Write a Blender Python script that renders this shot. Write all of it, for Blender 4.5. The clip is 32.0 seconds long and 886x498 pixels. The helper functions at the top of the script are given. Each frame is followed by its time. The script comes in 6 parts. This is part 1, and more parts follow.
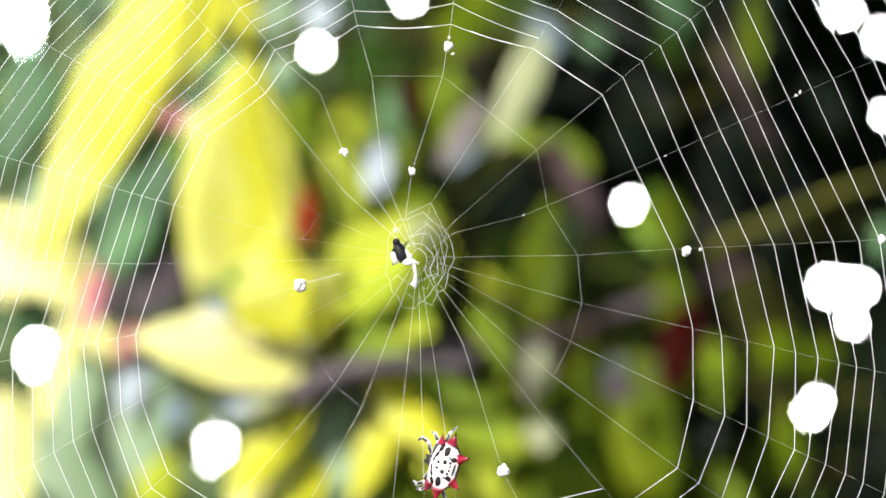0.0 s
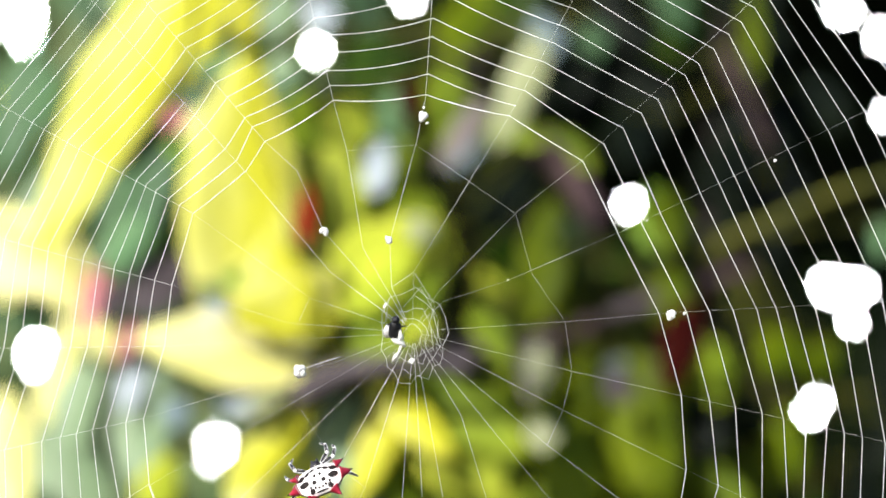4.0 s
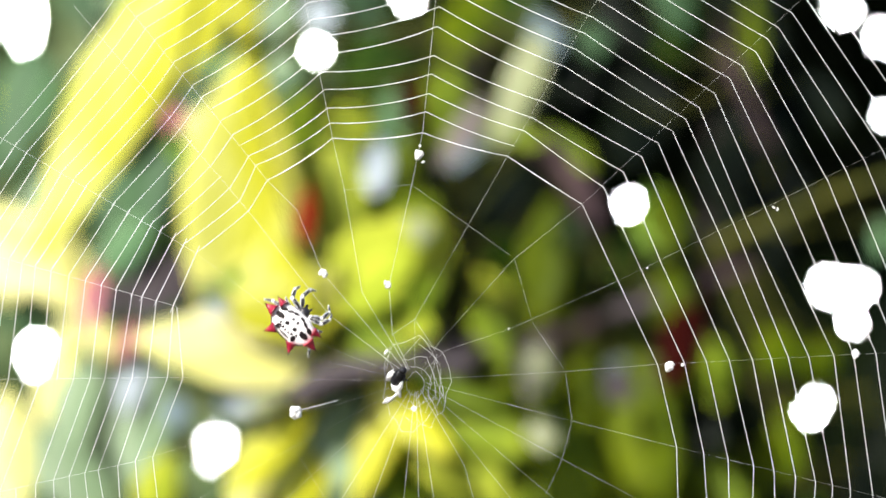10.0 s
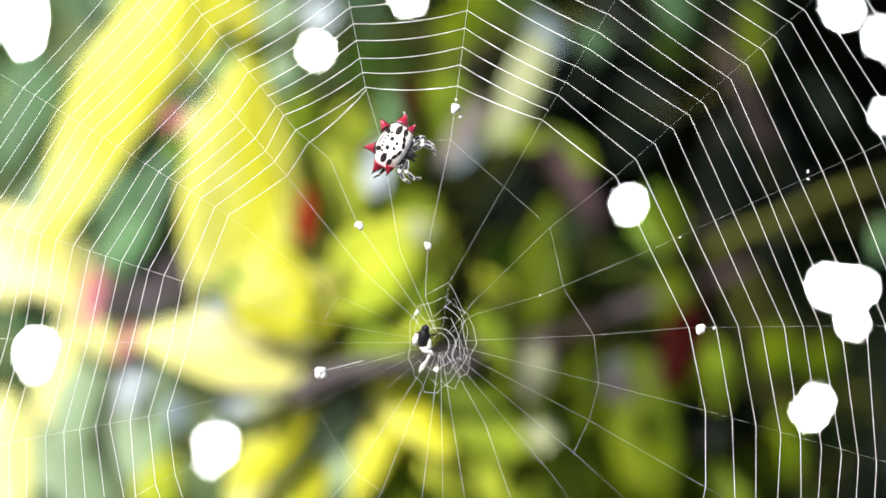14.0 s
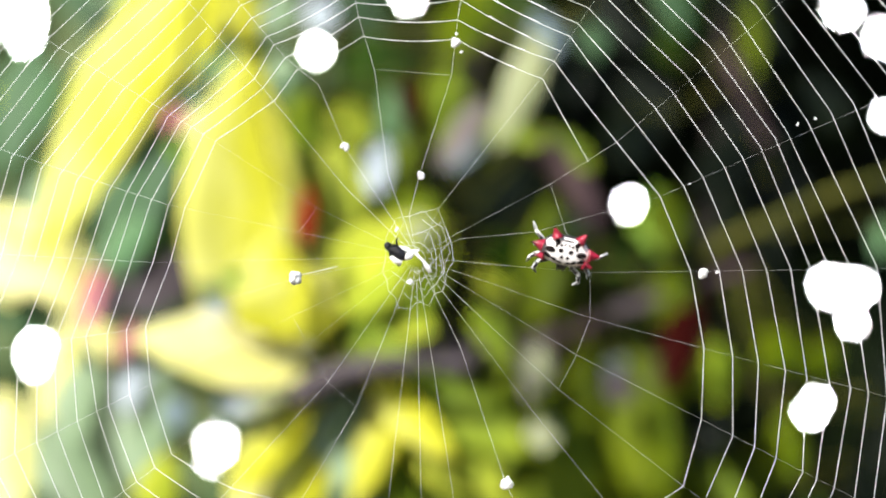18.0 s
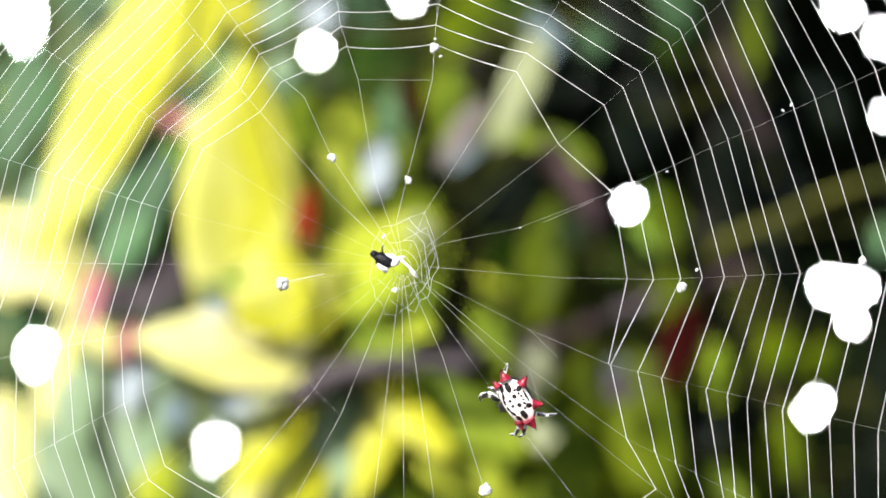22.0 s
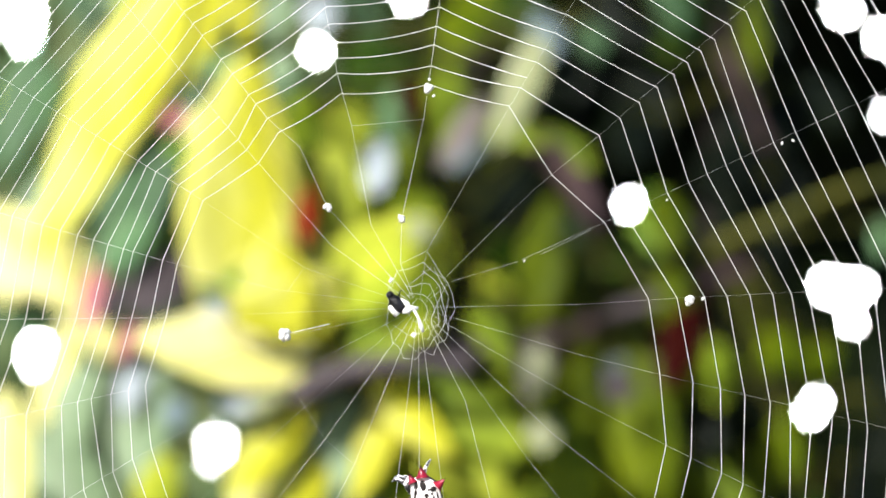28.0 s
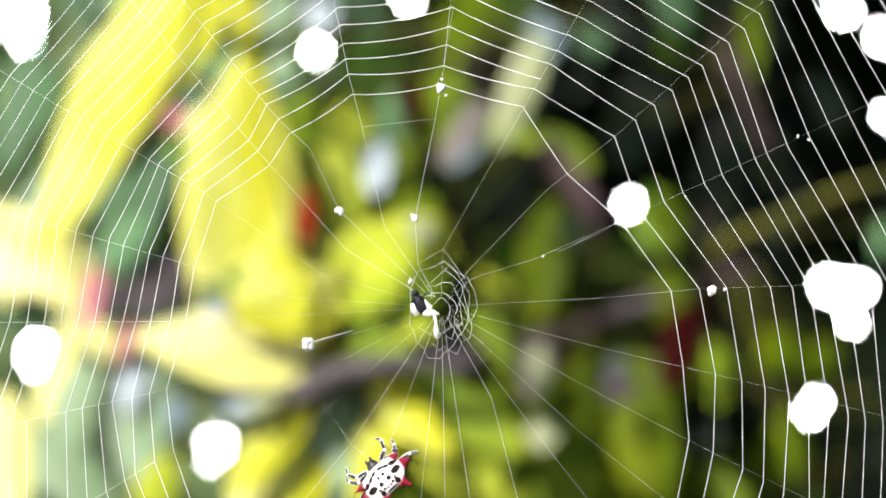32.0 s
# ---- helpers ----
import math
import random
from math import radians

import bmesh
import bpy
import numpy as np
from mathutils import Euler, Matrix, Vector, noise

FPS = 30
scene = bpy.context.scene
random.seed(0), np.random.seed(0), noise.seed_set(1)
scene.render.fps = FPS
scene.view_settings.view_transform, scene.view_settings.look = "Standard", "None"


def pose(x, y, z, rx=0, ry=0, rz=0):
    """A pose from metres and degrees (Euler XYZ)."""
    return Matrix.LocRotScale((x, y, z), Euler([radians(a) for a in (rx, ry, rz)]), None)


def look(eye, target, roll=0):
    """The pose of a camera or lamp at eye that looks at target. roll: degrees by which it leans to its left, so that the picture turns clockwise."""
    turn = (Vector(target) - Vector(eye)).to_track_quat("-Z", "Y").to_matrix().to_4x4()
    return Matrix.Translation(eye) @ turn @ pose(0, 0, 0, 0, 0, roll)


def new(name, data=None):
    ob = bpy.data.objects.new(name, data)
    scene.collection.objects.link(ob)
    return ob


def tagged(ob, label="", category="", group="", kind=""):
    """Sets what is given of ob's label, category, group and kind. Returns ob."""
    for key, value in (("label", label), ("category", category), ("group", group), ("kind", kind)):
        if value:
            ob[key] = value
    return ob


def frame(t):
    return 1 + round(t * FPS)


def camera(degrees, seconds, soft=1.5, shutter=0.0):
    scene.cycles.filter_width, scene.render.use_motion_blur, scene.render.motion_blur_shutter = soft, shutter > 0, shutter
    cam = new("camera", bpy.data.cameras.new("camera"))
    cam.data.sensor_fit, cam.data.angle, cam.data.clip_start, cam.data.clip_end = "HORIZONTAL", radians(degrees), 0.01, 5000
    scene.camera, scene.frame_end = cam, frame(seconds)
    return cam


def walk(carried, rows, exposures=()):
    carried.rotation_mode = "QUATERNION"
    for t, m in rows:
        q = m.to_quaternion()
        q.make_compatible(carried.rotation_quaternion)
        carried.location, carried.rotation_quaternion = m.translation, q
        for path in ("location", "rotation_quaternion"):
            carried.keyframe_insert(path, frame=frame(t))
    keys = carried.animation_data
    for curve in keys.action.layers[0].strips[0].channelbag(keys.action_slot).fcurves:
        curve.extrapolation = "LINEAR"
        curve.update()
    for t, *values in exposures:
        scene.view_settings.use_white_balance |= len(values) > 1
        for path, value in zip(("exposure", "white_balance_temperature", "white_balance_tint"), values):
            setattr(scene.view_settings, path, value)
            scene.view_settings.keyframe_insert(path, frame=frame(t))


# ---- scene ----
# ---- camera: stands still, a close-up lens focused on the web ----
EYE = (0.0, -0.2926, 1.2)
cam = camera(30.0, 32.0, soft=1.6, shutter=0.5)
cam.data.dof.use_dof = True
cam.data.dof.focus_distance = 0.2926
cam.data.dof.aperture_fstop = 8.0
walk(cam, [(0.0, look(EYE, (0, 0, 1.2))), (32.0, look(EYE, (0, 0, 1.2)))])

# ---- light: hazy daylight from the upper left, behind the camera ----
scene.view_settings.exposure = 1.0
SUN_FROM = Vector((-0.45, -0.72, 0.62)).normalized()
sun = new("sun", bpy.data.lights.new("sun", "SUN"))
sun.data.energy, sun.data.angle, sun.data.color = 4.2, radians(0.6), (1.0, 0.96, 0.88)
sun.matrix_world = look(SUN_FROM * 5, (0, 0, 0))
world = bpy.data.worlds.new("sky")
scene.world = world
world.use_nodes = True
sky = world.node_tree.nodes.new("ShaderNodeTexSky")
sky.sky_type, sky.sun_disc = "NISHITA", False
sky.sun_elevation, sky.sun_rotation = math.asin(SUN_FROM.z), math.atan2(SUN_FROM.x, SUN_FROM.y)
back = world.node_tree.nodes["Background"]
back.inputs["Strength"].default_value = 0.075
world.node_tree.links.new(sky.outputs[0], back.inputs["Color"])


# ---- materials ----
def base_material(name, rough=0.6, metal=0.0):
    m = bpy.data.materials.new(name)
    m.use_nodes = True
    p = m.node_tree.nodes["Principled BSDF"]
    p.inputs["Roughness"].default_value, p.inputs["Metallic"].default_value = rough, metal
    return m, m.node_tree.nodes, m.node_tree.links, p


def mixed(name, c1, c2, scale, rough=0.6, contrast=(0.4, 0.6), bump=0.0, fine=6.0, thin=0.0, vary=0.0, metal=0.0, gloss=0.5, streak=1.0):
    """Two colours in patches, finer grain on top; thin: how much light comes through, as in a leaf; vary: from piece to piece."""
    m, nodes, links, p = base_material(name, rough, metal)
    place = nodes.new("ShaderNodeTexCoord")
    big, small = nodes.new("ShaderNodeTexNoise"), nodes.new("ShaderNodeTexNoise")
    big.inputs["Scale"].default_value, big.inputs["Detail"].default_value = scale, 3
    small.inputs["Scale"].default_value, small.inputs["Detail"].default_value = scale * fine, 4
    ramp = nodes.new("ShaderNodeValToRGB")
    ramp.color_ramp.elements[0].position, ramp.color_ramp.elements[1].position = contrast
    ramp.color_ramp.elements[0].color, ramp.color_ramp.elements[1].color = (*c1, 1), (*c2, 1)
    tone = nodes.new("ShaderNodeHueSaturation")
    grain = nodes.new("ShaderNodeMapRange")
    grain.inputs["To Min"].default_value, grain.inputs["To Max"].default_value = 0.75, 1.25
    p.inputs["Specular IOR Level"].default_value = gloss
    along = nodes.new("ShaderNodeMapping")
    along.inputs["Scale"].default_value = (streak, 1.0, 1.0)
    links.new(place.outputs["Object"], along.inputs["Vector"])
    links.new(along.outputs["Vector"], big.inputs["Vector"])
    links.new(along.outputs["Vector"], small.inputs["Vector"])
    links.new(big.outputs["Fac"], ramp.inputs["Fac"])
    links.new(small.outputs["Fac"], grain.inputs["Value"])
    links.new(ramp.outputs["Color"], tone.inputs["Color"])
    value = grain.outputs["Result"]
    if vary:
        each, spread, times = nodes.new("ShaderNodeObjectInfo"), nodes.new("ShaderNodeMapRange"), nodes.new("ShaderNodeMath")
        spread.inputs["To Min"].default_value, spread.inputs["To Max"].default_value = 1 - vary, 1 + vary
        times.operation = "MULTIPLY"
        links.new(each.outputs["Random"], spread.inputs["Value"])
        links.new(spread.outputs["Result"], times.inputs[0])
        links.new(value, times.inputs[1])
        value = times.outputs["Value"]
    links.new(value, tone.inputs["Value"])
    links.new(tone.outputs["Color"], p.inputs["Base Color"])
    if bump:
        relief = nodes.new("ShaderNodeBump")
        relief.inputs["Strength"].default_value, relief.inputs["Distance"].default_value = bump, 0.0005
        links.new(small.outputs["Fac"], relief.inputs["Height"])
        links.new(relief.outputs["Normal"], p.inputs["Normal"])
    if thin:
        p.inputs["Specular IOR Level"].default_value = 0.06
        glow, join = nodes.new("ShaderNodeBsdfTranslucent"), nodes.new("ShaderNodeMixShader")
        join.inputs["Fac"].default_value = thin
        links.new(tone.outputs["Color"], glow.inputs["Color"])
        links.new(p.outputs[0], join.inputs[1])
        links.new(glow.outputs[0], join.inputs[2])
        links.new(join.outputs[0], nodes["Material Output"].inputs["Surface"])
    return m


def glowing(name, colour, strength):
    m, nodes, links, p = base_material(name)
    p.inputs["Base Color"].default_value = (0, 0, 0, 1)
    p.inputs["Emission Color"].default_value, p.inputs["Emission Strength"].default_value = (*colour, 1), strength
    return m


YELLOW = mixed("yellow_leaf", (0.465, 0.46, 0.022), (0.78, 0.775, 0.25), 30, 0.45, (0.42, 0.74), 0.2, thin=0.3, vary=0.08, streak=0.4)
CREAM = mixed("cream_leaf", (0.64, 0.62, 0.17), (0.88, 0.84, 0.48), 34, 0.4, (0.35, 0.65), 0.2, thin=0.3, vary=0.08, streak=0.35)
LIME = mixed("lime_leaf", (0.25, 0.32, 0.02), (0.52, 0.56, 0.055), 30, 0.45, (0.35, 0.65), 0.2, thin=0.3, vary=0.15, streak=0.4)
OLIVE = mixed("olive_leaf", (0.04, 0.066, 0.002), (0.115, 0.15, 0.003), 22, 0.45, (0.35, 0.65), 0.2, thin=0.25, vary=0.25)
# leaf green lowered further, so that its colour carries some shade
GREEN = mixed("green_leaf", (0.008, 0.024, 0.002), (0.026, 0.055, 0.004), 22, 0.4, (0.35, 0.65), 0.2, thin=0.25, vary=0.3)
FRESH = mixed("fresh_green_leaf", (0.08, 0.17, 0.015), (0.17, 0.27, 0.035), 22, 0.4, (0.35, 0.65), 0.2, thin=0.25, vary=0.2)
# near-black leaf colour that holds the shade of the foliage
SHADE_DARK = mixed("dark_leaf", (0.002, 0.004, 0.003), (0.006, 0.009, 0.004), 22, 0.5, (0.35, 0.65), 0.2, thin=0.1, vary=0.3)
SAGE = mixed("grey_green_leaf", (0.085, 0.175, 0.08), (0.165, 0.285, 0.14), 26, 0.35, (0.35, 0.65), 0.2, thin=0.2, vary=0.2, streak=0.4)
DUSK = mixed("dusky_green_leaf", (0.042, 0.09, 0.042), (0.08, 0.145, 0.07), 26, 0.4, (0.35, 0.65), 0.2, thin=0.2, vary=0.25, streak=0.4)
MOSS = mixed("yellow_green_leaf", (0.095, 0.15, 0.009), (0.22, 0.28, 0.018), 22, 0.45, (0.35, 0.65), 0.2, thin=0.3, vary=0.15)
MIST = mixed("pale_green_leaf", (0.19, 0.29, 0.15), (0.34, 0.43, 0.29), 28, 0.35, (0.35, 0.65), 0.2, thin=0.3, vary=0.15, streak=0.4)
# colour of a pale leaf, also of highlights painted as small leaves
PALE = mixed("pale_leaf_and_highlight", (0.24, 0.27, 0.13), (0.4, 0.42, 0.26), 22, 0.25, (0.35, 0.65), 0.2, thin=0.2, streak=0.4)
# two pale blue-grey leaf colours that paint bright sky between the leaves
SKY_SILVER = mixed("sky_silver_leaf", (0.12, 0.17, 0.19), (0.21, 0.27, 0.3), 26, 0.25, (0.35, 0.65), 0.2, thin=0.2)
SKY_WHITE = mixed("sky_white_leaf", (0.36, 0.42, 0.46), (0.52, 0.57, 0.61), 26, 0.25, (0.35, 0.65), 0.2, thin=0.2)
RED = mixed("red_leaf", (0.16, 0.005, 0.003), (0.26, 0.018, 0.008), 30, 0.4, (0.35, 0.65), 0.2, thin=0.2)
MAROON = mixed("maroon_leaf", (0.014, 0.001, 0.0006), (0.034, 0.004, 0.002), 30, 0.4, (0.35, 0.65), 0.2, thin=0.15)
PINK = mixed("pink_leaf_tip", (0.42, 0.14, 0.16), (0.56, 0.24, 0.25), 30, 0.4, (0.35, 0.65), 0.2, thin=0.25)
MAUVE = mixed("mauve_bark", (0.035, 0.021, 0.025), (0.075, 0.048, 0.052), 40, 0.7, bump=0.5, gloss=0.15)
BARK = mixed("grey_bark", (0.058, 0.048, 0.054), (0.105, 0.088, 0.097), 40, 0.8, bump=0.6, gloss=0.15)
STEM = mixed("dark_bark", (0.014, 0.011, 0.01), (0.035, 0.028, 0.025), 40, 0.85, bump=0.6, gloss=0.1)
DUN = mixed("withered_leaf", (0.055, 0.045, 0.05), (0.11, 0.092, 0.1), 26, 0.6, (0.35, 0.65), 0.2, thin=0.2, vary=0.2)
LILAC = mixed("faded_leaf", (0.15, 0.125, 0.12), (0.27, 0.235, 0.225), 26, 0.5, (0.35, 0.65), 0.2, thin=0.2)
TWIG = mixed("green_bark", (0.045, 0.05, 0.008), (0.085, 0.085, 0.014), 40, 0.7, bump=0.5, gloss=0.15)
# one hedge in two colours: shade painted near-black, sunlight painted light green
SHADE_PAINTED = mixed("shade_painted_foliage", (0.002, 0.004, 0.002), (0.01, 0.016, 0.005), 9, 0.9, (0.35, 0.65), fine=9, gloss=0.05)
SUN_PAINTED = mixed("sun_painted_foliage", (0.05, 0.085, 0.035), (0.13, 0.17, 0.08), 9, 0.9, (0.35, 0.65), fine=9, gloss=0.1)
SOIL = mixed("soil_and_litter", (0.06, 0.045, 0.03), (0.13, 0.11, 0.06), 14, 0.95, (0.3, 0.7), bump=0.8, fine=9)
SKYGLOW = glowing("bright_sky", (1.0, 0.98, 1.0), 40.0)
SILK = mixed("capture_silk", (0.86, 0.87, 0.90), (0.95, 0.95, 0.95), 900, 0.35, thin=0.2)
DRYSILK = mixed("dry_silk", (0.74, 0.75, 0.75), (0.86, 0.86, 0.86), 900, 0.4, thin=0.2)
TUFT = mixed("silk_tuft", (0.88, 0.88, 0.88), (0.96, 0.96, 0.96), 1500, 0.7, bump=0.5, thin=0.2)
SHELL = mixed("white_shell", (0.82, 0.77, 0.78), (0.95, 0.92, 0.925), 500, 0.35, (0.3, 0.7), 0.25, fine=5)
SPOT = mixed("black_spot", (0.005, 0.004, 0.005), (0.02, 0.014, 0.014), 900, 0.6, gloss=0.15)
SPINE = mixed("red_spine", (0.12, 0.003, 0.014), (0.42, 0.014, 0.045), 420, 0.3, (0.35, 0.65), 0.2)
CHITIN = mixed("black_chitin", (0.012, 0.011, 0.013), (0.05, 0.045, 0.05), 700, 0.3, bump=0.2)
# pale hairs and bright halo round the black legs, put into one colour
LEG_HALO = mixed("leg_edge_halo", (0.55, 0.55, 0.57), (0.82, 0.82, 0.84), 700, 0.4)
FLY = mixed("dark_prey", (0.004, 0.004, 0.005), (0.015, 0.015, 0.02), 600, 0.35, bump=0.4, gloss=0.25)


# ---- builders ----
def part(name, bm, material, parent, label=""):
    """One mesh object under a thing or a part."""
    me = bpy.data.meshes.new(name)
    bm.to_mesh(me)
    bm.free()
    for m in material if isinstance(material, (list, tuple)) else [material]:
        me.materials.append(m)
    ob = new(name, me)
    ob.parent = parent
    if label:
        ob["label"] = label
    return ob


def thing(name, at, label, category, group="", kind=""):
    ob = new(name)
    ob.location = at
    return tagged(ob, label, category, group, kind)


def smooth(bm):
    for f in bm.faces:
        f.smooth = True
    return bm


def tube(bm, points, radii, sides=6, slot=0):
    """A closed tube along points; radii: one, or one for each point."""
    points = [Vector(p) for p in points]
    radii = radii if isinstance(radii, (list, tuple)) else [radii] * len(points)
    rings = []
    for i, p in enumerate(points):
        way = (points[min(i + 1, len(points) - 1)] - points[max(i - 1, 0)]).normalized()
        side = way.cross(Vector((0, 1, 0)) if abs(way.y) < 0.9 else Vector((1, 0, 0))).normalized()
        up = side.cross(way)
        rings.append([bm.verts.new(p + radii[i] * (math.cos(a) * side + math.sin(a) * up)) for a in (2 * math.pi * k / sides for k in range(sides))])
    for a, b in zip(rings, rings[1:]):
        for k in range(sides):
            f = bm.faces.new((a[k], a[(k + 1) % sides], b[(k + 1) % sides], b[k]))
            f.smooth, f.material_index = sides > 4, slot
    for ring in (rings[0][::-1], rings[-1]):
        bm.faces.new(ring).material_index = slot
    return bm


def blob(bm, centre, radii, rough=0.0, segs=12, rings=8, turn=None, slot=0):
    """A lumpy ellipsoid."""
    made = bmesh.ops.create_uvsphere(bm, u_segments=segs, v_segments=rings, radius=1.0)["verts"]
    for v in made:
        d = v.co.normalized()
        s = 1 + rough * noise.noise(d * 2.3 + Vector(centre) * 900)
        p = Vector((d.x * radii[0], d.y * radii[1], d.z * radii[2])) * s
        v.co = (turn @ p if turn else p) + Vector(centre)
    for f in {f for v in made for f in v.link_faces}:
        f.smooth, f.material_index = True, slot
    return bm

# ---- setting: ground, bright sky behind a hedge with gaps ----
def box_sheet(name, corners, material, label, category):
    bm = bmesh.new()
    bm.faces.new([bm.verts.new(c) for c in corners])
    ob = part(name, bm, material, None)
    return tagged(ob, label, category, kind="structure")


box_sheet("ground", [(-400, -400, 0), (400, -400, 0), (400, 400, 0), (-400, 400, 0)], SOIL, "brown garden soil with leaf litter", "ground")
box_sheet("backdrop", [(-0.85, 1.9, 0.7), (0.85, 1.9, 0.7), (0.85, 1.9, 1.7), (-0.85, 1.9, 1.7)], SKYGLOW, "overcast bright white sky behind the hedge", "sky")

# openings in the hedge: x, z and half sizes
GAPS = [(-0.3814, 1.4107, 0.0123, 0.0195), (-0.3773, 1.3851, 0.0046, 0.0046), (-0.1148, 1.3794, 0.0046, 0.0046), (-0.0318, 1.4261, 0.0041, 0.0036), (0.1682, 1.2405, 0.0041, 0.0056), (0.3619, 1.4158, 0.0082, 0.0067), (0.3988, 1.3922, 0.0051, 0.0082), (0.3527, 1.1657, 0.0097, 0.0082), (0.3737, 1.1636, 0.0108, 0.0077), (0.3712, 1.1328, 0.0051, 0.0046), (0.3353, 1.0513, 0.0046, 0.0062), (0.3399, 1.0606, 0.0046, 0.0051), (-0.3660, 1.1041, 0.0092, 0.0133), (-0.2071, 1.0221, 0.0113, 0.0092), (-0.2087, 1.0098, 0.0067, 0.0056), (-0.2661, 0.9662, 0.0056, 0.0041), (0.4065, 1.3210, 0.0036, 0.0046)]


def in_gap(x, z, margin=0.0):
    return any(((x - gx) / (rx + margin)) ** 2 + ((z - gz) / (rz + margin)) ** 2 < 1 for gx, gz, rx, rz in GAPS)


def hedge_wall(name, x0, x1, coarse, shade_overhang, material, label):
    """Dense far foliage: an uneven skin with openings right through it; shade_overhang: adds an unseen overhang that
    keeps the sun off it.
    """
    step, z0, nz = 0.0025, 0.93, 216
    xs = sorted([x0 + step * i for i in range(round((x1 - x0) / step) + 1)] + coarse)
    zs = [0.0, 0.4, 0.7] + [z0 + step * i for i in range(nz + 1)] + [1.7, 2.0, 2.5]
    verts, faces = [], []
    for side in (0.0, 0.012):
        for z in zs:
            for x in xs:
                verts.append((x, 1.2 + side + 0.025 * noise.noise(Vector((x * 14, z * 14, 0.0))), z))
    w, n = len(xs), len(xs) * len(zs)
    for j in range(len(zs) - 1):
        for i in range(w - 1):
            if in_gap((xs[i] + xs[i + 1]) / 2, (zs[j] + zs[j + 1]) / 2):
                continue
            a = j * w + i
            faces.append((a, a + 1, a + w + 1, a + w))
            faces.append((n + a + w, n + a + w + 1, n + a + 1, n + a))
    # overhang out of view, added only to cast shade on the hedge
    if shade_overhang:
        first = len(verts)
        for j, (y, z) in enumerate([(1.25, 1.62), (1.1, 1.60), (0.95, 1.55), (0.82, 1.50), (0.82, 1.75), (0.9, 1.95), (1.25, 1.95)]):
            for i in range(41):
                x = -0.1 + 0.05 * i
                verts.append((x, y + 0.05 * noise.noise(Vector((x * 5, j, 3))), z + 0.05 * noise.noise(Vector((x * 6, j, 9)))))
        for j in range(6):
            for i in range(40):
                a = first + j * 41 + i
                faces.append((a, a + 1, a + 42, a + 41))
    me = bpy.data.meshes.new(name)
    me.from_pydata(verts, [], faces)
    me.materials.append(material)
    me.polygons.foreach_set("use_smooth", [True] * len(faces))
    return tagged(new(name, me), label, "hedge", kind="structure")


# right part carries painted shade, left part painted sunlight
hedge_wall("hedge_backdrop", -0.1, 0.46, [0.7, 1.0, 1.6], True, SHADE_PAINTED, "dense hedge foliage far behind, shade put into its dark colour, with bright gaps")
hedge_wall("hedge_backdrop", -0.46, -0.1, [-1.6, -1.0, -0.7], False, SUN_PAINTED, "hedge foliage far behind, sunlight put into its light green colour, with bright gaps")


# ---- the shrub with variegated leaves ----
def leaf_mesh(length, width, fold, droop, wave, seed):
    """An oblong leaf along +x, base at the origin: two halves folded along a raised midrib, wavy margins, a drooping tip, real thickness."""
    rows, cols = 10, 6
    bm = bmesh.new()
    sheets = []
    for side in (0, 1):
        grid = []
        for i in range(rows + 1):
            u = i / rows
            half = width / 2 * max(0.03, math.sin(math.pi * min(1, 0.03 + 0.97 * u)) ** 0.8) * (0.95 + 0.12 * math.sin(5 * u + seed))
            line = []
            for j in range(cols + 1):
                v = j / cols * 2 - 1
                lift = fold * abs(v) * half + wave * width * math.sin(9 * u + 3 * v + seed) * abs(v) - droop * length * u * u
                rib = 0.0006 if j == cols // 2 else 0.0
                line.append(bm.verts.new((u * length, v * half, lift + rib - side * 0.0005)))
            grid.append(line)
        sheets.append(grid)
        for a, b in zip(grid, grid[1:]):
            for j in range(cols):
                quad = (a[j], b[j], b[j + 1], a[j + 1])
                bm.faces.new(quad if side == 0 else quad[::-1]).smooth = True
    top, low = sheets
    rim = [r[0] for r in top] + top[-1][1:] + [r[-1] for r in top[::-1]][1:] + top[0][1:-1][::-1]
    rim2 = [r[0] for r in low] + low[-1][1:] + [r[-1] for r in low[::-1]][1:] + low[0][1:-1][::-1]
    for k in range(len(rim)):
        bm.faces.new((rim[k], rim2[k], rim2[(k + 1) % len(rim)], rim[(k + 1) % len(rim)]))
    return bm


CROTON = thing("croton_shrub", (-0.02, 0.72, 0.0), "croton shrub with bright yellow, lime and pink-tipped leaves", "shrub", "shrubs behind the web")
LEAFY = thing("green_shrub", (0.08, 0.80, 0.0), "leafy green and olive shrub with grey branches", "shrub", "shrubs behind the web")
SILVERY = thing("pale_shrub", (-0.24, 0.84, 0.0), "pale grey-green shrub, some leaves painted pale as patches of sky", "shrub", "shrubs behind the web")
STEMS = {CROTON: [], LEAFY: [], SILVERY: []}
BEARS = {m: CROTON for m in (YELLOW, CREAM, LIME, PINK, RED)}
BEARS.update({m: SILVERY for m in (SAGE, MIST, SKY_SILVER, PALE, DUSK, SKY_WHITE)})


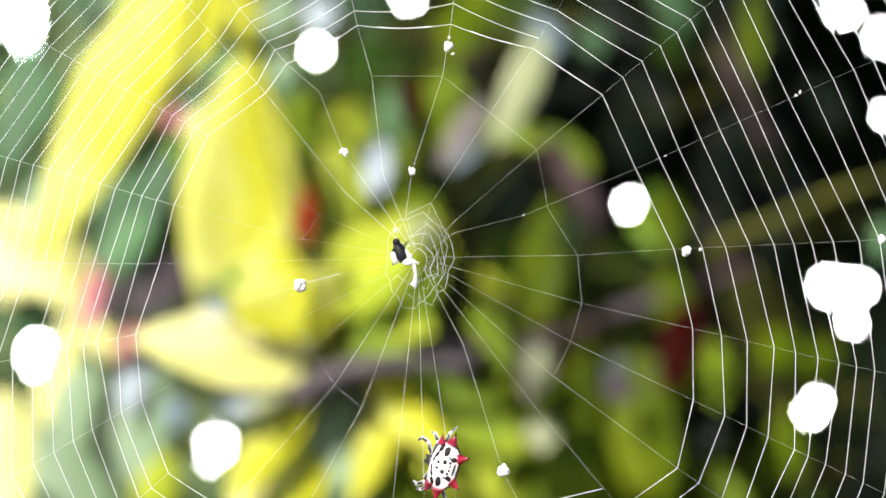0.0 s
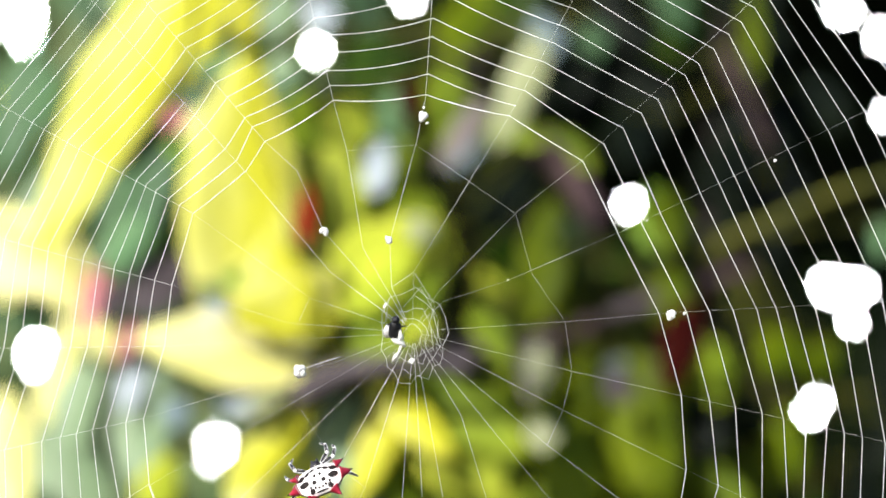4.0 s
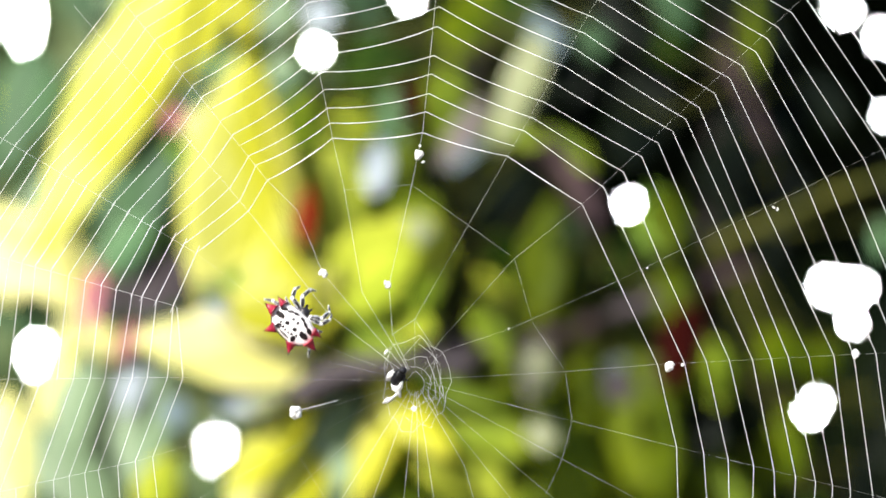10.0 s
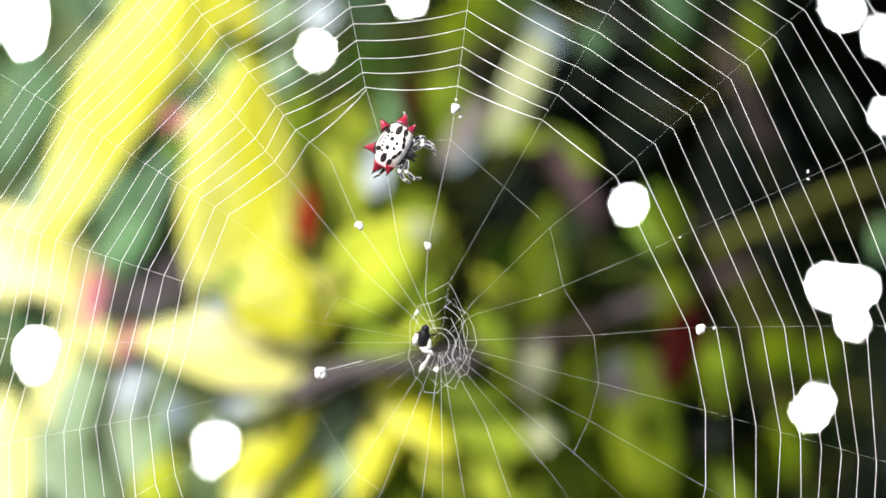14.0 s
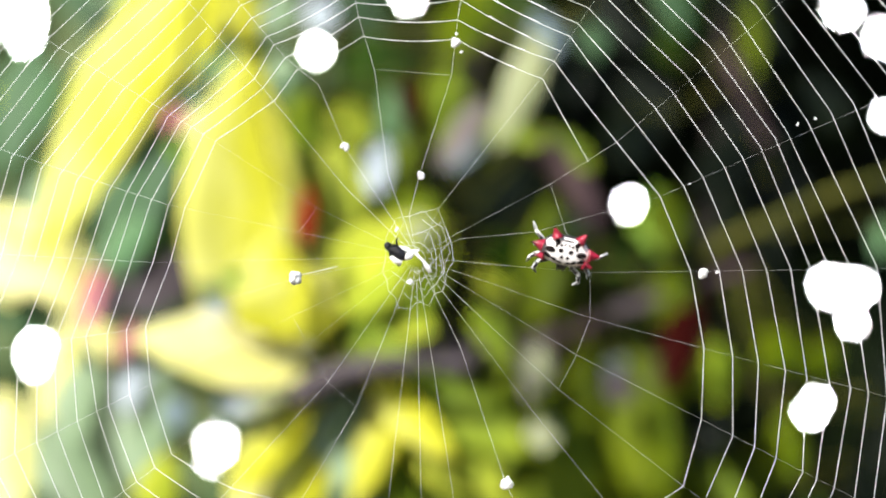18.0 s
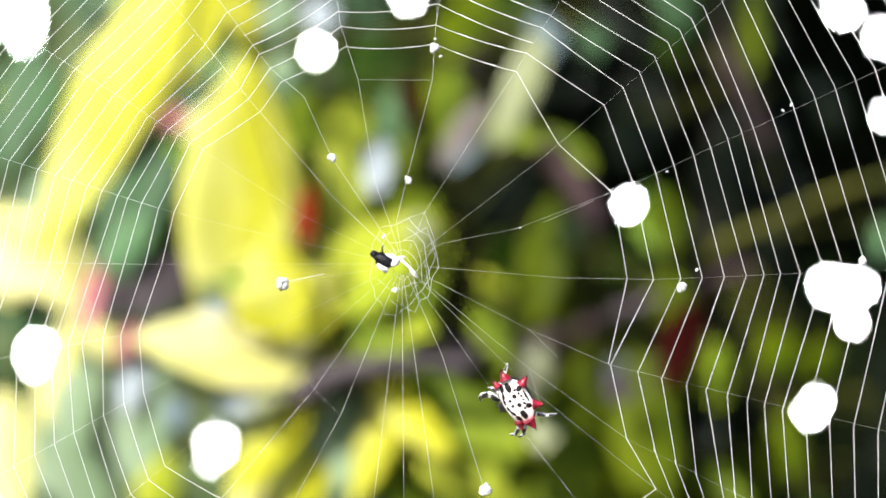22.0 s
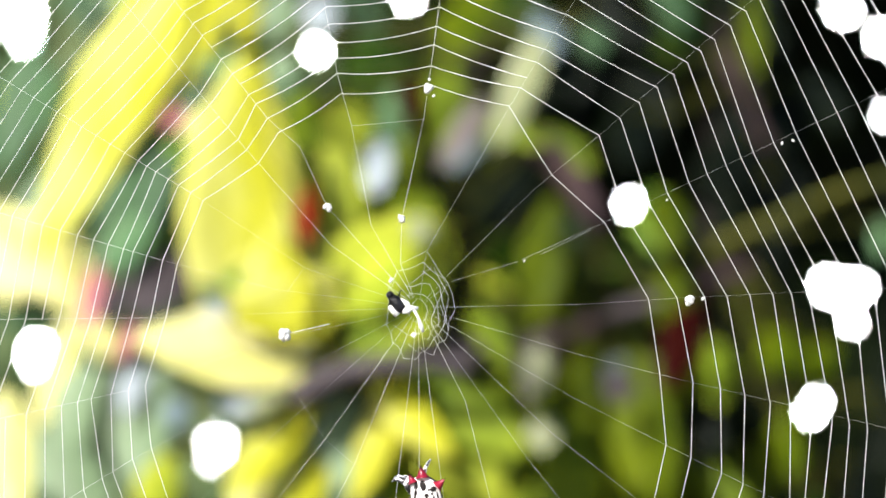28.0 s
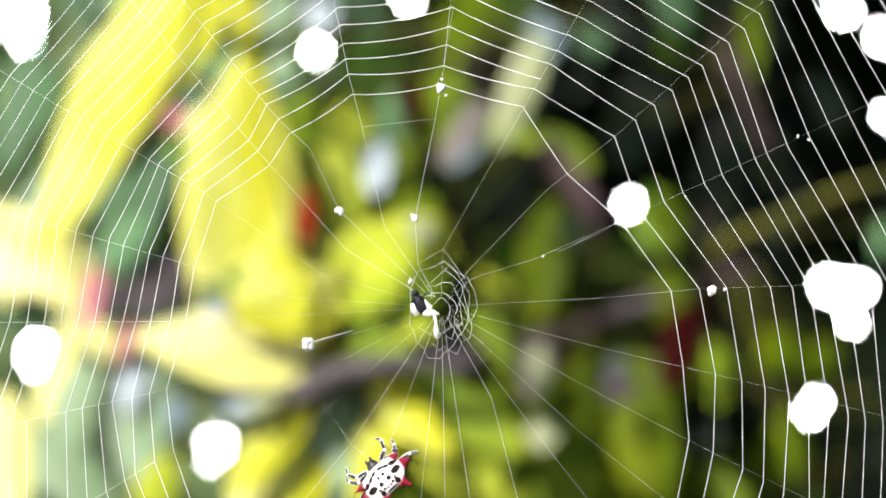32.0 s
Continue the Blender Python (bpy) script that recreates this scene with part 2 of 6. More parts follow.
def add_branch(points, r0, r1, material, name="branch", shrub=LEAFY):
    n = len(points)
    fine = []
    for i in range(n - 1):
        a, b = Vector(points[i]), Vector(points[i + 1])
        p0, p3 = Vector(points[max(i - 1, 0)]), Vector(points[min(i + 2, n - 1)])
        for k in range(5):
            s = k / 5
            fine.append(0.5 * ((2 * a) + (b - p0) * s + (2 * p0 - 5 * a + 4 * b - p3) * s * s + (3 * a - p0 - 3 * b + p3) * s ** 3))
    fine.append(Vector(points[-1]))
    STEMS[shrub].extend(fine)
    bm = tube(bmesh.new(), [p - shrub.location for p in fine], [r0 + (r1 - r0) * i / (len(fine) - 1) for i in range(len(fine))], 8)
    return part(name, bm, material, shrub)


leaf_count = [0]


def add_leaf(base, tip, width, material):
    """A leaf from base to tip, its face turned to the light, on a short stalk from the nearest wood."""
    leaf_count[0] += 1
    seed, shrub = leaf_count[0], BEARS.get(material, LEAFY)
    foot = shrub.location
    base, tip = Vector(base), Vector(tip)
    rnd = random.Random(seed)
    way = tip - base
    side = way.cross(Vector((0.25 * rnd.uniform(-1, 1), -1, 0.35))).normalized()
    face = way.normalized().cross(side).normalized()
    if face.y > 0:
        side, face = -side, -face
    m = Matrix((way.normalized(), side, face)).transposed().to_4x4()
    m.translation = base - foot
    ob = part("leaf", leaf_mesh(way.length, width, rnd.uniform(0.05, 0.3), rnd.uniform(0.0, 0.1), 0.02, seed), material, shrub)
    ob.matrix_basis = m
    near = min(STEMS[shrub], key=lambda p: (p - base).length)
    mid = (near + base) / 2 + Vector((0, 0.02, -0.01))
    stalk = [near - foot, mid - foot, base - foot, base + way * 0.03 - foot]
    part("leaf_stalk", tube(bmesh.new(), stalk, [0.0014, 0.0011, 0.001, 0.0006], 5), TWIG, shrub)


add_branch([(-0.02, 0.72, 0.0), (-0.06, 0.72, 0.5), (-0.095, 0.70, 1.0), (-0.115, 0.69, 1.25), (-0.125, 0.68, 1.5)], 0.012, 0.005, STEM, "stem", CROTON)
add_branch([(-0.06, 0.72, 0.5), (-0.03, 0.71, 0.8), (0.0, 0.69, 1.05), (-0.03, 0.68, 1.15)], 0.007, 0.004, STEM, "stem", CROTON)
add_branch([(0.08, 0.80, 0.0), (0.08, 0.80, 0.6), (0.14, 0.78, 1.02), (0.175, 0.78, 1.25), (0.19, 0.76, 1.5)], 0.012, 0.005, STEM, "stem")
add_branch([(0.08, 0.80, 0.0), (0.04, 0.80, 0.6), (0.01, 0.79, 1.05), (0.02, 0.78, 1.3), (0.05, 0.77, 1.5)], 0.011, 0.005, STEM, "stem")
add_branch([(-0.24, 0.84, 0.0), (-0.21, 0.83, 0.6), (-0.185, 0.82, 1.0), (-0.205, 0.81, 1.3), (-0.19, 0.80, 1.5)], 0.010, 0.004, STEM, "stem", SILVERY)
add_branch([(-0.102, 0.687, 1.103), (-0.068, 0.687, 1.122), (-0.008, 0.687, 1.132), (0.039, 0.687, 1.140), (0.092, 0.687, 1.157), (0.136, 0.687, 1.174), (0.183, 0.687, 1.190)], 0.0070, 0.0030, MAUVE)
add_branch([(0.149, 0.687, 1.190), (0.169, 0.687, 1.205), (0.196, 0.687, 1.217), (0.230, 0.687, 1.232), (0.280, 0.687, 1.247)], 0.0038, 0.0030, TWIG)
add_branch([(0.051, 0.607, 1.259), (0.066, 0.607, 1.243), (0.077, 0.607, 1.228), (0.085, 0.607, 1.210)], 0.0085, 0.0070, MAUVE)
add_branch([(0.173, 0.707, 1.317), (0.181, 0.707, 1.296), (0.192, 0.707, 1.272), (0.197, 0.707, 1.262)], 0.0040, 0.0030, MAUVE)
add_leaf((-0.124, 0.518, 1.335), (-0.197, 0.494, 1.199), 0.049, YELLOW)
add_leaf((-0.107, 0.524, 1.345), (-0.157, 0.500, 1.248), 0.038, YELLOW)
add_branch([(-0.064, 0.420, 1.136), (-0.048, 0.420, 1.145), (-0.028, 0.420, 1.150), (-0.007, 0.420, 1.151), (0.011, 0.420, 1.149)], 0.0062, 0.0024, BARK, "branch", CROTON)
add_leaf((-0.111, 0.525, 1.340), (-0.128, 0.501, 1.279), 0.030, YELLOW)
add_leaf((-0.079, 0.525, 1.329), (-0.080, 0.501, 1.303), 0.017, MIST)
add_leaf((-0.078, 0.525, 1.297), (-0.078, 0.501, 1.279), 0.014, MIST)
add_leaf((-0.094, 0.488, 1.292), (-0.096, 0.464, 1.133), 0.052, YELLOW)
add_leaf((-0.077, 0.500, 1.252), (-0.064, 0.476, 1.169), 0.024, LIME)
add_leaf((-0.061, 0.500, 1.131), (-0.019, 0.476, 1.144), 0.015, DUN)
add_leaf((-0.026, 0.512, 1.142), (0.023, 0.488, 1.156), 0.017, DUN)
add_leaf((0.030, 0.622, 1.153), (0.054, 0.598, 1.139), 0.022, DUN)
add_leaf((-0.162, 0.573, 1.342), (-0.142, 0.549, 1.301), 0.032, LIME)
add_leaf((-0.105, 0.573, 1.348), (-0.107, 0.549, 1.293), 0.021, YELLOW)
add_leaf((-0.048, 0.470, 1.151), (-0.141, 0.446, 1.162), 0.036, CREAM)
add_leaf((-0.046, 0.462, 1.149), (-0.121, 0.438, 1.157), 0.032, YELLOW)
add_leaf((-0.089, 0.466, 1.200), (-0.074, 0.442, 1.160), 0.031, YELLOW)
add_leaf((-0.047, 0.450, 1.175), (-0.059, 0.426, 1.139), 0.025, YELLOW)
add_leaf((-0.095, 0.420, 1.189), (-0.086, 0.415, 1.185), 0.008, FRESH)
add_leaf((-0.122, 0.500, 1.197), (-0.144, 0.476, 1.168), 0.029, DUN)
add_leaf((-0.141, 0.560, 1.139), (-0.148, 0.536, 1.067), 0.030, MIST)
add_leaf((-0.177, 0.580, 1.141), (-0.175, 0.556, 1.064), 0.035, MIST)
add_leaf((-0.066, 0.435, 1.138), (-0.092, 0.411, 1.131), 0.012, SKY_WHITE)
add_leaf((0.050, 0.550, 1.151), (0.045, 0.526, 1.130), 0.012, PALE)
add_leaf((-0.072, 0.500, 1.119), (-0.059, 0.476, 1.079), 0.024, LIME)
add_leaf((-0.046, 0.435, 1.147), (-0.132, 0.411, 1.162), 0.031, CREAM)
add_leaf((-0.044, 0.430, 1.174), (-0.090, 0.406, 1.172), 0.029, YELLOW)
# small dusky leaf added in place of a dark pocket between the leaves
add_leaf((-0.103, 0.415, 1.184), (-0.092, 0.410, 1.179), 0.008, DUSK)
add_leaf((-0.099, 0.410, 1.174), (-0.091, 0.405, 1.173), 0.005, SKY_WHITE)
add_leaf((-0.141, 0.500, 1.217), (-0.156, 0.476, 1.191), 0.025, SAGE)
add_leaf((-0.077, 0.432, 1.206), (-0.064, 0.408, 1.161), 0.030, YELLOW)
add_leaf((0.058, 0.700, 1.341), (0.063, 0.676, 1.311), 0.021, SKY_SILVER)
add_leaf((0.089, 0.720, 1.339), (0.093, 0.696, 1.314), 0.018, DUSK)
add_leaf((-0.045, 0.460, 1.136), (-0.051, 0.436, 1.084), 0.024, MIST)
add_leaf((-0.059, 0.482, 1.190), (-0.100, 0.458, 1.159), 0.039, YELLOW)
add_leaf((-0.043, 0.470, 1.185), (-0.092, 0.446, 1.146), 0.033, YELLOW)
add_leaf((-0.048, 0.464, 1.193), (-0.066, 0.440, 1.155), 0.028, LIME)
add_leaf((-0.243, 0.549, 1.220), (-0.184, 0.525, 1.178), 0.040, CREAM)
add_leaf((-0.197, 0.549, 1.212), (-0.186, 0.525, 1.167), 0.026, CREAM)
add_leaf((-0.238, 0.573, 1.206), (-0.220, 0.549, 1.172), 0.023, CREAM)
add_leaf((-0.232, 0.573, 1.126), (-0.217, 0.549, 1.059), 0.032, CREAM)
add_leaf((-0.188, 0.549, 1.166), (-0.200, 0.525, 1.111), 0.020, CREAM)
add_leaf((-0.055, 0.439, 1.138), (-0.093, 0.415, 1.093), 0.021, YELLOW)
add_leaf((-0.080, 0.451, 1.109), (-0.090, 0.427, 1.080), 0.018, CREAM)
add_leaf((-0.057, 0.451, 1.109), (-0.069, 0.427, 1.080), 0.023, YELLOW)
add_leaf((-0.068, 0.451, 1.161), (-0.064, 0.427, 1.139), 0.021, YELLOW)
add_leaf((-0.018, 0.451, 1.141), (-0.040, 0.427, 1.086), 0.020, YELLOW)
add_leaf((-0.033, 0.445, 1.143), (0.004, 0.421, 1.110), 0.021, YELLOW)
add_leaf((-0.020, 0.462, 1.142), (0.038, 0.438, 1.110), 0.029, MOSS)
add_leaf((-0.041, 0.455, 1.185), (-0.083, 0.431, 1.174), 0.028, YELLOW)
add_leaf((-0.047, 0.465, 1.134), (-0.049, 0.441, 1.089), 0.024, MOSS)
add_leaf((-0.022, 0.464, 1.125), (0.029, 0.440, 1.090), 0.031, LIME)
add_leaf((-0.006, 0.476, 1.111), (0.019, 0.452, 1.076), 0.028, MOSS)
add_leaf((-0.024, 0.464, 1.110), (-0.016, 0.440, 1.078), 0.023, MOSS)
add_leaf((-0.011, 0.525, 1.122), (0.021, 0.501, 1.103), 0.028, MOSS)
add_leaf((-0.001, 0.500, 1.214), (-0.059, 0.476, 1.179), 0.037, LIME)
add_leaf((0.002, 0.500, 1.192), (-0.038, 0.476, 1.161), 0.032, MOSS)
add_leaf((-0.004, 0.549, 1.226), (-0.026, 0.525, 1.206), 0.023, MOSS)
add_leaf((-0.037, 0.573, 1.206), (-0.024, 0.549, 1.177), 0.032, LIME)
add_leaf((0.049, 0.525, 1.306), (0.025, 0.501, 1.248), 0.021, PALE)
add_leaf((0.014, 0.573, 1.267), (0.051, 0.549, 1.254), 0.015, MOSS)
add_leaf((0.052, 0.622, 1.266), (0.081, 0.598, 1.243), 0.019, MOSS)
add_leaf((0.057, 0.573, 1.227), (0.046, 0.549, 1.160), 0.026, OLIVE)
add_leaf((0.111, 0.671, 1.279), (0.105, 0.647, 1.248), 0.029, SHADE_DARK)
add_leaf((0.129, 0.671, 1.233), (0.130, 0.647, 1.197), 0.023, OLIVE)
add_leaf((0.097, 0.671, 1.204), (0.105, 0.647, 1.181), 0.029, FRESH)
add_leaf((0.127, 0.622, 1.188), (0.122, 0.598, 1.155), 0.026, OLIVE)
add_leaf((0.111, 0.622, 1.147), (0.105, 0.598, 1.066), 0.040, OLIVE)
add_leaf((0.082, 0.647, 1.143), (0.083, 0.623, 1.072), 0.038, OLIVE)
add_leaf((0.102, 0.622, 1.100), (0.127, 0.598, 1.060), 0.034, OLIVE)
add_leaf((0.056, 0.695, 1.146), (0.032, 0.671, 1.095), 0.037, MOSS)
add_leaf((0.068, 0.622, 1.107), (0.069, 0.598, 1.051), 0.040, MOSS)
add_leaf((0.024, 0.647, 1.117), (0.036, 0.623, 1.063), 0.035, MOSS)
add_leaf((0.150, 0.671, 1.075), (0.175, 0.647, 1.043), 0.023, MOSS)
add_leaf((0.203, 0.671, 1.108), (0.188, 0.647, 1.065), 0.023, OLIVE)
add_leaf((0.154, 0.695, 1.146), (0.163, 0.671, 1.108), 0.030, OLIVE)
add_leaf((0.208, 0.695, 1.150), (0.186, 0.671, 1.128), 0.027, OLIVE)
add_leaf((0.241, 0.719, 1.142), (0.208, 0.695, 1.119), 0.021, OLIVE)
add_leaf((0.125, 0.540, 1.172), (0.109, 0.516, 1.131), 0.024, MAROON)
add_leaf((-0.059, 0.433, 1.228), (-0.059, 0.409, 1.203), 0.010, RED)
add_leaf((-0.012, 0.622, 1.297), (-0.023, 0.598, 1.273), 0.011, MAROON)
add_leaf((0.018, 0.647, 1.342), (0.005, 0.623, 1.307), 0.029, OLIVE)
add_leaf((0.005, 0.622, 1.300), (0.002, 0.598, 1.243), 0.022, MOSS)
add_leaf((-0.168, 0.512, 1.192), (-0.168, 0.488, 1.160), 0.012, PINK)
add_leaf((-0.127, 0.510, 1.270), (-0.130, 0.486, 1.255), 0.011, PINK)
add_leaf((-0.135, 0.433, 1.167), (-0.138, 0.409, 1.152), 0.010, PINK)
add_leaf((-0.117, 0.512, 1.269), (-0.121, 0.488, 1.251), 0.014, CREAM)
add_leaf((-0.069, 0.549, 1.281), (-0.077, 0.525, 1.245), 0.023, MOSS)
add_leaf((-0.085, 0.647, 1.306), (-0.089, 0.623, 1.272), 0.029, DUSK)
add_leaf((-0.058, 0.622, 1.282), (-0.044, 0.598, 1.255), 0.025, LIME)
add_leaf((-0.054, 0.525, 1.253), (-0.050, 0.501, 1.184), 0.033, LIME)
# whitish leaf put in for a bluish patch of sky
add_leaf((-0.034, 0.573, 1.257), (-0.035, 0.549, 1.228), 0.019, SKY_WHITE)
add_leaf((-0.028, 0.620, 1.288), (-0.029, 0.596, 1.252), 0.018, SAGE)
add_leaf((0.023, 0.598, 1.270), (0.005, 0.574, 1.242), 0.014, SKY_SILVER)
# small pale leaf that paints a highlight behind the hub
add_leaf((-0.011, 0.500, 1.217), (-0.011, 0.476, 1.203), 0.013, PALE)
add_leaf((-0.045, 0.695, 1.329), (-0.028, 0.671, 1.260), 0.043, GREEN)
add_leaf((0.132, 0.719, 1.366), (0.145, 0.695, 1.330), 0.024, DUSK)
add_leaf((0.066, 0.719, 1.339), (0.054, 0.695, 1.305), 0.024, DUSK)
add_leaf((0.109, 0.719, 1.342), (0.127, 0.695, 1.319), 0.021, SHADE_DARK)
add_leaf((0.189, 0.719, 1.359), (0.186, 0.695, 1.302), 0.014, OLIVE)
add_leaf((-0.131, 0.573, 1.292), (-0.145, 0.549, 1.212), 0.038, DUSK)
add_leaf((-0.156, 0.561, 1.256), (-0.166, 0.537, 1.195), 0.037, DUSK)
add_leaf((-0.134, 0.573, 1.218), (-0.154, 0.549, 1.166), 0.035, SAGE)
add_leaf((-0.220, 0.598, 1.310), (-0.226, 0.574, 1.242), 0.033, DUSK)
add_leaf((-0.205, 0.586, 1.296), (-0.211, 0.562, 1.259), 0.018, SAGE)
add_leaf((-0.245, 0.622, 1.291), (-0.230, 0.598, 1.261), 0.015, LIME)
add_leaf((-0.214, 0.573, 1.188), (-0.214, 0.549, 1.154), 0.026, DUSK)
add_leaf((-0.142, 0.549, 1.186), (-0.158, 0.525, 1.171), 0.017, DUN)
add_leaf((-0.149, 0.525, 1.144), (-0.154, 0.501, 1.122), 0.014, SKY_WHITE)
add_leaf((-0.180, 0.537, 1.144), (-0.186, 0.513, 1.093), 0.025, MIST)
add_leaf((-0.144, 0.525, 1.142), (-0.150, 0.501, 1.086), 0.033, MIST)
add_leaf((-0.194, 0.525, 1.111), (-0.164, 0.501, 1.067), 0.030, MIST)
add_leaf((-0.131, 0.500, 1.103), (-0.138, 0.476, 1.072), 0.021, LIME)
add_leaf((-0.152, 0.512, 1.112), (-0.129, 0.488, 1.083), 0.019, MIST)
add_leaf((-0.080, 0.476, 1.135), (-0.103, 0.452, 1.129), 0.016, PALE)
add_leaf((-0.090, 0.549, 1.136), (-0.116, 0.525, 1.130), 0.017, SAGE)
add_leaf((-0.087, 0.549, 1.102), (-0.096, 0.525, 1.063), 0.017, SAGE)
add_leaf((-0.056, 0.598, 1.109), (-0.063, 0.574, 1.055), 0.030, DUSK)
add_leaf((-0.104, 0.464, 1.183), (-0.100, 0.440, 1.175), 0.010, SAGE)
add_leaf((0.053, 0.560, 1.120), (0.052, 0.536, 1.094), 0.026, MOSS)
add_leaf((0.050, 0.573, 1.156), (0.045, 0.549, 1.124), 0.019, LILAC)
add_leaf((0.102, 0.671, 1.138), (0.097, 0.647, 1.110), 0.020, SKY_SILVER)
add_leaf((0.264, 0.695, 1.217), (0.254, 0.671, 1.194), 0.012, SAGE)
add_leaf((-0.008, 0.695, 1.150), (0.012, 0.671, 1.118), 0.027, DUN)
add_leaf((-0.066, 0.695, 1.136), (-0.047, 0.671, 1.115), 0.030, DUN)
add_leaf((0.030, 0.719, 1.249), (0.036, 0.695, 1.207), 0.038, SHADE_DARK)
add_leaf((-0.115, 0.518, 1.306), (-0.101, 0.494, 1.276), 0.022, SAGE)
add_leaf((-0.089, 0.622, 1.341), (-0.093, 0.598, 1.310), 0.022, MIST)
add_leaf((0.156, 0.660, 1.138), (0.155, 0.636, 1.111), 0.020, MOSS)
add_leaf((0.129, 0.660, 1.184), (0.123, 0.636, 1.162), 0.014, MOSS)
add_leaf((-0.102, 0.437, 1.178), (-0.102, 0.427, 1.168), 0.008, SKY_WHITE)
add_leaf((-0.155, 0.500, 1.187), (-0.157, 0.476, 1.166), 0.012, DUN)
add_leaf((-0.086, 0.440, 1.140), (-0.097, 0.416, 1.130), 0.011, SKY_SILVER)
add_leaf((-0.056, 0.445, 1.162), (-0.014, 0.421, 1.157), 0.018, MOSS)
add_leaf((0.014, 0.500, 1.172), (0.032, 0.476, 1.146), 0.016, MOSS)
add_leaf((-0.013, 0.470, 1.159), (0.010, 0.446, 1.149), 0.012, DUN)
add_leaf((0.115, 0.600, 1.124), (0.116, 0.576, 1.070), 0.024, OLIVE)
add_leaf((0.146, 0.600, 1.151), (0.147, 0.576, 1.126), 0.016, MOSS)
# small pale leaf that paints a blurred disc of light
add_leaf((0.050, 0.530, 1.117), (0.049, 0.520, 1.101), 0.016, PALE)
# another dusky leaf added to paint the same dark pocket
add_leaf((-0.108, 0.440, 1.184), (-0.097, 0.430, 1.180), 0.007, DUSK)
add_leaf((-0.069, 0.432, 1.142), (-0.082, 0.408, 1.130), 0.013, PALE)
add_leaf((-0.049, 0.462, 1.149), (-0.096, 0.438, 1.143), 0.021, YELLOW)
add_leaf((0.084, 0.600, 1.164), (0.118, 0.576, 1.177), 0.009, DUN)
add_leaf((-0.007, 0.600, 1.292), (0.002, 0.576, 1.252), 0.017, MOSS)
add_leaf((-0.022, 0.590, 1.291), (-0.012, 0.566, 1.266), 0.013, MAROON)
add_leaf((-0.131, 0.500, 1.254), (-0.121, 0.476, 1.240), 0.008, FRESH)
add_leaf((-0.144, 0.520, 1.213), (-0.134, 0.496, 1.192), 0.014, FRESH)
add_leaf((0.199, 0.660, 1.093), (0.195, 0.636, 1.070), 0.019, OLIVE)
add_leaf((0.091, 0.580, 1.136), (0.092, 0.556, 1.122), 0.018, DUN)
add_leaf((0.106, 0.630, 1.137), (0.096, 0.606, 1.065), 0.015, MOSS)
add_leaf((0.053, 0.590, 1.261), (0.022, 0.566, 1.258), 0.010, MOSS)
# two pale leaves put in as blurred discs of bright sky
add_leaf((-0.124, 0.470, 1.132), (-0.121, 0.458, 1.117), 0.014, SKY_SILVER)
add_leaf((-0.066, 0.600, 1.335), (-0.066, 0.588, 1.314), 0.019, SKY_WHITE)
add_leaf((0.022, 0.545, 1.275), (-0.002, 0.521, 1.239), 0.016, LILAC)
add_leaf((-0.037, 0.464, 1.174), (-0.004, 0.440, 1.163), 0.023, LIME)
add_leaf((-0.016, 0.457, 1.200), (-0.043, 0.433, 1.170), 0.028, LIME)
add_leaf((-0.128, 0.561, 1.340), (-0.122, 0.537, 1.283), 0.032, MIST)
add_leaf((-0.134, 0.515, 1.269), (-0.150, 0.491, 1.195), 0.027, DUSK)
add_leaf((-0.058, 0.622, 1.219), (-0.050, 0.598, 1.164), 0.037, MOSS)
add_leaf((-0.033, 0.647, 1.245), (-0.045, 0.623, 1.213), 0.029, MOSS)
add_leaf((-0.164, 0.622, 1.207), (-0.178, 0.598, 1.164), 0.040, DUSK)
add_leaf((-0.289, 0.762, 1.395), (-0.314, 0.742, 1.347), 0.029, DUSK)
add_leaf((-0.334, 0.829, 1.358), (-0.308, 0.809, 1.307), 0.023, PALE)
add_leaf((-0.334, 0.821, 1.330), (-0.300, 0.801, 1.281), 0.032, DUSK)
add_leaf((-0.296, 0.833, 1.278), (-0.318, 0.813, 1.241), 0.028, DUSK)
add_leaf((-0.332, 0.811, 1.254), (-0.298, 0.791, 1.197), 0.028, CREAM)
add_leaf((-0.303, 0.782, 1.203), (-0.286, 0.762, 1.150), 0.023, DUSK)
add_leaf((-0.302, 0.794, 1.163), (-0.326, 0.774, 1.121), 0.027, DUSK)
add_leaf((-0.307, 0.822, 1.118), (-0.327, 0.802, 1.086), 0.031, DUSK)
add_leaf((-0.282, 0.755, 1.088), (-0.301, 0.735, 1.058), 0.029, CREAM)
add_leaf((-0.307, 0.800, 1.091), (-0.315, 0.780, 1.029), 0.027, CREAM)
add_leaf((-0.285, 0.764, 1.043), (-0.311, 0.744, 0.994), 0.030, CREAM)
add_leaf((-0.304, 0.808, 1.299), (-0.274, 0.788, 1.240), 0.026, DUSK)
add_leaf((-0.241, 0.733, 1.247), (-0.252, 0.713, 1.199), 0.029, MIST)
add_leaf((-0.270, 0.750, 1.102), (-0.270, 0.730, 1.057), 0.026, SAGE)
add_leaf((-0.266, 0.718, 1.095), (-0.223, 0.698, 1.051), 0.031, MIST)
add_leaf((-0.297, 0.808, 1.052), (-0.288, 0.788, 0.994), 0.035, SAGE)
add_leaf((-0.234, 0.732, 1.375), (-0.212, 0.712, 1.332), 0.021, DUSK)
add_leaf((-0.230, 0.793, 1.304), (-0.245, 0.773, 1.244), 0.023, CREAM)
add_leaf((-0.249, 0.816, 1.262), (-0.282, 0.796, 1.210), 0.033, SAGE)
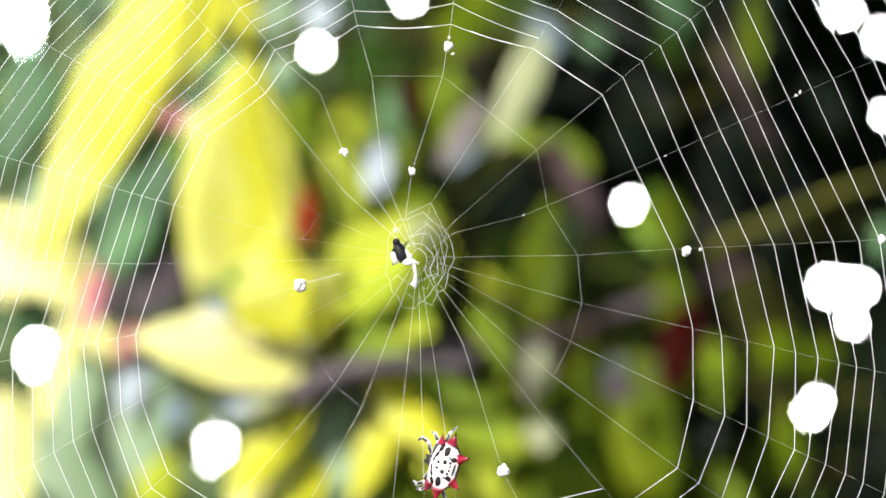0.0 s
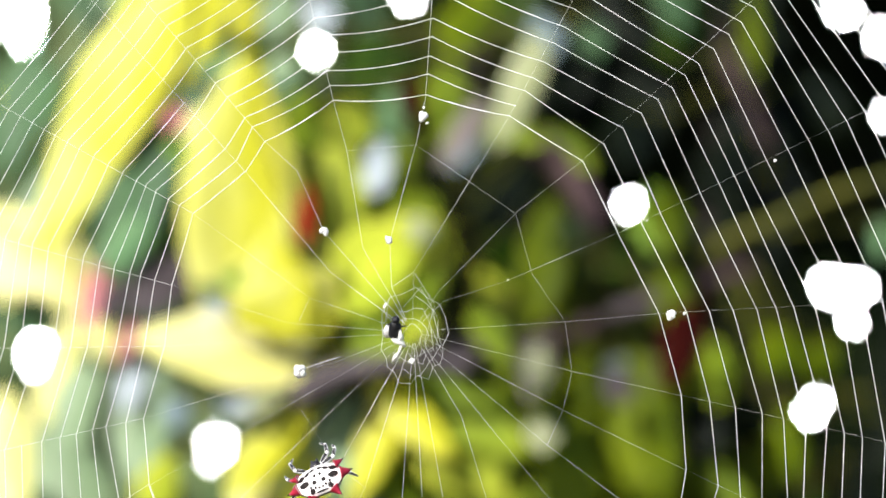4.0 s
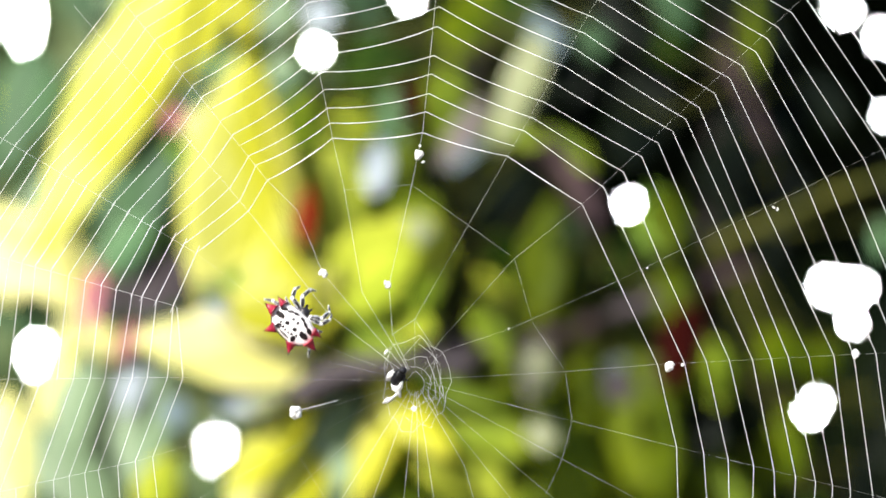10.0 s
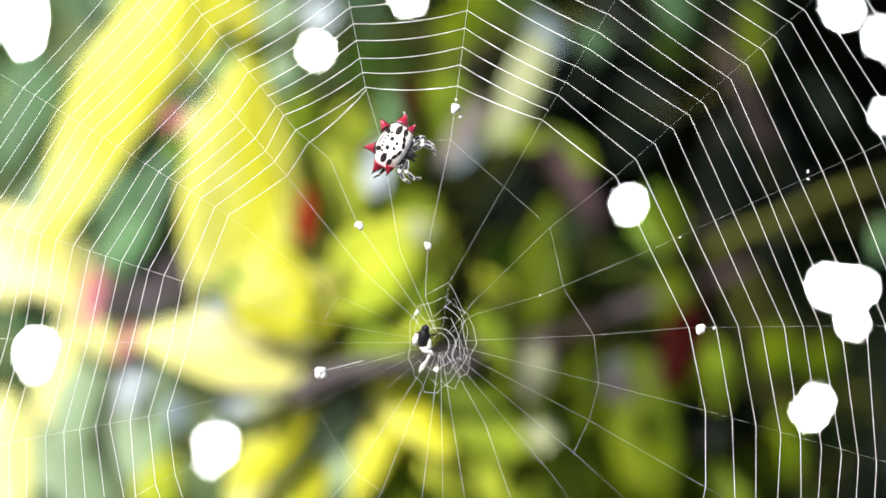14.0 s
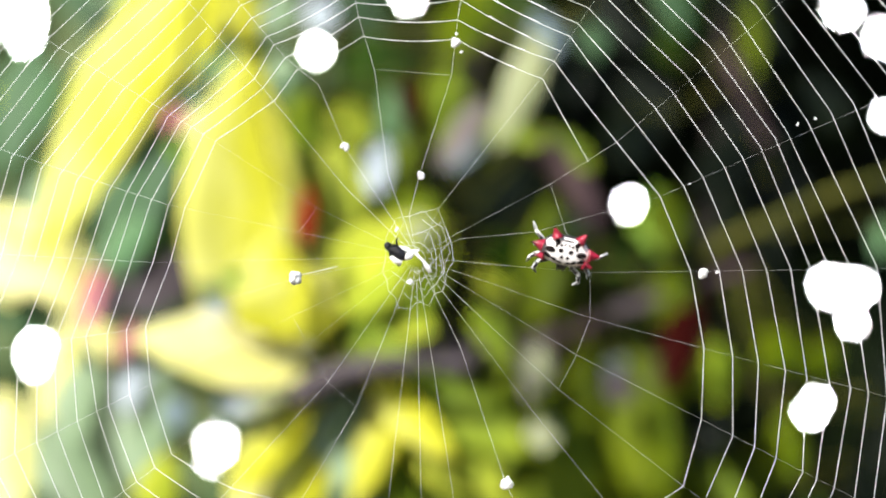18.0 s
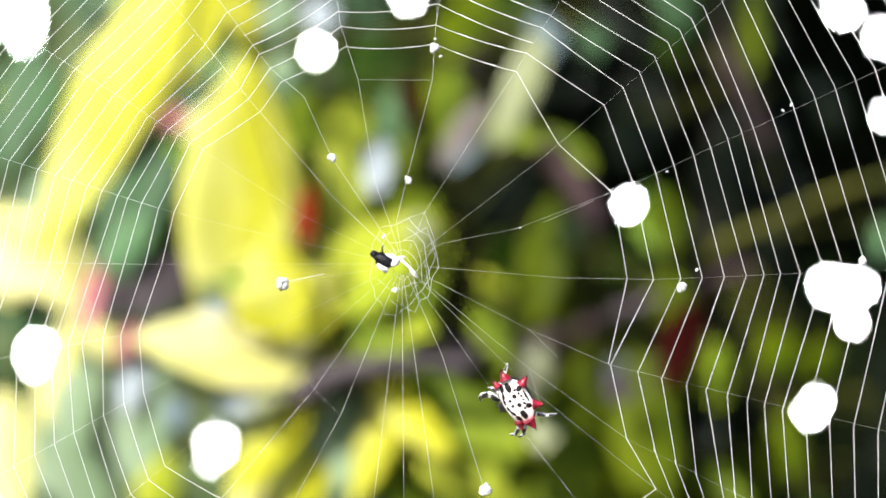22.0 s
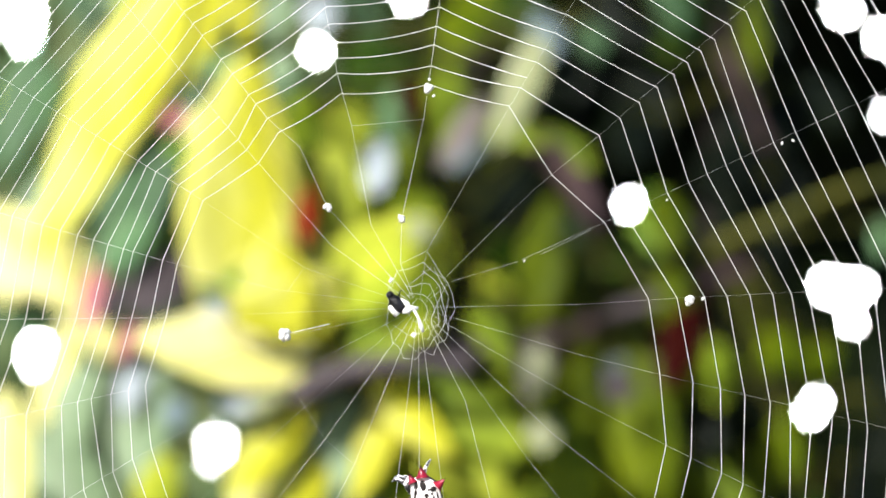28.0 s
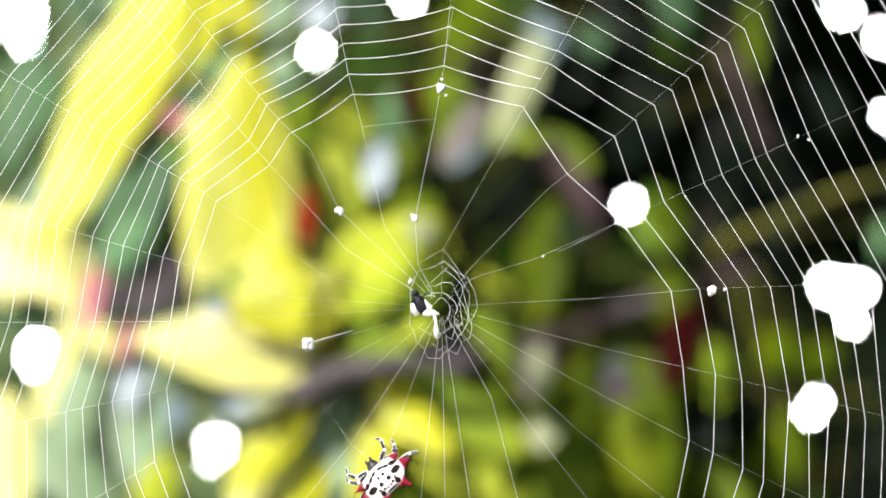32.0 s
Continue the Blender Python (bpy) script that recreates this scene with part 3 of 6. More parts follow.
add_leaf((-0.239, 0.803, 1.239), (-0.260, 0.783, 1.190), 0.029, DUSK)
add_leaf((-0.239, 0.733, 1.083), (-0.211, 0.713, 1.055), 0.025, MIST)
add_leaf((-0.267, 0.815, 1.057), (-0.239, 0.795, 1.007), 0.034, DUSK)
add_leaf((-0.226, 0.788, 1.408), (-0.207, 0.768, 1.367), 0.024, MIST)
add_leaf((-0.227, 0.762, 1.367), (-0.195, 0.742, 1.311), 0.026, MIST)
add_leaf((-0.206, 0.832, 1.336), (-0.237, 0.812, 1.288), 0.033, SAGE)
add_leaf((-0.206, 0.784, 1.325), (-0.225, 0.764, 1.274), 0.033, MIST)
add_leaf((-0.193, 0.772, 1.282), (-0.208, 0.752, 1.227), 0.034, DUSK)
add_leaf((-0.224, 0.762, 1.236), (-0.199, 0.742, 1.196), 0.033, DUSK)
add_leaf((-0.222, 0.798, 1.219), (-0.207, 0.778, 1.167), 0.028, MIST)
add_leaf((-0.249, 0.827, 1.189), (-0.228, 0.807, 1.137), 0.029, MIST)
add_leaf((-0.233, 0.788, 1.174), (-0.216, 0.768, 1.128), 0.025, CREAM)
add_leaf((-0.216, 0.835, 1.137), (-0.233, 0.815, 1.076), 0.027, MIST)
add_leaf((-0.188, 0.726, 1.378), (-0.162, 0.706, 1.338), 0.024, MIST)
add_leaf((-0.223, 0.820, 1.375), (-0.188, 0.800, 1.316), 0.026, MIST)
add_leaf((-0.178, 0.728, 1.325), (-0.186, 0.708, 1.284), 0.031, CREAM)
add_leaf((-0.177, 0.718, 1.301), (-0.174, 0.698, 1.254), 0.026, CREAM)
add_leaf((-0.173, 0.732, 1.274), (-0.193, 0.712, 1.235), 0.029, DUSK)
add_leaf((-0.199, 0.799, 1.249), (-0.184, 0.779, 1.200), 0.028, DUSK)
add_leaf((-0.186, 0.798, 1.214), (-0.183, 0.778, 1.160), 0.024, DUSK)
add_leaf((-0.189, 0.785, 1.188), (-0.178, 0.765, 1.144), 0.030, DUSK)
add_leaf((-0.166, 0.827, 1.404), (-0.159, 0.807, 1.357), 0.032, LIME)
add_leaf((-0.160, 0.765, 1.377), (-0.153, 0.745, 1.330), 0.028, MOSS)
add_leaf((-0.184, 0.818, 1.352), (-0.158, 0.798, 1.302), 0.028, MOSS)
add_leaf((-0.161, 0.800, 1.300), (-0.159, 0.780, 1.250), 0.033, LIME)
add_leaf((-0.160, 0.745, 1.270), (-0.174, 0.725, 1.230), 0.029, DUSK)
add_leaf((-0.166, 0.831, 1.240), (-0.153, 0.811, 1.196), 0.027, LIME)
add_leaf((-0.171, 0.828, 1.234), (-0.168, 0.808, 1.192), 0.031, LIME)
add_leaf((-0.171, 0.822, 1.202), (-0.139, 0.802, 1.150), 0.024, LIME)
add_leaf((-0.137, 0.741, 1.393), (-0.140, 0.721, 1.346), 0.023, LIME)
add_leaf((-0.141, 0.771, 1.365), (-0.144, 0.751, 1.318), 0.032, CREAM)
add_leaf((-0.155, 0.746, 1.325), (-0.131, 0.726, 1.289), 0.027, PALE)
add_leaf((-0.127, 0.737, 1.309), (-0.152, 0.717, 1.261), 0.025, PALE)
add_leaf((-0.130, 0.773, 1.280), (-0.149, 0.753, 1.220), 0.025, LIME)
add_leaf((-0.136, 0.759, 1.242), (-0.108, 0.739, 1.209), 0.030, LIME)
add_leaf((-0.147, 0.738, 1.231), (-0.136, 0.718, 1.193), 0.022, LIME)
add_leaf((-0.126, 0.758, 1.189), (-0.113, 0.738, 1.140), 0.026, MOSS)
add_leaf((-0.122, 0.765, 1.170), (-0.127, 0.745, 1.109), 0.024, MOSS)
add_leaf((-0.103, 0.814, 1.396), (-0.126, 0.794, 1.359), 0.031, FRESH)
add_leaf((-0.109, 0.795, 1.353), (-0.129, 0.775, 1.309), 0.023, FRESH)
add_leaf((-0.114, 0.742, 1.321), (-0.112, 0.722, 1.260), 0.027, MOSS)
add_leaf((-0.116, 0.722, 1.278), (-0.087, 0.702, 1.227), 0.028, LIME)
add_leaf((-0.096, 0.730, 1.259), (-0.082, 0.710, 1.212), 0.031, CREAM)
add_leaf((-0.083, 0.759, 1.213), (-0.109, 0.739, 1.167), 0.027, CREAM)
add_leaf((-0.109, 0.773, 1.199), (-0.119, 0.753, 1.143), 0.023, LIME)
add_leaf((-0.094, 0.761, 1.167), (-0.090, 0.741, 1.109), 0.022, MOSS)
add_leaf((-0.088, 0.746, 1.152), (-0.098, 0.726, 1.105), 0.024, LIME)
add_leaf((-0.093, 0.791, 1.100), (-0.099, 0.771, 1.038), 0.029, DUSK)
add_leaf((-0.097, 0.766, 1.079), (-0.113, 0.746, 1.020), 0.033, MIST)
add_leaf((-0.091, 0.735, 1.070), (-0.091, 0.715, 1.023), 0.022, MIST)
add_leaf((-0.058, 0.744, 1.296), (-0.095, 0.724, 1.246), 0.025, MOSS)
add_leaf((-0.053, 0.747, 1.289), (-0.081, 0.727, 1.237), 0.021, MOSS)
add_leaf((-0.104, 0.742, 1.264), (-0.066, 0.722, 1.218), 0.027, LIME)
add_leaf((-0.082, 0.751, 1.238), (-0.071, 0.731, 1.178), 0.032, DUSK)
add_leaf((-0.072, 0.814, 1.199), (-0.101, 0.794, 1.157), 0.026, LIME)
add_leaf((-0.063, 0.827, 1.162), (-0.093, 0.807, 1.108), 0.026, LIME)
add_leaf((-0.085, 0.738, 1.139), (-0.063, 0.718, 1.107), 0.029, DUSK)
add_leaf((-0.075, 0.821, 1.104), (-0.086, 0.801, 1.040), 0.029, DUSK)
add_leaf((-0.087, 0.836, 1.068), (-0.097, 0.816, 1.016), 0.028, MIST)
add_leaf((-0.074, 0.833, 1.040), (-0.072, 0.813, 0.998), 0.027, DUSK)
add_leaf((-0.060, 0.803, 1.388), (-0.044, 0.783, 1.323), 0.024, DUSK)
add_leaf((-0.034, 0.765, 1.291), (-0.057, 0.745, 1.257), 0.024, MOSS)
add_leaf((-0.058, 0.722, 1.275), (-0.032, 0.702, 1.233), 0.026, MOSS)
add_leaf((-0.028, 0.801, 1.242), (-0.049, 0.781, 1.204), 0.030, LIME)
add_leaf((-0.028, 0.769, 1.226), (-0.046, 0.749, 1.164), 0.027, LIME)
add_leaf((-0.076, 0.735, 1.183), (-0.036, 0.715, 1.137), 0.023, LIME)
add_leaf((-0.074, 0.809, 1.174), (-0.052, 0.789, 1.134), 0.025, LIME)
add_leaf((-0.036, 0.743, 1.152), (-0.060, 0.723, 1.101), 0.026, LIME)
add_leaf((-0.065, 0.753, 1.121), (-0.057, 0.733, 1.075), 0.033, DUN)
add_leaf((-0.055, 0.835, 1.051), (-0.025, 0.815, 1.014), 0.028, MOSS)
add_leaf((-0.052, 0.720, 1.061), (-0.033, 0.700, 1.022), 0.030, DUSK)
add_leaf((-0.040, 0.766, 1.324), (-0.025, 0.746, 1.271), 0.026, GREEN)
add_leaf((-0.022, 0.757, 1.282), (-0.025, 0.737, 1.228), 0.024, MOSS)
add_leaf((-0.029, 0.810, 1.254), (-0.013, 0.790, 1.195), 0.027, LIME)
add_leaf((-0.026, 0.739, 1.227), (0.008, 0.719, 1.186), 0.024, LIME)
add_leaf((-0.014, 0.733, 1.200), (-0.034, 0.713, 1.159), 0.030, LIME)
add_leaf((-0.052, 0.819, 1.169), (-0.022, 0.799, 1.116), 0.023, LIME)
add_leaf((-0.006, 0.743, 1.145), (-0.011, 0.723, 1.095), 0.032, DUN)
add_leaf((-0.044, 0.762, 1.113), (-0.030, 0.742, 1.067), 0.033, DUSK)
add_leaf((-0.018, 0.762, 1.087), (-0.048, 0.742, 1.044), 0.023, DUSK)
add_leaf((-0.040, 0.782, 1.068), (-0.019, 0.762, 1.011), 0.029, GREEN)
add_leaf((0.012, 0.836, 1.349), (-0.010, 0.816, 1.297), 0.025, OLIVE)
add_leaf((0.005, 0.835, 1.336), (0.000, 0.815, 1.274), 0.024, OLIVE)
add_leaf((0.009, 0.827, 1.296), (0.021, 0.807, 1.238), 0.024, OLIVE)
add_leaf((0.028, 0.764, 1.254), (0.002, 0.744, 1.221), 0.030, SHADE_DARK)
add_leaf((0.002, 0.816, 1.223), (-0.012, 0.796, 1.159), 0.028, LIME)
add_leaf((-0.008, 0.825, 1.198), (-0.001, 0.805, 1.154), 0.030, LIME)
add_leaf((0.031, 0.820, 1.152), (-0.005, 0.800, 1.104), 0.025, MOSS)
add_leaf((0.010, 0.820, 1.133), (0.007, 0.800, 1.088), 0.024, MOSS)
add_leaf((-0.007, 0.757, 1.100), (0.005, 0.737, 1.059), 0.032, MOSS)
add_leaf((-0.005, 0.739, 1.084), (0.007, 0.719, 1.044), 0.024, LIME)
add_leaf((0.004, 0.738, 1.056), (-0.012, 0.718, 1.021), 0.027, MOSS)
add_leaf((0.018, 0.765, 1.393), (0.027, 0.745, 1.338), 0.029, OLIVE)
add_leaf((0.029, 0.821, 1.370), (0.011, 0.801, 1.316), 0.030, GREEN)
add_leaf((0.026, 0.836, 1.340), (0.024, 0.816, 1.287), 0.036, OLIVE)
add_leaf((0.038, 0.805, 1.324), (0.040, 0.785, 1.266), 0.024, GREEN)
add_leaf((0.043, 0.828, 1.298), (0.032, 0.808, 1.246), 0.023, OLIVE)
add_leaf((0.047, 0.789, 1.243), (0.030, 0.769, 1.189), 0.031, SHADE_DARK)
add_leaf((0.035, 0.752, 1.212), (0.047, 0.732, 1.175), 0.030, GREEN)
add_leaf((0.035, 0.747, 1.198), (0.026, 0.727, 1.143), 0.028, LIME)
add_leaf((0.044, 0.804, 1.167), (0.025, 0.784, 1.126), 0.027, MOSS)
add_leaf((0.031, 0.775, 1.146), (0.010, 0.755, 1.107), 0.028, MOSS)
add_leaf((0.052, 0.779, 1.096), (0.036, 0.759, 1.051), 0.023, MOSS)
add_leaf((0.056, 0.831, 1.085), (0.038, 0.811, 1.035), 0.029, MOSS)
add_leaf((0.024, 0.741, 1.051), (0.041, 0.721, 1.014), 0.033, LIME)
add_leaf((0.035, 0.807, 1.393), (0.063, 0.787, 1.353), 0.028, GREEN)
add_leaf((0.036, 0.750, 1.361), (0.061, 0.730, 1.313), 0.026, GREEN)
add_leaf((0.083, 0.753, 1.337), (0.060, 0.733, 1.294), 0.032, SHADE_DARK)
add_leaf((0.069, 0.812, 1.327), (0.050, 0.792, 1.284), 0.032, SHADE_DARK)
add_leaf((0.063, 0.807, 1.288), (0.032, 0.787, 1.229), 0.025, SHADE_DARK)
add_leaf((0.048, 0.731, 1.256), (0.062, 0.711, 1.212), 0.031, SHADE_DARK)
add_leaf((0.045, 0.799, 1.234), (0.052, 0.779, 1.192), 0.031, GREEN)
add_leaf((0.074, 0.771, 1.185), (0.048, 0.751, 1.149), 0.032, MOSS)
add_leaf((0.066, 0.805, 1.171), (0.027, 0.785, 1.121), 0.027, GREEN)
add_leaf((0.050, 0.830, 1.138), (0.045, 0.810, 1.079), 0.031, MOSS)
add_leaf((0.053, 0.767, 1.113), (0.056, 0.747, 1.074), 0.025, MOSS)
add_leaf((0.048, 0.788, 1.079), (0.048, 0.768, 1.035), 0.028, MOSS)
add_leaf((0.059, 0.754, 1.051), (0.058, 0.734, 1.014), 0.031, MOSS)
add_leaf((0.085, 0.792, 1.396), (0.116, 0.772, 1.353), 0.024, SHADE_DARK)
add_leaf((0.089, 0.732, 1.350), (0.070, 0.712, 1.301), 0.027, SHADE_DARK)
add_leaf((0.055, 0.718, 1.335), (0.083, 0.698, 1.287), 0.031, SHADE_DARK)
add_leaf((0.104, 0.774, 1.314), (0.079, 0.754, 1.271), 0.026, SHADE_DARK)
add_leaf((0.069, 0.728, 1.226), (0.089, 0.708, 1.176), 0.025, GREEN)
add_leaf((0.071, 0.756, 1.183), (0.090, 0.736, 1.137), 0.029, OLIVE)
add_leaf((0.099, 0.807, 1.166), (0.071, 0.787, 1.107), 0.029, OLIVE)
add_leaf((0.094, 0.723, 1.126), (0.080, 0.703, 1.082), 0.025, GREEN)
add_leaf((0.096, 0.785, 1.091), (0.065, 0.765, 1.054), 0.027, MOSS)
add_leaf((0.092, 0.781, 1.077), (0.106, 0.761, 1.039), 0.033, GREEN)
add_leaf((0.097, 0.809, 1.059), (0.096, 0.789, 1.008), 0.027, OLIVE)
add_leaf((0.114, 0.785, 1.412), (0.115, 0.765, 1.365), 0.022, SHADE_DARK)
add_leaf((0.096, 0.731, 1.357), (0.117, 0.711, 1.320), 0.023, SHADE_DARK)
add_leaf((0.118, 0.743, 1.352), (0.100, 0.723, 1.293), 0.026, SHADE_DARK)
add_leaf((0.098, 0.831, 1.327), (0.127, 0.811, 1.286), 0.028, SHADE_DARK)
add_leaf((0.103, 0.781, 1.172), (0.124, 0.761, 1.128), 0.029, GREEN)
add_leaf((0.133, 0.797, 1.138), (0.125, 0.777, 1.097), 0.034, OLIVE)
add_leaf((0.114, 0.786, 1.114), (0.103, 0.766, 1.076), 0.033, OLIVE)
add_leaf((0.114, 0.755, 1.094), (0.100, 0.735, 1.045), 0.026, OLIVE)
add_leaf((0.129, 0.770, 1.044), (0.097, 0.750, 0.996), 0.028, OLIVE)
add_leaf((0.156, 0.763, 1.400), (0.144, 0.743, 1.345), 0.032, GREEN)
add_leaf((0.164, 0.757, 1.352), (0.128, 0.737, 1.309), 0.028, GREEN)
add_leaf((0.116, 0.731, 1.326), (0.138, 0.711, 1.270), 0.023, SHADE_DARK)
add_leaf((0.116, 0.818, 1.315), (0.153, 0.798, 1.264), 0.034, SHADE_DARK)
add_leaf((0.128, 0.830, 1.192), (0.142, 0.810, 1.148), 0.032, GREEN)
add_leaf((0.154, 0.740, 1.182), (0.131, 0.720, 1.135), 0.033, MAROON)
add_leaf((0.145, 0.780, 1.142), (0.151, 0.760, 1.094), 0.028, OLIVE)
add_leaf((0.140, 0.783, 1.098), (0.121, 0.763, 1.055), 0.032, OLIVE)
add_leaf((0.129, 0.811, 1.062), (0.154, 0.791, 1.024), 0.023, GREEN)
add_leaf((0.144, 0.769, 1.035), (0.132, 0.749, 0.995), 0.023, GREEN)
# the near-black leaves here paint the deep shade on the right
add_leaf((0.179, 0.772, 1.399), (0.184, 0.752, 1.340), 0.029, SHADE_DARK)
add_leaf((0.177, 0.819, 1.378), (0.192, 0.799, 1.310), 0.024, SHADE_DARK)
add_leaf((0.158, 0.820, 1.358), (0.188, 0.800, 1.305), 0.035, SHADE_DARK)
add_leaf((0.200, 0.792, 1.297), (0.173, 0.772, 1.255), 0.031, SHADE_DARK)
add_leaf((0.185, 0.718, 1.270), (0.153, 0.698, 1.231), 0.026, SHADE_DARK)
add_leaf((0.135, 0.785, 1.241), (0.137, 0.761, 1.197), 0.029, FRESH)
add_leaf((0.179, 0.823, 1.234), (0.157, 0.803, 1.195), 0.034, SHADE_DARK)
add_leaf((0.163, 0.761, 1.211), (0.161, 0.741, 1.152), 0.027, SHADE_DARK)
add_leaf((0.196, 0.837, 1.169), (0.177, 0.817, 1.127), 0.027, SHADE_DARK)
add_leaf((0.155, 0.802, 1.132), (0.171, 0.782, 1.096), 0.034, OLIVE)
add_leaf((0.163, 0.718, 1.124), (0.152, 0.698, 1.066), 0.030, SHADE_DARK)
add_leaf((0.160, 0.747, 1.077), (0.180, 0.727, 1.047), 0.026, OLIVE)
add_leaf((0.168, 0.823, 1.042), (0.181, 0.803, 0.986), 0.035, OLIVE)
add_leaf((0.212, 0.762, 1.387), (0.190, 0.742, 1.339), 0.029, SHADE_DARK)
add_leaf((0.180, 0.741, 1.363), (0.208, 0.721, 1.319), 0.027, SHADE_DARK)
add_leaf((0.214, 0.748, 1.337), (0.184, 0.728, 1.295), 0.028, SHADE_DARK)
add_leaf((0.200, 0.786, 1.311), (0.180, 0.766, 1.251), 0.026, SHADE_DARK)
add_leaf((0.175, 0.726, 1.291), (0.181, 0.706, 1.229), 0.025, SHADE_DARK)
add_leaf((0.200, 0.765, 1.252), (0.173, 0.745, 1.196), 0.030, SHADE_DARK)
add_leaf((0.193, 0.747, 1.236), (0.210, 0.727, 1.179), 0.023, SHADE_DARK)
add_leaf((0.224, 0.813, 1.212), (0.205, 0.793, 1.157), 0.030, SHADE_DARK)
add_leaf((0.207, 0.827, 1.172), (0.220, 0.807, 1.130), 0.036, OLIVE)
add_leaf((0.225, 0.820, 1.145), (0.187, 0.800, 1.095), 0.033, SHADE_DARK)
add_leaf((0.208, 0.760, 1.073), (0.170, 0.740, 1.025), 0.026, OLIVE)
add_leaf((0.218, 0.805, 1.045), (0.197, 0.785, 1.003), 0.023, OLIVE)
add_leaf((0.210, 0.767, 1.301), (0.218, 0.747, 1.256), 0.022, SHADE_DARK)
add_leaf((0.217, 0.800, 1.291), (0.223, 0.780, 1.248), 0.028, SHADE_DARK)
add_leaf((0.227, 0.766, 1.256), (0.202, 0.746, 1.203), 0.033, SHADE_DARK)
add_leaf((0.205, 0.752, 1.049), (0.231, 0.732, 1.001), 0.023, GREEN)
add_leaf((0.235, 0.800, 1.316), (0.259, 0.780, 1.277), 0.031, SHADE_DARK)
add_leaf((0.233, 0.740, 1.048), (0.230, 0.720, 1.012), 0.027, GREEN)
add_leaf((0.296, 0.728, 1.150), (0.260, 0.708, 1.103), 0.025, SHADE_DARK)
add_leaf((0.296, 0.780, 1.104), (0.268, 0.760, 1.058), 0.027, SHADE_DARK)
add_leaf((0.256, 0.742, 1.067), (0.270, 0.722, 1.031), 0.029, SHADE_DARK)
add_leaf((0.261, 0.756, 1.055), (0.270, 0.736, 0.998), 0.024, SHADE_DARK)
add_leaf((0.294, 0.751, 1.397), (0.318, 0.731, 1.358), 0.026, SHADE_DARK)
add_leaf((0.310, 0.735, 1.283), (0.290, 0.715, 1.238), 0.031, SHADE_DARK)
add_leaf((0.317, 0.790, 1.265), (0.297, 0.770, 1.209), 0.035, SHADE_DARK)
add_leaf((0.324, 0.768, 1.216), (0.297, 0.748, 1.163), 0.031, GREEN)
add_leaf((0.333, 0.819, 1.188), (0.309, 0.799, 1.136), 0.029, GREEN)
add_leaf((0.313, 0.806, 1.176), (0.301, 0.786, 1.113), 0.024, SHADE_DARK)
add_leaf((0.328, 0.750, 1.138), (0.291, 0.730, 1.096), 0.030, SHADE_DARK)
add_leaf((0.284, 0.750, 1.110), (0.308, 0.730, 1.065), 0.024, SHADE_DARK)
add_leaf((0.292, 0.733, 1.094), (0.281, 0.713, 1.053), 0.032, SHADE_DARK)
add_leaf((0.333, 0.809, 1.029), (0.327, 0.789, 0.986), 0.027, SHADE_DARK)


# ---- the far leaves of the hedge, more than one could count ----
def hedge_leaves():
    rnd = random.Random(5)
    # the near-black tint keeps to the right half, shade laid in as colour
    tints = {"dark_leaf": (SHADE_DARK, 460), "green_leaf": (GREEN, 210), "olive_leaf": (OLIVE, 120), "grey_green_leaf": (SAGE, 60), "green_leaf, round the rest of the hedge": (GREEN, 1500)}
    for name, (material, count) in tints.items():
        bm = bmesh.new()
        made = 0
        while made < count:
            x, z = rnd.uniform(-0.75, 0.75), rnd.uniform(0.75, 1.65)
            if name.endswith("hedge"):
                x, z = rnd.uniform(-1.6, 1.6), rnd.uniform(0.05, 2.45)
                if abs(x) < 0.6 and 0.85 < z < 1.55:
                    continue
            if name.endswith("hedge"):
                pass
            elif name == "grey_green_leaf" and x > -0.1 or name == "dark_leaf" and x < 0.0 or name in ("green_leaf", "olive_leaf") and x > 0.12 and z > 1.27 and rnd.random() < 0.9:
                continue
            if in_gap(x, z, 0.05):
                continue
            made += 1
            length, width = rnd.uniform(0.05, 0.09), rnd.uniform(0.02, 0.035)
            turn = Euler((rnd.uniform(0.6, 2.2), rnd.uniform(-0.6, 0.6), rnd.uniform(-3.1, 3.1))).to_matrix()
            at = Vector((x, rnd.uniform(1.08, 1.17), z))
            pts = [(-0.5, 0), (-0.2, 0.8), (0.15, 1.0), (0.5, 0), (0.15, -1.0), (-0.2, -0.8)]
            ring = [bm.verts.new(at + turn @ Vector((u * length, v * width / 2, -0.1 * length * u * u))) for u, v in pts]
            bm.faces.new(ring[:4])
            bm.faces.new((ring[0], ring[3], ring[4], ring[5]))
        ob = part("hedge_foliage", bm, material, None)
        tagged(ob, "small dense hedge leaves, " + name.replace("_leaf", "").replace("_", "-"), "foliage", kind="stuff")


hedge_leaves()

# ---- the orb web; lengths in tenths of a millimetre from its hub ----
U = 1e-4
# each spoke, clockwise from the right: where the innermost turn crosses it, its bearing, and the gaps from turn to turn as far as they were spun unevenly
SPOKES, GAPPED = [], []


def add_spoke(x, z, ux, uz, *gaps):
    step = sum(gaps) / len(gaps)
    SPOKES.append((x, z, ux * step, uz * step))
    GAPPED.append([sum(gaps[:k]) / step if k <= len(gaps) else k for k in range(40)])


add_spoke(453, 15, 0.9995, 0.045, 50, 41, 43, 43, 35, 32, 38, 46, 36)
add_spoke(486, -126, 0.974, -0.226, 52, 47, 49, 39, 41, 38, 32, 33)
add_spoke(487, -253, 0.9, -0.437, 62, 43, 42, 52, 27, 34, 39, 35)
add_spoke(459, -373, 0.825, -0.565, 46, 49, 43, 37, 34, 36)
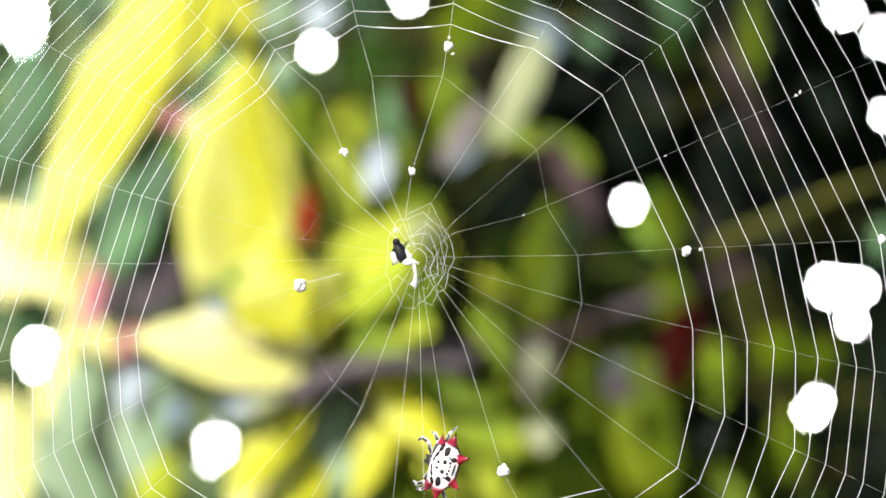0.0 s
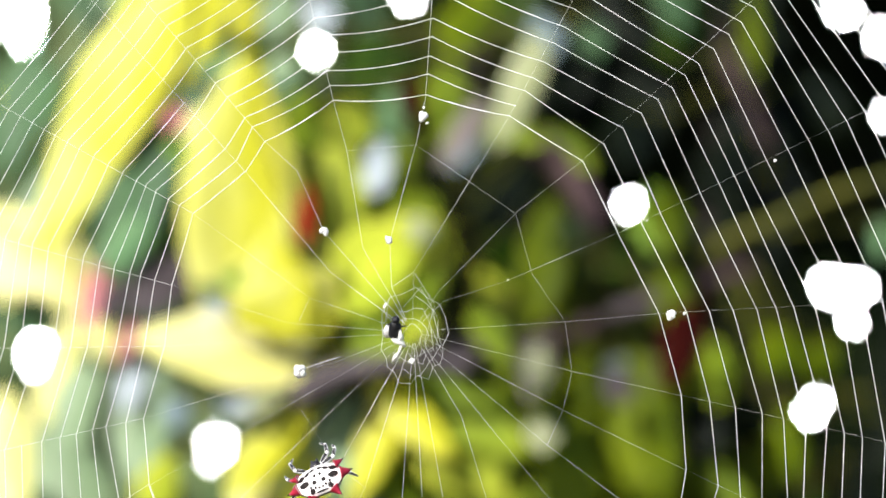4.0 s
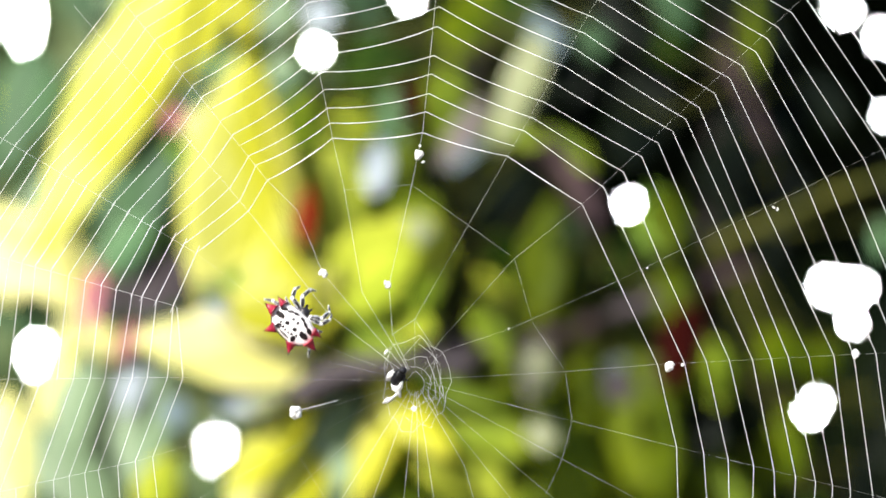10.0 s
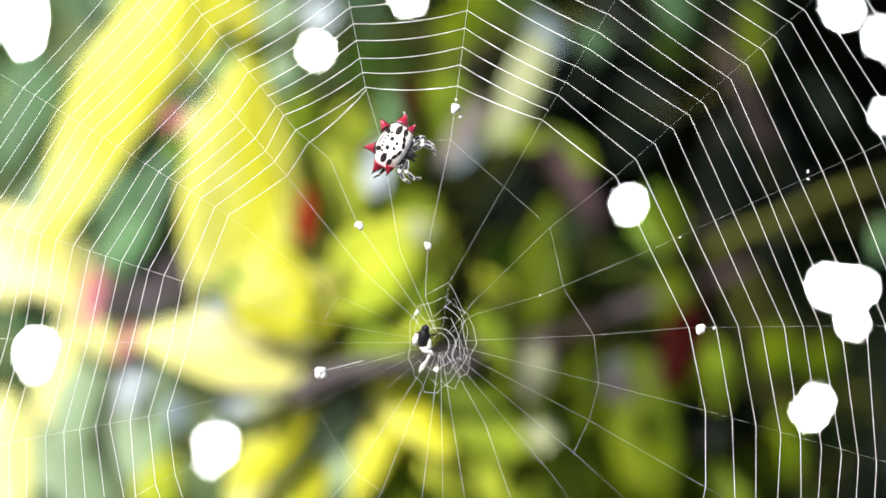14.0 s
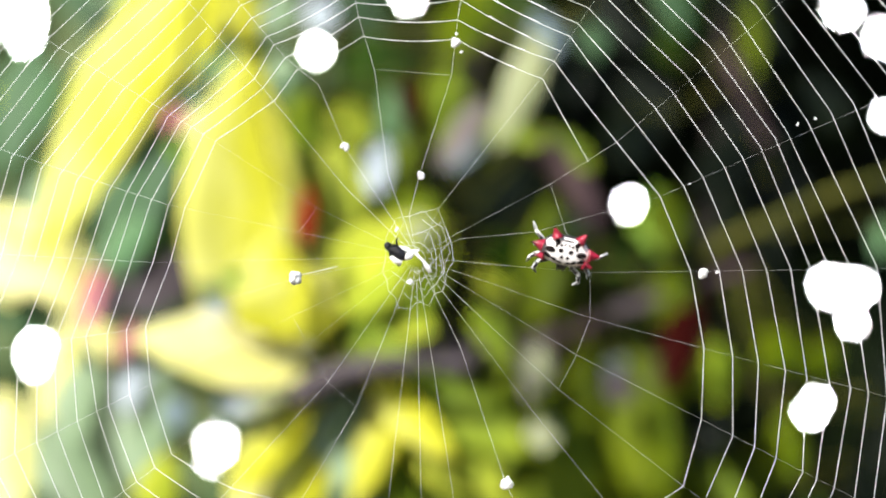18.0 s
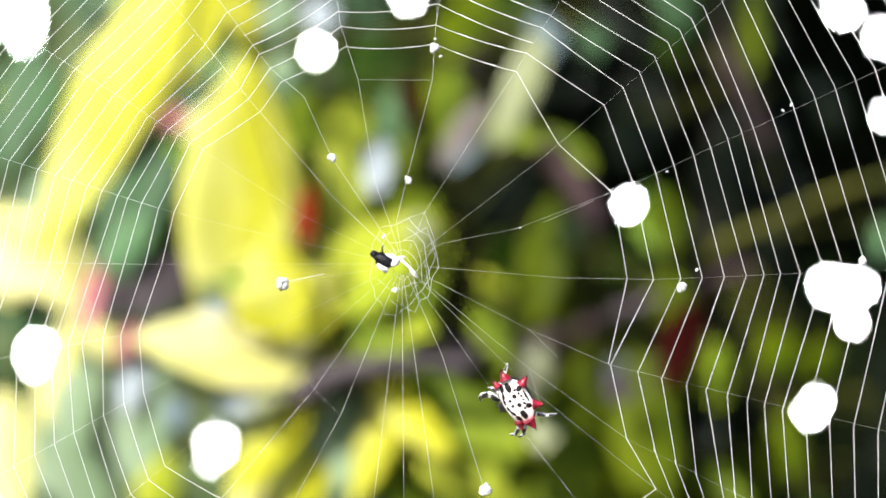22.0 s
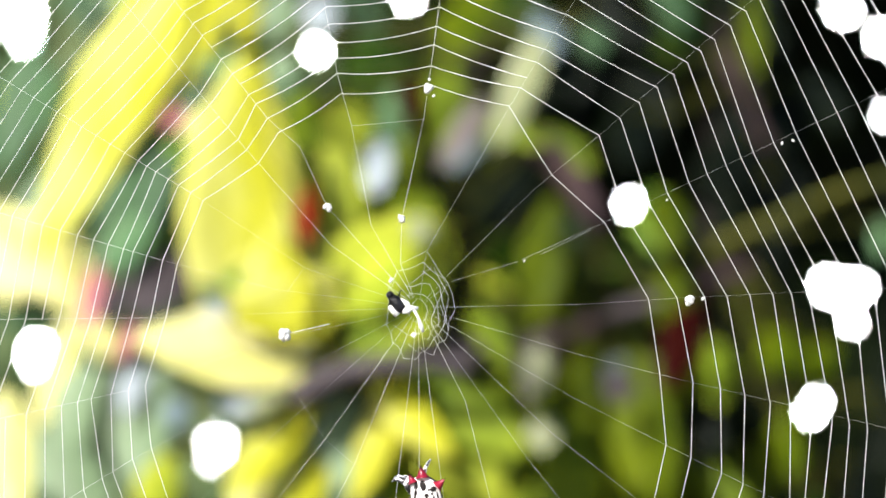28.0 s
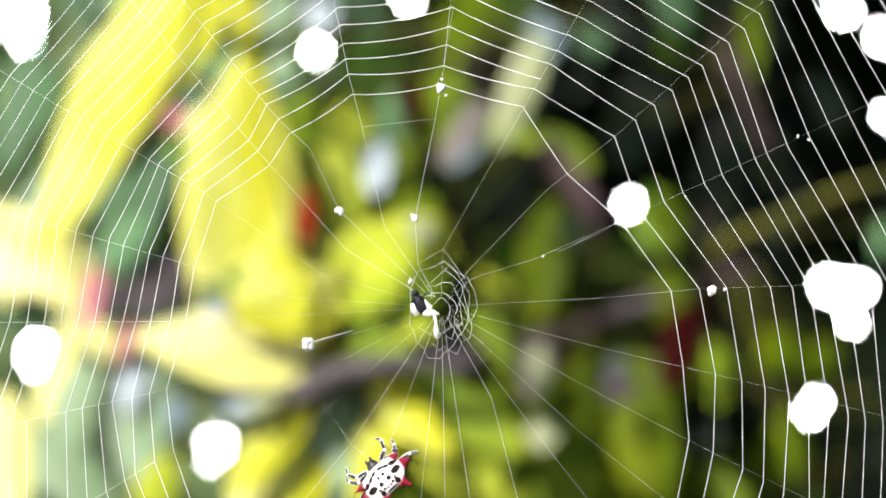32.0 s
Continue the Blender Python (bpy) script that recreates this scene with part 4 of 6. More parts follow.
add_spoke(358, -444, 0.69, -0.72, 50, 48, 44, 40)
add_spoke(205, -484, 0.33, -0.944, 44, 42)
add_spoke(75, -479, 0.187, -0.982, 44, 42)
add_spoke(12, -484, 0.024, -1, 44, 42)
add_spoke(-50, -479, -0.118, -0.993, 44, 42)
add_spoke(-215, -474, -0.5, -0.866, 42, 44)
add_spoke(-340, -447, -0.673, -0.74, 42, 44)
add_spoke(-442, -382, -0.76, -0.65, 40, 28, 38)
add_spoke(-490, -253, -0.862, -0.507, 41, 22, 38, 39, 40, 42, 43, 36)
add_spoke(-500, -136, -0.98, -0.2, 33, 37, 25, 29, 29, 33, 36, 30)
add_spoke(-458, -11, -1, 0, 38, 28, 25, 25, 27, 30, 30, 28)
add_spoke(-432, 93, -0.962, 0.272, 32, 27, 19, 30, 28, 30, 31, 33, 29, 24, 24)
add_spoke(-372, 216, -0.872, 0.49, 26, 21, 25, 19, 18, 27, 29, 29, 29, 25, 25, 23)
add_spoke(-270, 291, -0.669, 0.743, 23, 27, 24, 25, 26, 27, 28, 26)
add_spoke(-233, 343, -0.65, 0.76, 32, 20, 23, 22, 31, 26)
add_spoke(-108, 411, -0.2, 0.98, 26, 26, 32, 30, 30, 31)
add_spoke(58, 413, 0.117, 0.993, 37, 32, 34, 32, 50, 34)
add_spoke(203, 370, 0.53, 0.848, 21, 32, 27, 34, 38, 34, 36, 32)
add_spoke(326, 288, 0.762, 0.648, 48, 44, 42, 38, 33, 32, 32, 38, 38, 32, 36, 32, 28)
add_spoke(385, 157, 0.91, 0.414, 46, 38, 43, 37, 38, 31, 24, 41, 44, 42, 40)
# bends of single spokes between the hub and the spiral
BENDS = {0: [(282, 4)], 1: [(290, -81)], 2: [(270, -149)], 3: [(240, -211)], 4: [(200, -256)], 5: [(80, -154), (150, -379)], 9: [(-100, -266)], 10: [(-148, -226)],
         13: [(-135, -34), (-209, -50)], 15: [(-225, 36)], 16: [(-175, 76)], 17: [(-130, 116)], 18: [(-132, 186), (-175, 293)], 19: [(-62, 146), (-82, 321)],
         20: [(-22, 76), (-11, 153), (43, 321)], 21: [(23, 96)], 22: [(60, 60), (210, 191)], 23: [(65, 44), (185, 74)]}
TURNS = 17
NS = len(SPOKES)
rweb = random.Random(11)

WEB_ROWS = [
    (0, pose(-0.0044, -0.0000, 1.1985, 0, 0.0, 0)), (0.5, pose(-0.0050, -0.0003, 1.1986, 0, 0.0, 0)), (1, pose(-0.0055, -0.0004, 1.1984, 0, -0.3, 0)),
    (1.5, pose(-0.0057, -0.0023, 1.1978, 0, -2.2, 0)), (2, pose(-0.0057, -0.0020, 1.1958, 0, -2.5, 0)), (2.5, pose(-0.0063, -0.0016, 1.1943, 0, -2.7, 0)),
    (3, pose(-0.0058, -0.0002, 1.1894, 0, -2.4, 0)), (3.5, pose(-0.0065, 0.0017, 1.1873, 0, -2.4, 0)), (5.5, pose(-0.0046, 0.0006, 1.1805, 0, -3.3, 0)),
    (6, pose(-0.0039, 0.0004, 1.1805, 0, -3.2, 0)), (6.5, pose(-0.0052, 0.0002, 1.1794, 0, -2.9, 0)), (7, pose(-0.0089, 0.0000, 1.1798, 0, -2.4, 0)),
    (7.5, pose(-0.0096, 0.0008, 1.1745, 0, -1.9, 0)), (8, pose(-0.0079, 0.0006, 1.1738, 0, -1.9, 0)), (8.5, pose(-0.0080, 0.0007, 1.1752, 0, -2.0, 0)),
    (9, pose(-0.0059, 0.0018, 1.1738, 0, -2.0, 0)), (9.5, pose(-0.0089, -0.0000, 1.1776, 0, -1.8, 0)), (10, pose(-0.0069, 0.0000, 1.1774, 0, -1.8, 0)),
    (10.5, pose(-0.0053, 0.0016, 1.1794, 0, -2.9, 0)), (11, pose(-0.0047, 0.0018, 1.1773, 0, -3.1, 0)), (11.5, pose(-0.0042, 0.0017, 1.1764, 0, -4.2, 0)),
    (12, pose(-0.0067, 0.0006, 1.1802, 0, -2.5, 0)), (12.5, pose(-0.0045, 0.0011, 1.1759, 0, -3.6, 0)), (13, pose(-0.0017, 0.0020, 1.1774, 0, -3.8, 0)),
    (13.5, pose(-0.0005, 0.0014, 1.1794, 0, -2.5, 0)), (14, pose(-0.0015, 0.0005, 1.1845, 0, -0.8, 0)), (14.5, pose(-0.0019, 0.0001, 1.1841, 0, -0.1, 0)),
    (16.5, pose(-0.0036, -0.0027, 1.1943, 0, 2.9, 0)), (17, pose(-0.0029, -0.0023, 1.1939, 0, 2.4, 0)), (17.5, pose(-0.0029, -0.0048, 1.1972, 0, 2.0, 0)),
    (18, pose(-0.0037, -0.0069, 1.1980, 0, 2.3, 0)), (18.5, pose(-0.0045, -0.0067, 1.1989, 0, 2.0, 0)), (19, pose(-0.0033, -0.0062, 1.1988, 0, 2.8, 0)),
    (19.5, pose(-0.0032, -0.0027, 1.1985, 0, 1.5, 0)), (20, pose(-0.0046, -0.0030, 1.1979, 0, 1.8, 0)), (20.5, pose(-0.0043, -0.0031, 1.1975, 0, 2.0, 0)),
    (21, pose(-0.0054, -0.0006, 1.1982, 0, 1.1, 0)), (21.5, pose(-0.0064, -0.0006, 1.1978, 0, 1.4, 0)), (22, pose(-0.0070, -0.0003, 1.1976, 0, 1.4, 0)),
    (22.5, pose(-0.0064, -0.0003, 1.1968, 0, 1.3, 0)), (23, pose(-0.0043, -0.0049, 1.1958, 0, 1.2, 0)), (23.5, pose(-0.0047, -0.0038, 1.1966, 0, 0.6, 0)),
    (24, pose(-0.0047, -0.0040, 1.1961, 0, 0.3, 0)), (24.5, pose(-0.0048, -0.0041, 1.1954, 0, 0.3, 0)), (25, pose(-0.0052, -0.0041, 1.1949, 0, 0.0, 0)),
    (25.5, pose(-0.0050, -0.0042, 1.1928, 0, 0.0, 0)), (27.5, pose(-0.0051, -0.0031, 1.1884, 0, -1.3, 0)), (28, pose(-0.0061, -0.0010, 1.1896, 0, -0.8, 0)),
    (28.5, pose(-0.0057, -0.0037, 1.1898, 0, -1.6, 0)), (29, pose(-0.0062, -0.0042, 1.1904, 0, -1.9, 0)), (29.5, pose(-0.0060, -0.0046, 1.1903, 0, -2.5, 0)),
    (30, pose(-0.0053, -0.0043, 1.1903, 0, -2.6, 0)), (30.5, pose(-0.0044, -0.0039, 1.1888, 0, -2.8, 0)), (31, pose(-0.0028, -0.0036, 1.1875, 0, -3.0, 0)),
    (31.5, pose(-0.0022, -0.0041, 1.1912, 0, -4.0, 0)), (32, pose(-0.0026, -0.0018, 1.1894, 0, -2.7, 0)),
]

SPIDER_ROWS = [
    (0, pose(0.0001, -0.0035, 1.1621, 0, -162, 0) @ pose(0, 0, 0, 0, 0, 24)), (0.5, pose(-0.0012, -0.0038, 1.1610, 0, -148, 0) @ pose(0, 0, 0, 0, 0, 25)), (1, pose(-0.0042, -0.0039, 1.1617, 0, -130, 0) @ pose(0, 0, 0, 0, 0, 26)),
    (1.5, pose(-0.0134, -0.0058, 1.1641, 0, -160, 0) @ pose(0, 0, 0, 0, 0, 27)), (2, pose(-0.0145, -0.0055, 1.1613, 0, -104, 0) @ pose(0, 0, 0, 0, 0, 34)), (2.5, pose(-0.0184, -0.0051, 1.1623, 0, -133, 0) @ pose(0, 0, 0, 0, 0, 27)),
    (3, pose(-0.0186, -0.0037, 1.1572, 0, -105, 0) @ pose(0, 0, 0, 0, 0, 27)), (3.5, pose(-0.0200, -0.0018, 1.1585, 0, -110, 0) @ pose(0, 0, 0, 0, 0, 26)), (5.5, pose(-0.0243, -0.0029, 1.1625, 0, -115, 0) @ pose(0, 0, 0, 0, 0, 26)),
    (6, pose(-0.0238, -0.0031, 1.1653, 0, -90, 0) @ pose(0, 0, 0, 0, 0, 26)), (6.5, pose(-0.0259, -0.0033, 1.1657, 0, -95, 0) @ pose(0, 0, 0, 0, 0, 23)), (7, pose(-0.0281, -0.0035, 1.1730, 0, -74, 0) @ pose(0, 0, 0, 0, 0, 20)),
    (7.5, pose(-0.0297, -0.0027, 1.1680, 0, -75, 0) @ pose(0, 0, 0, 0, 0, 21)), (8, pose(-0.0281, -0.0029, 1.1711, 0, -65, 0) @ pose(0, 0, 0, 0, 0, 22)), (8.5, pose(-0.0295, -0.0028, 1.1736, 0, -58, 0) @ pose(0, 0, 0, 0, 0, 20)),
    (9, pose(-0.0248, -0.0017, 1.1747, 0, -52, 0) @ pose(0, 0, 0, 0, 0, 18)), (9.5, pose(-0.0296, -0.0035, 1.1800, 0, -50, 0) @ pose(0, 0, 0, 0, 0, 15)), (10, pose(-0.0262, -0.0035, 1.1868, 0, -47, 0) @ pose(0, 0, 0, 0, 0, 12)),
    (10.5, pose(-0.0338, -0.0019, 1.1948, 0, -38, 0) @ pose(0, 0, 0, 0, 0, 8)), (11, pose(-0.0347, -0.0017, 1.1943, 0, -28, 0) @ pose(0, 0, 0, 0, 0, 5)), (11.5, pose(-0.0303, -0.0018, 1.1980, 0, -12, 0) @ pose(0, 0, 0, 0, 0, 0)),
    (12, pose(-0.0307, -0.0029, 1.2049, 0, 5, 0) @ pose(0, 0, 0, 0, 0, -4)), (12.5, pose(-0.0232, -0.0024, 1.2015, 0, -0, 0) @ pose(0, 0, 0, 0, 0, -4)), (13, pose(-0.0217, -0.0015, 1.2052, 0, 6, 0) @ pose(0, 0, 0, 0, 0, -4)),
    (13.5, pose(-0.0114, -0.0021, 1.2093, 0, 12, 0) @ pose(0, 0, 0, 0, 0, -5)), (14, pose(-0.0086, -0.0030, 1.2181, 0, 30, 0) @ pose(0, 0, 0, 0, 0, -5)), (14.5, pose(-0.0031, -0.0034, 1.2135, 0, 26, 0) @ pose(0, 0, 0, 0, 0, 0)),
    (16.5, pose(0.0121, -0.0062, 1.2130, 0, 28, 0) @ pose(0, 0, 0, 0, 0, 12)), (16.75, pose(0.0138, -0.0060, 1.2099, 0, 58, 0) @ pose(0, 0, 0, 0, 0, 16)), (17, pose(0.0163, -0.0058, 1.2051, 0, 82, 0) @ pose(0, 0, 0, 0, 0, 20)),
    (17.5, pose(0.0179, -0.0083, 1.2046, 0, 57, 0) @ pose(0, 0, 0, 0, 0, 23)), (18, pose(0.0209, -0.0104, 1.1996, 0, 103, 0) @ pose(0, 0, 0, 0, 0, 26)), (18.5, pose(0.0173, -0.0102, 1.1970, 0, 115, 0) @ pose(0, 0, 0, 0, 0, 26)),
    (19, pose(0.0203, -0.0097, 1.1956, 0, 64, 0) @ pose(0, 0, 0, 0, 0, 26)), (19.5, pose(0.0228, -0.0062, 1.1955, 0, 117, 0) @ pose(0, 0, 0, 0, 0, 24)), (20, pose(0.0173, -0.0065, 1.1898, 0, 80, 0) @ pose(0, 0, 0, 0, 0, 22)),
    (20.5, pose(0.0197, -0.0066, 1.1828, 0, 110, 0) @ pose(0, 0, 0, 0, 0, 24)), (21, pose(0.0173, -0.0041, 1.1808, 0, 116, 0) @ pose(0, 0, 0, 0, 0, 26)), (21.5, pose(0.0140, -0.0041, 1.1746, 0, 112, 0) @ pose(0, 0, 0, 0, 0, 24)),
    (22, pose(0.0128, -0.0038, 1.1736, 0, 149, 0) @ pose(0, 0, 0, 0, 0, 22)), (22.5, pose(0.0112, -0.0038, 1.1720, 0, 128, 0) @ pose(0, 0, 0, 0, 0, 24)), (23, pose(0.0131, -0.0084, 1.1692, 0, 135, 0) @ pose(0, 0, 0, 0, 0, 26)),
    (23.5, pose(0.0108, -0.0073, 1.1702, 0, 132, 0) @ pose(0, 0, 0, 0, 0, 26)), (24, pose(0.0092, -0.0075, 1.1670, 0, 127, 0) @ pose(0, 0, 0, 0, 0, 26)), (24.5, pose(0.0117, -0.0076, 1.1650, 0, 150, 0) @ pose(0, 0, 0, 0, 0, 24)),
    (25, pose(0.0076, -0.0076, 1.1653, 0, 168, 0) @ pose(0, 0, 0, 0, 0, 22)), (25.5, pose(0.0058, -0.0077, 1.1593, 0, 145, 0) @ pose(0, 0, 0, 0, 0, 20)), (26.5, pose(0.0030, -0.0071, 1.1562, 0, 170, 0) @ pose(0, 0, 0, 0, 0, 16)),
    (27.5, pose(-0.0002, -0.0066, 1.1546, 0, 172, 0) @ pose(0, 0, 0, 0, 0, 14)), (28, pose(-0.0029, -0.0045, 1.1563, 0, 165, 0) @ pose(0, 0, 0, 0, 0, 12)), (28.5, pose(-0.0035, -0.0072, 1.1547, 0, 200, 0) @ pose(0, 0, 0, 0, 0, 12)),
    (29, pose(-0.0076, -0.0077, 1.1559, 0, 190, 0) @ pose(0, 0, 0, 0, 0, 13)), (29.5, pose(-0.0096, -0.0081, 1.1571, 0, 190, 0) @ pose(0, 0, 0, 0, 0, 14)), (30, pose(-0.0091, -0.0078, 1.1573, 0, 230, 0) @ pose(0, 0, 0, 0, 0, 14)),
    (30.5, pose(-0.0111, -0.0074, 1.1577, 0, 190, 0) @ pose(0, 0, 0, 0, 0, 12)), (31, pose(-0.0101, -0.0071, 1.1568, 0, 195, 0) @ pose(0, 0, 0, 0, 0, 11)), (31.5, pose(-0.0096, -0.0076, 1.1592, 0, 240, 0) @ pose(0, 0, 0, 0, 0, 10)),
    (32, pose(-0.0103, -0.0053, 1.1602, 0, 225, 0) @ pose(0, 0, 0, 0, 0, 8)),
]

HUB_ROWS = [
    (0, pose(-0.0000, 0, 0.0000)), (0.5, pose(-0.0000, 0, -0.0000)), (1, pose(0.0002, 0, 0.0001)), (1.5, pose(-0.0001, 0, -0.0003)),
    (2, pose(0.0001, 0, -0.0004)), (2.5, pose(0.0003, 0, -0.0005)), (3, pose(0.0004, 0, -0.0007)), (3.5, pose(0.0006, 0, -0.0006)),
    (5.5, pose(0.0019, 0, 0.0003)), (6, pose(0.0019, 0, 0.0003)), (6.5, pose(0.0020, 0, 0.0002)), (7, pose(0.0020, 0, -0.0004)),
    (7.5, pose(0.0023, 0, -0.0005)), (8, pose(0.0022, 0, -0.0006)), (8.5, pose(0.0023, 0, -0.0003)), (9, pose(0.0025, 0, -0.0006)),
    (9.5, pose(0.0022, 0, -0.0004)), (10, pose(0.0020, 0, -0.0008)), (10.5, pose(0.0014, 0, -0.0011)), (11, pose(0.0014, 0, -0.0012)),
    (11.5, pose(0.0010, 0, -0.0016)), (12, pose(0.0012, 0, -0.0012)), (12.5, pose(0.0013, 0, -0.0016)), (13, pose(0.0014, 0, -0.0017)),
    (13.5, pose(0.0011, 0, -0.0017)), (14, pose(0.0010, 0, -0.0010)), (14.5, pose(0.0008, 0, -0.0009)), (16.5, pose(-0.0008, 0, -0.0002)),
    (17, pose(-0.0010, 0, 0.0000)), (17.5, pose(-0.0011, 0, 0.0005)), (18, pose(-0.0009, 0, 0.0006)), (18.5, pose(-0.0008, 0, 0.0008)),
    (19, pose(-0.0006, 0, 0.0008)), (19.5, pose(0.0000, 0, 0.0004)), (20, pose(-0.0001, 0, 0.0004)), (20.5, pose(0.0000, 0, 0.0002)),
    (21, pose(-0.0001, 0, -0.0003)), (21.5, pose(-0.0000, 0, -0.0004)), (22, pose(-0.0002, 0, -0.0003)), (22.5, pose(-0.0000, 0, -0.0003)),
    (23, pose(-0.0005, 0, -0.0000)), (23.5, pose(-0.0006, 0, -0.0001)), (24, pose(-0.0004, 0, -0.0003)), (24.5, pose(-0.0003, 0, -0.0003)),
    (25, pose(-0.0004, 0, -0.0003)), (25.5, pose(-0.0004, 0, -0.0005)), (27.5, pose(0.0017, 0, -0.0001)), (28, pose(0.0018, 0, -0.0000)),
    (28.5, pose(0.0015, 0, -0.0001)), (29, pose(0.0016, 0, 0.0001)), (29.5, pose(0.0015, 0, 0.0002)), (30, pose(0.0014, 0, 0.0002)),
    (30.5, pose(0.0016, 0, 0.0003)), (31, pose(0.0016, 0, 0.0002)), (31.5, pose(0.0019, 0, 0.0003)), (32, pose(0.0023, 0, 0.0003)),
]

TOP_ROWS = [
    (0, pose(0.0055, 0, 0.0373)), (0.5, pose(0.0055, 0, 0.0374)), (1, pose(0.0053, 0, 0.0375)), (1.5, pose(0.0053, 0, 0.0373)),
    (2, pose(0.0050, 0, 0.0372)), (2.5, pose(0.0046, 0, 0.0374)), (3, pose(0.0048, 0, 0.0379)), (3.5, pose(0.0046, 0, 0.0378)),
    (5.5, pose(0.0050, 0, 0.0387)), (6, pose(0.0050, 0, 0.0385)), (6.5, pose(0.0050, 0, 0.0386)), (7, pose(0.0044, 0, 0.0385)),
    (7.5, pose(0.0045, 0, 0.0390)), (8, pose(0.0046, 0, 0.0389)), (8.5, pose(0.0046, 0, 0.0386)), (9, pose(0.0048, 0, 0.0388)),
    (9.5, pose(0.0045, 0, 0.0385)), (10, pose(0.0040, 0, 0.0391)), (10.5, pose(0.0024, 0, 0.0399)), (11, pose(0.0025, 0, 0.0399)),
    (11.5, pose(0.0037, 0, 0.0402)), (12, pose(0.0020, 0, 0.0408)), (12.5, pose(0.0034, 0, 0.0405)), (13, pose(0.0030, 0, 0.0402)),
    (13.5, pose(0.0042, 0, 0.0402)), (14, pose(0.0044, 0, 0.0403)), (14.5, pose(0.0050, 0, 0.0395)), (16.5, pose(0.0081, 0, 0.0345)),
    (17, pose(0.0066, 0, 0.0378)), (17.5, pose(0.0060, 0, 0.0377)), (18, pose(0.0045, 0, 0.0378)), (18.5, pose(0.0037, 0, 0.0379)),
    (19, pose(0.0032, 0, 0.0380)), (19.5, pose(0.0045, 0, 0.0377)), (20, pose(0.0043, 0, 0.0378)), (20.5, pose(0.0040, 0, 0.0380)),
    (21, pose(0.0047, 0, 0.0378)), (21.5, pose(0.0047, 0, 0.0379)), (22, pose(0.0047, 0, 0.0380)), (22.5, pose(0.0046, 0, 0.0379)),
    (23, pose(0.0041, 0, 0.0377)), (23.5, pose(0.0044, 0, 0.0377)), (24, pose(0.0045, 0, 0.0379)), (24.5, pose(0.0044, 0, 0.0380)),
    (25, pose(0.0046, 0, 0.0380)), (25.5, pose(0.0045, 0, 0.0381)), (27.5, pose(0.0042, 0, 0.0381)), (28, pose(0.0042, 0, 0.0386)),
    (28.5, pose(0.0042, 0, 0.0382)), (29, pose(0.0043, 0, 0.0382)), (29.5, pose(0.0045, 0, 0.0382)), (30, pose(0.0046, 0, 0.0380)),
    (30.5, pose(0.0046, 0, 0.0382)), (31, pose(0.0045, 0, 0.0383)), (31.5, pose(0.0046, 0, 0.0380)), (32, pose(0.0042, 0, 0.0387)),
]

MID_ROWS = [
    (0, pose(-0.0011, 0, 0.0153)), (0.5, pose(-0.0011, 0, 0.0152)), (1, pose(-0.0014, 0, 0.0153)), (1.5, pose(-0.0020, 0, 0.0154)),
    (2, pose(-0.0020, 0, 0.0156)), (2.5, pose(-0.0022, 0, 0.0159)), (3, pose(-0.0023, 0, 0.0159)), (3.5, pose(-0.0024, 0, 0.0162)),
    (5.5, pose(-0.0029, 0, 0.0164)), (6, pose(-0.0029, 0, 0.0163)), (6.5, pose(-0.0030, 0, 0.0163)), (7, pose(-0.0031, 0, 0.0160)),
    (7.5, pose(-0.0030, 0, 0.0161)), (8, pose(-0.0030, 0, 0.0161)), (8.5, pose(-0.0033, 0, 0.0160)), (9, pose(-0.0028, 0, 0.0161)),
    (9.5, pose(-0.0033, 0, 0.0161)), (10, pose(-0.0024, 0, 0.0164)), (10.5, pose(-0.0008, 0, 0.0164)), (11, pose(-0.0008, 0, 0.0163)),
    (11.5, pose(-0.0004, 0, 0.0163)), (12, pose(-0.0008, 0, 0.0165)), (12.5, pose(-0.0002, 0, 0.0163)), (13, pose(-0.0002, 0, 0.0160)),
    (13.5, pose(-0.0003, 0, 0.0159)), (14, pose(-0.0010, 0, 0.0161)), (14.5, pose(-0.0011, 0, 0.0161)), (16.5, pose(-0.0012, 0, 0.0167)),
    (17, pose(-0.0019, 0, 0.0145)), (17.5, pose(-0.0015, 0, 0.0147)), (18, pose(-0.0007, 0, 0.0147)), (18.5, pose(-0.0007, 0, 0.0150)),
    (19, pose(-0.0004, 0, 0.0148)), (19.5, pose(0.0001, 0, 0.0144)), (20, pose(0.0003, 0, 0.0145)), (20.5, pose(0.0004, 0, 0.0151)),
    (21, pose(0.0007, 0, 0.0149)), (21.5, pose(0.0008, 0, 0.0148)), (22, pose(0.0005, 0, 0.0146)), (22.5, pose(0.0004, 0, 0.0145)),
    (23, pose(-0.0004, 0, 0.0146)), (23.5, pose(-0.0004, 0, 0.0147)), (24, pose(-0.0005, 0, 0.0148)), (24.5, pose(-0.0007, 0, 0.0149)),
    (25, pose(-0.0007, 0, 0.0149)), (25.5, pose(-0.0007, 0, 0.0150)), (27.5, pose(-0.0012, 0, 0.0155)), (28, pose(-0.0010, 0, 0.0158)),
    (28.5, pose(-0.0012, 0, 0.0158)), (29, pose(-0.0013, 0, 0.0158)), (29.5, pose(-0.0013, 0, 0.0159)), (30, pose(-0.0013, 0, 0.0157)),
    (30.5, pose(-0.0013, 0, 0.0159)), (31, pose(-0.0015, 0, 0.0160)), (31.5, pose(-0.0018, 0, 0.0158)), (32, pose(-0.0017, 0, 0.0162)),
]

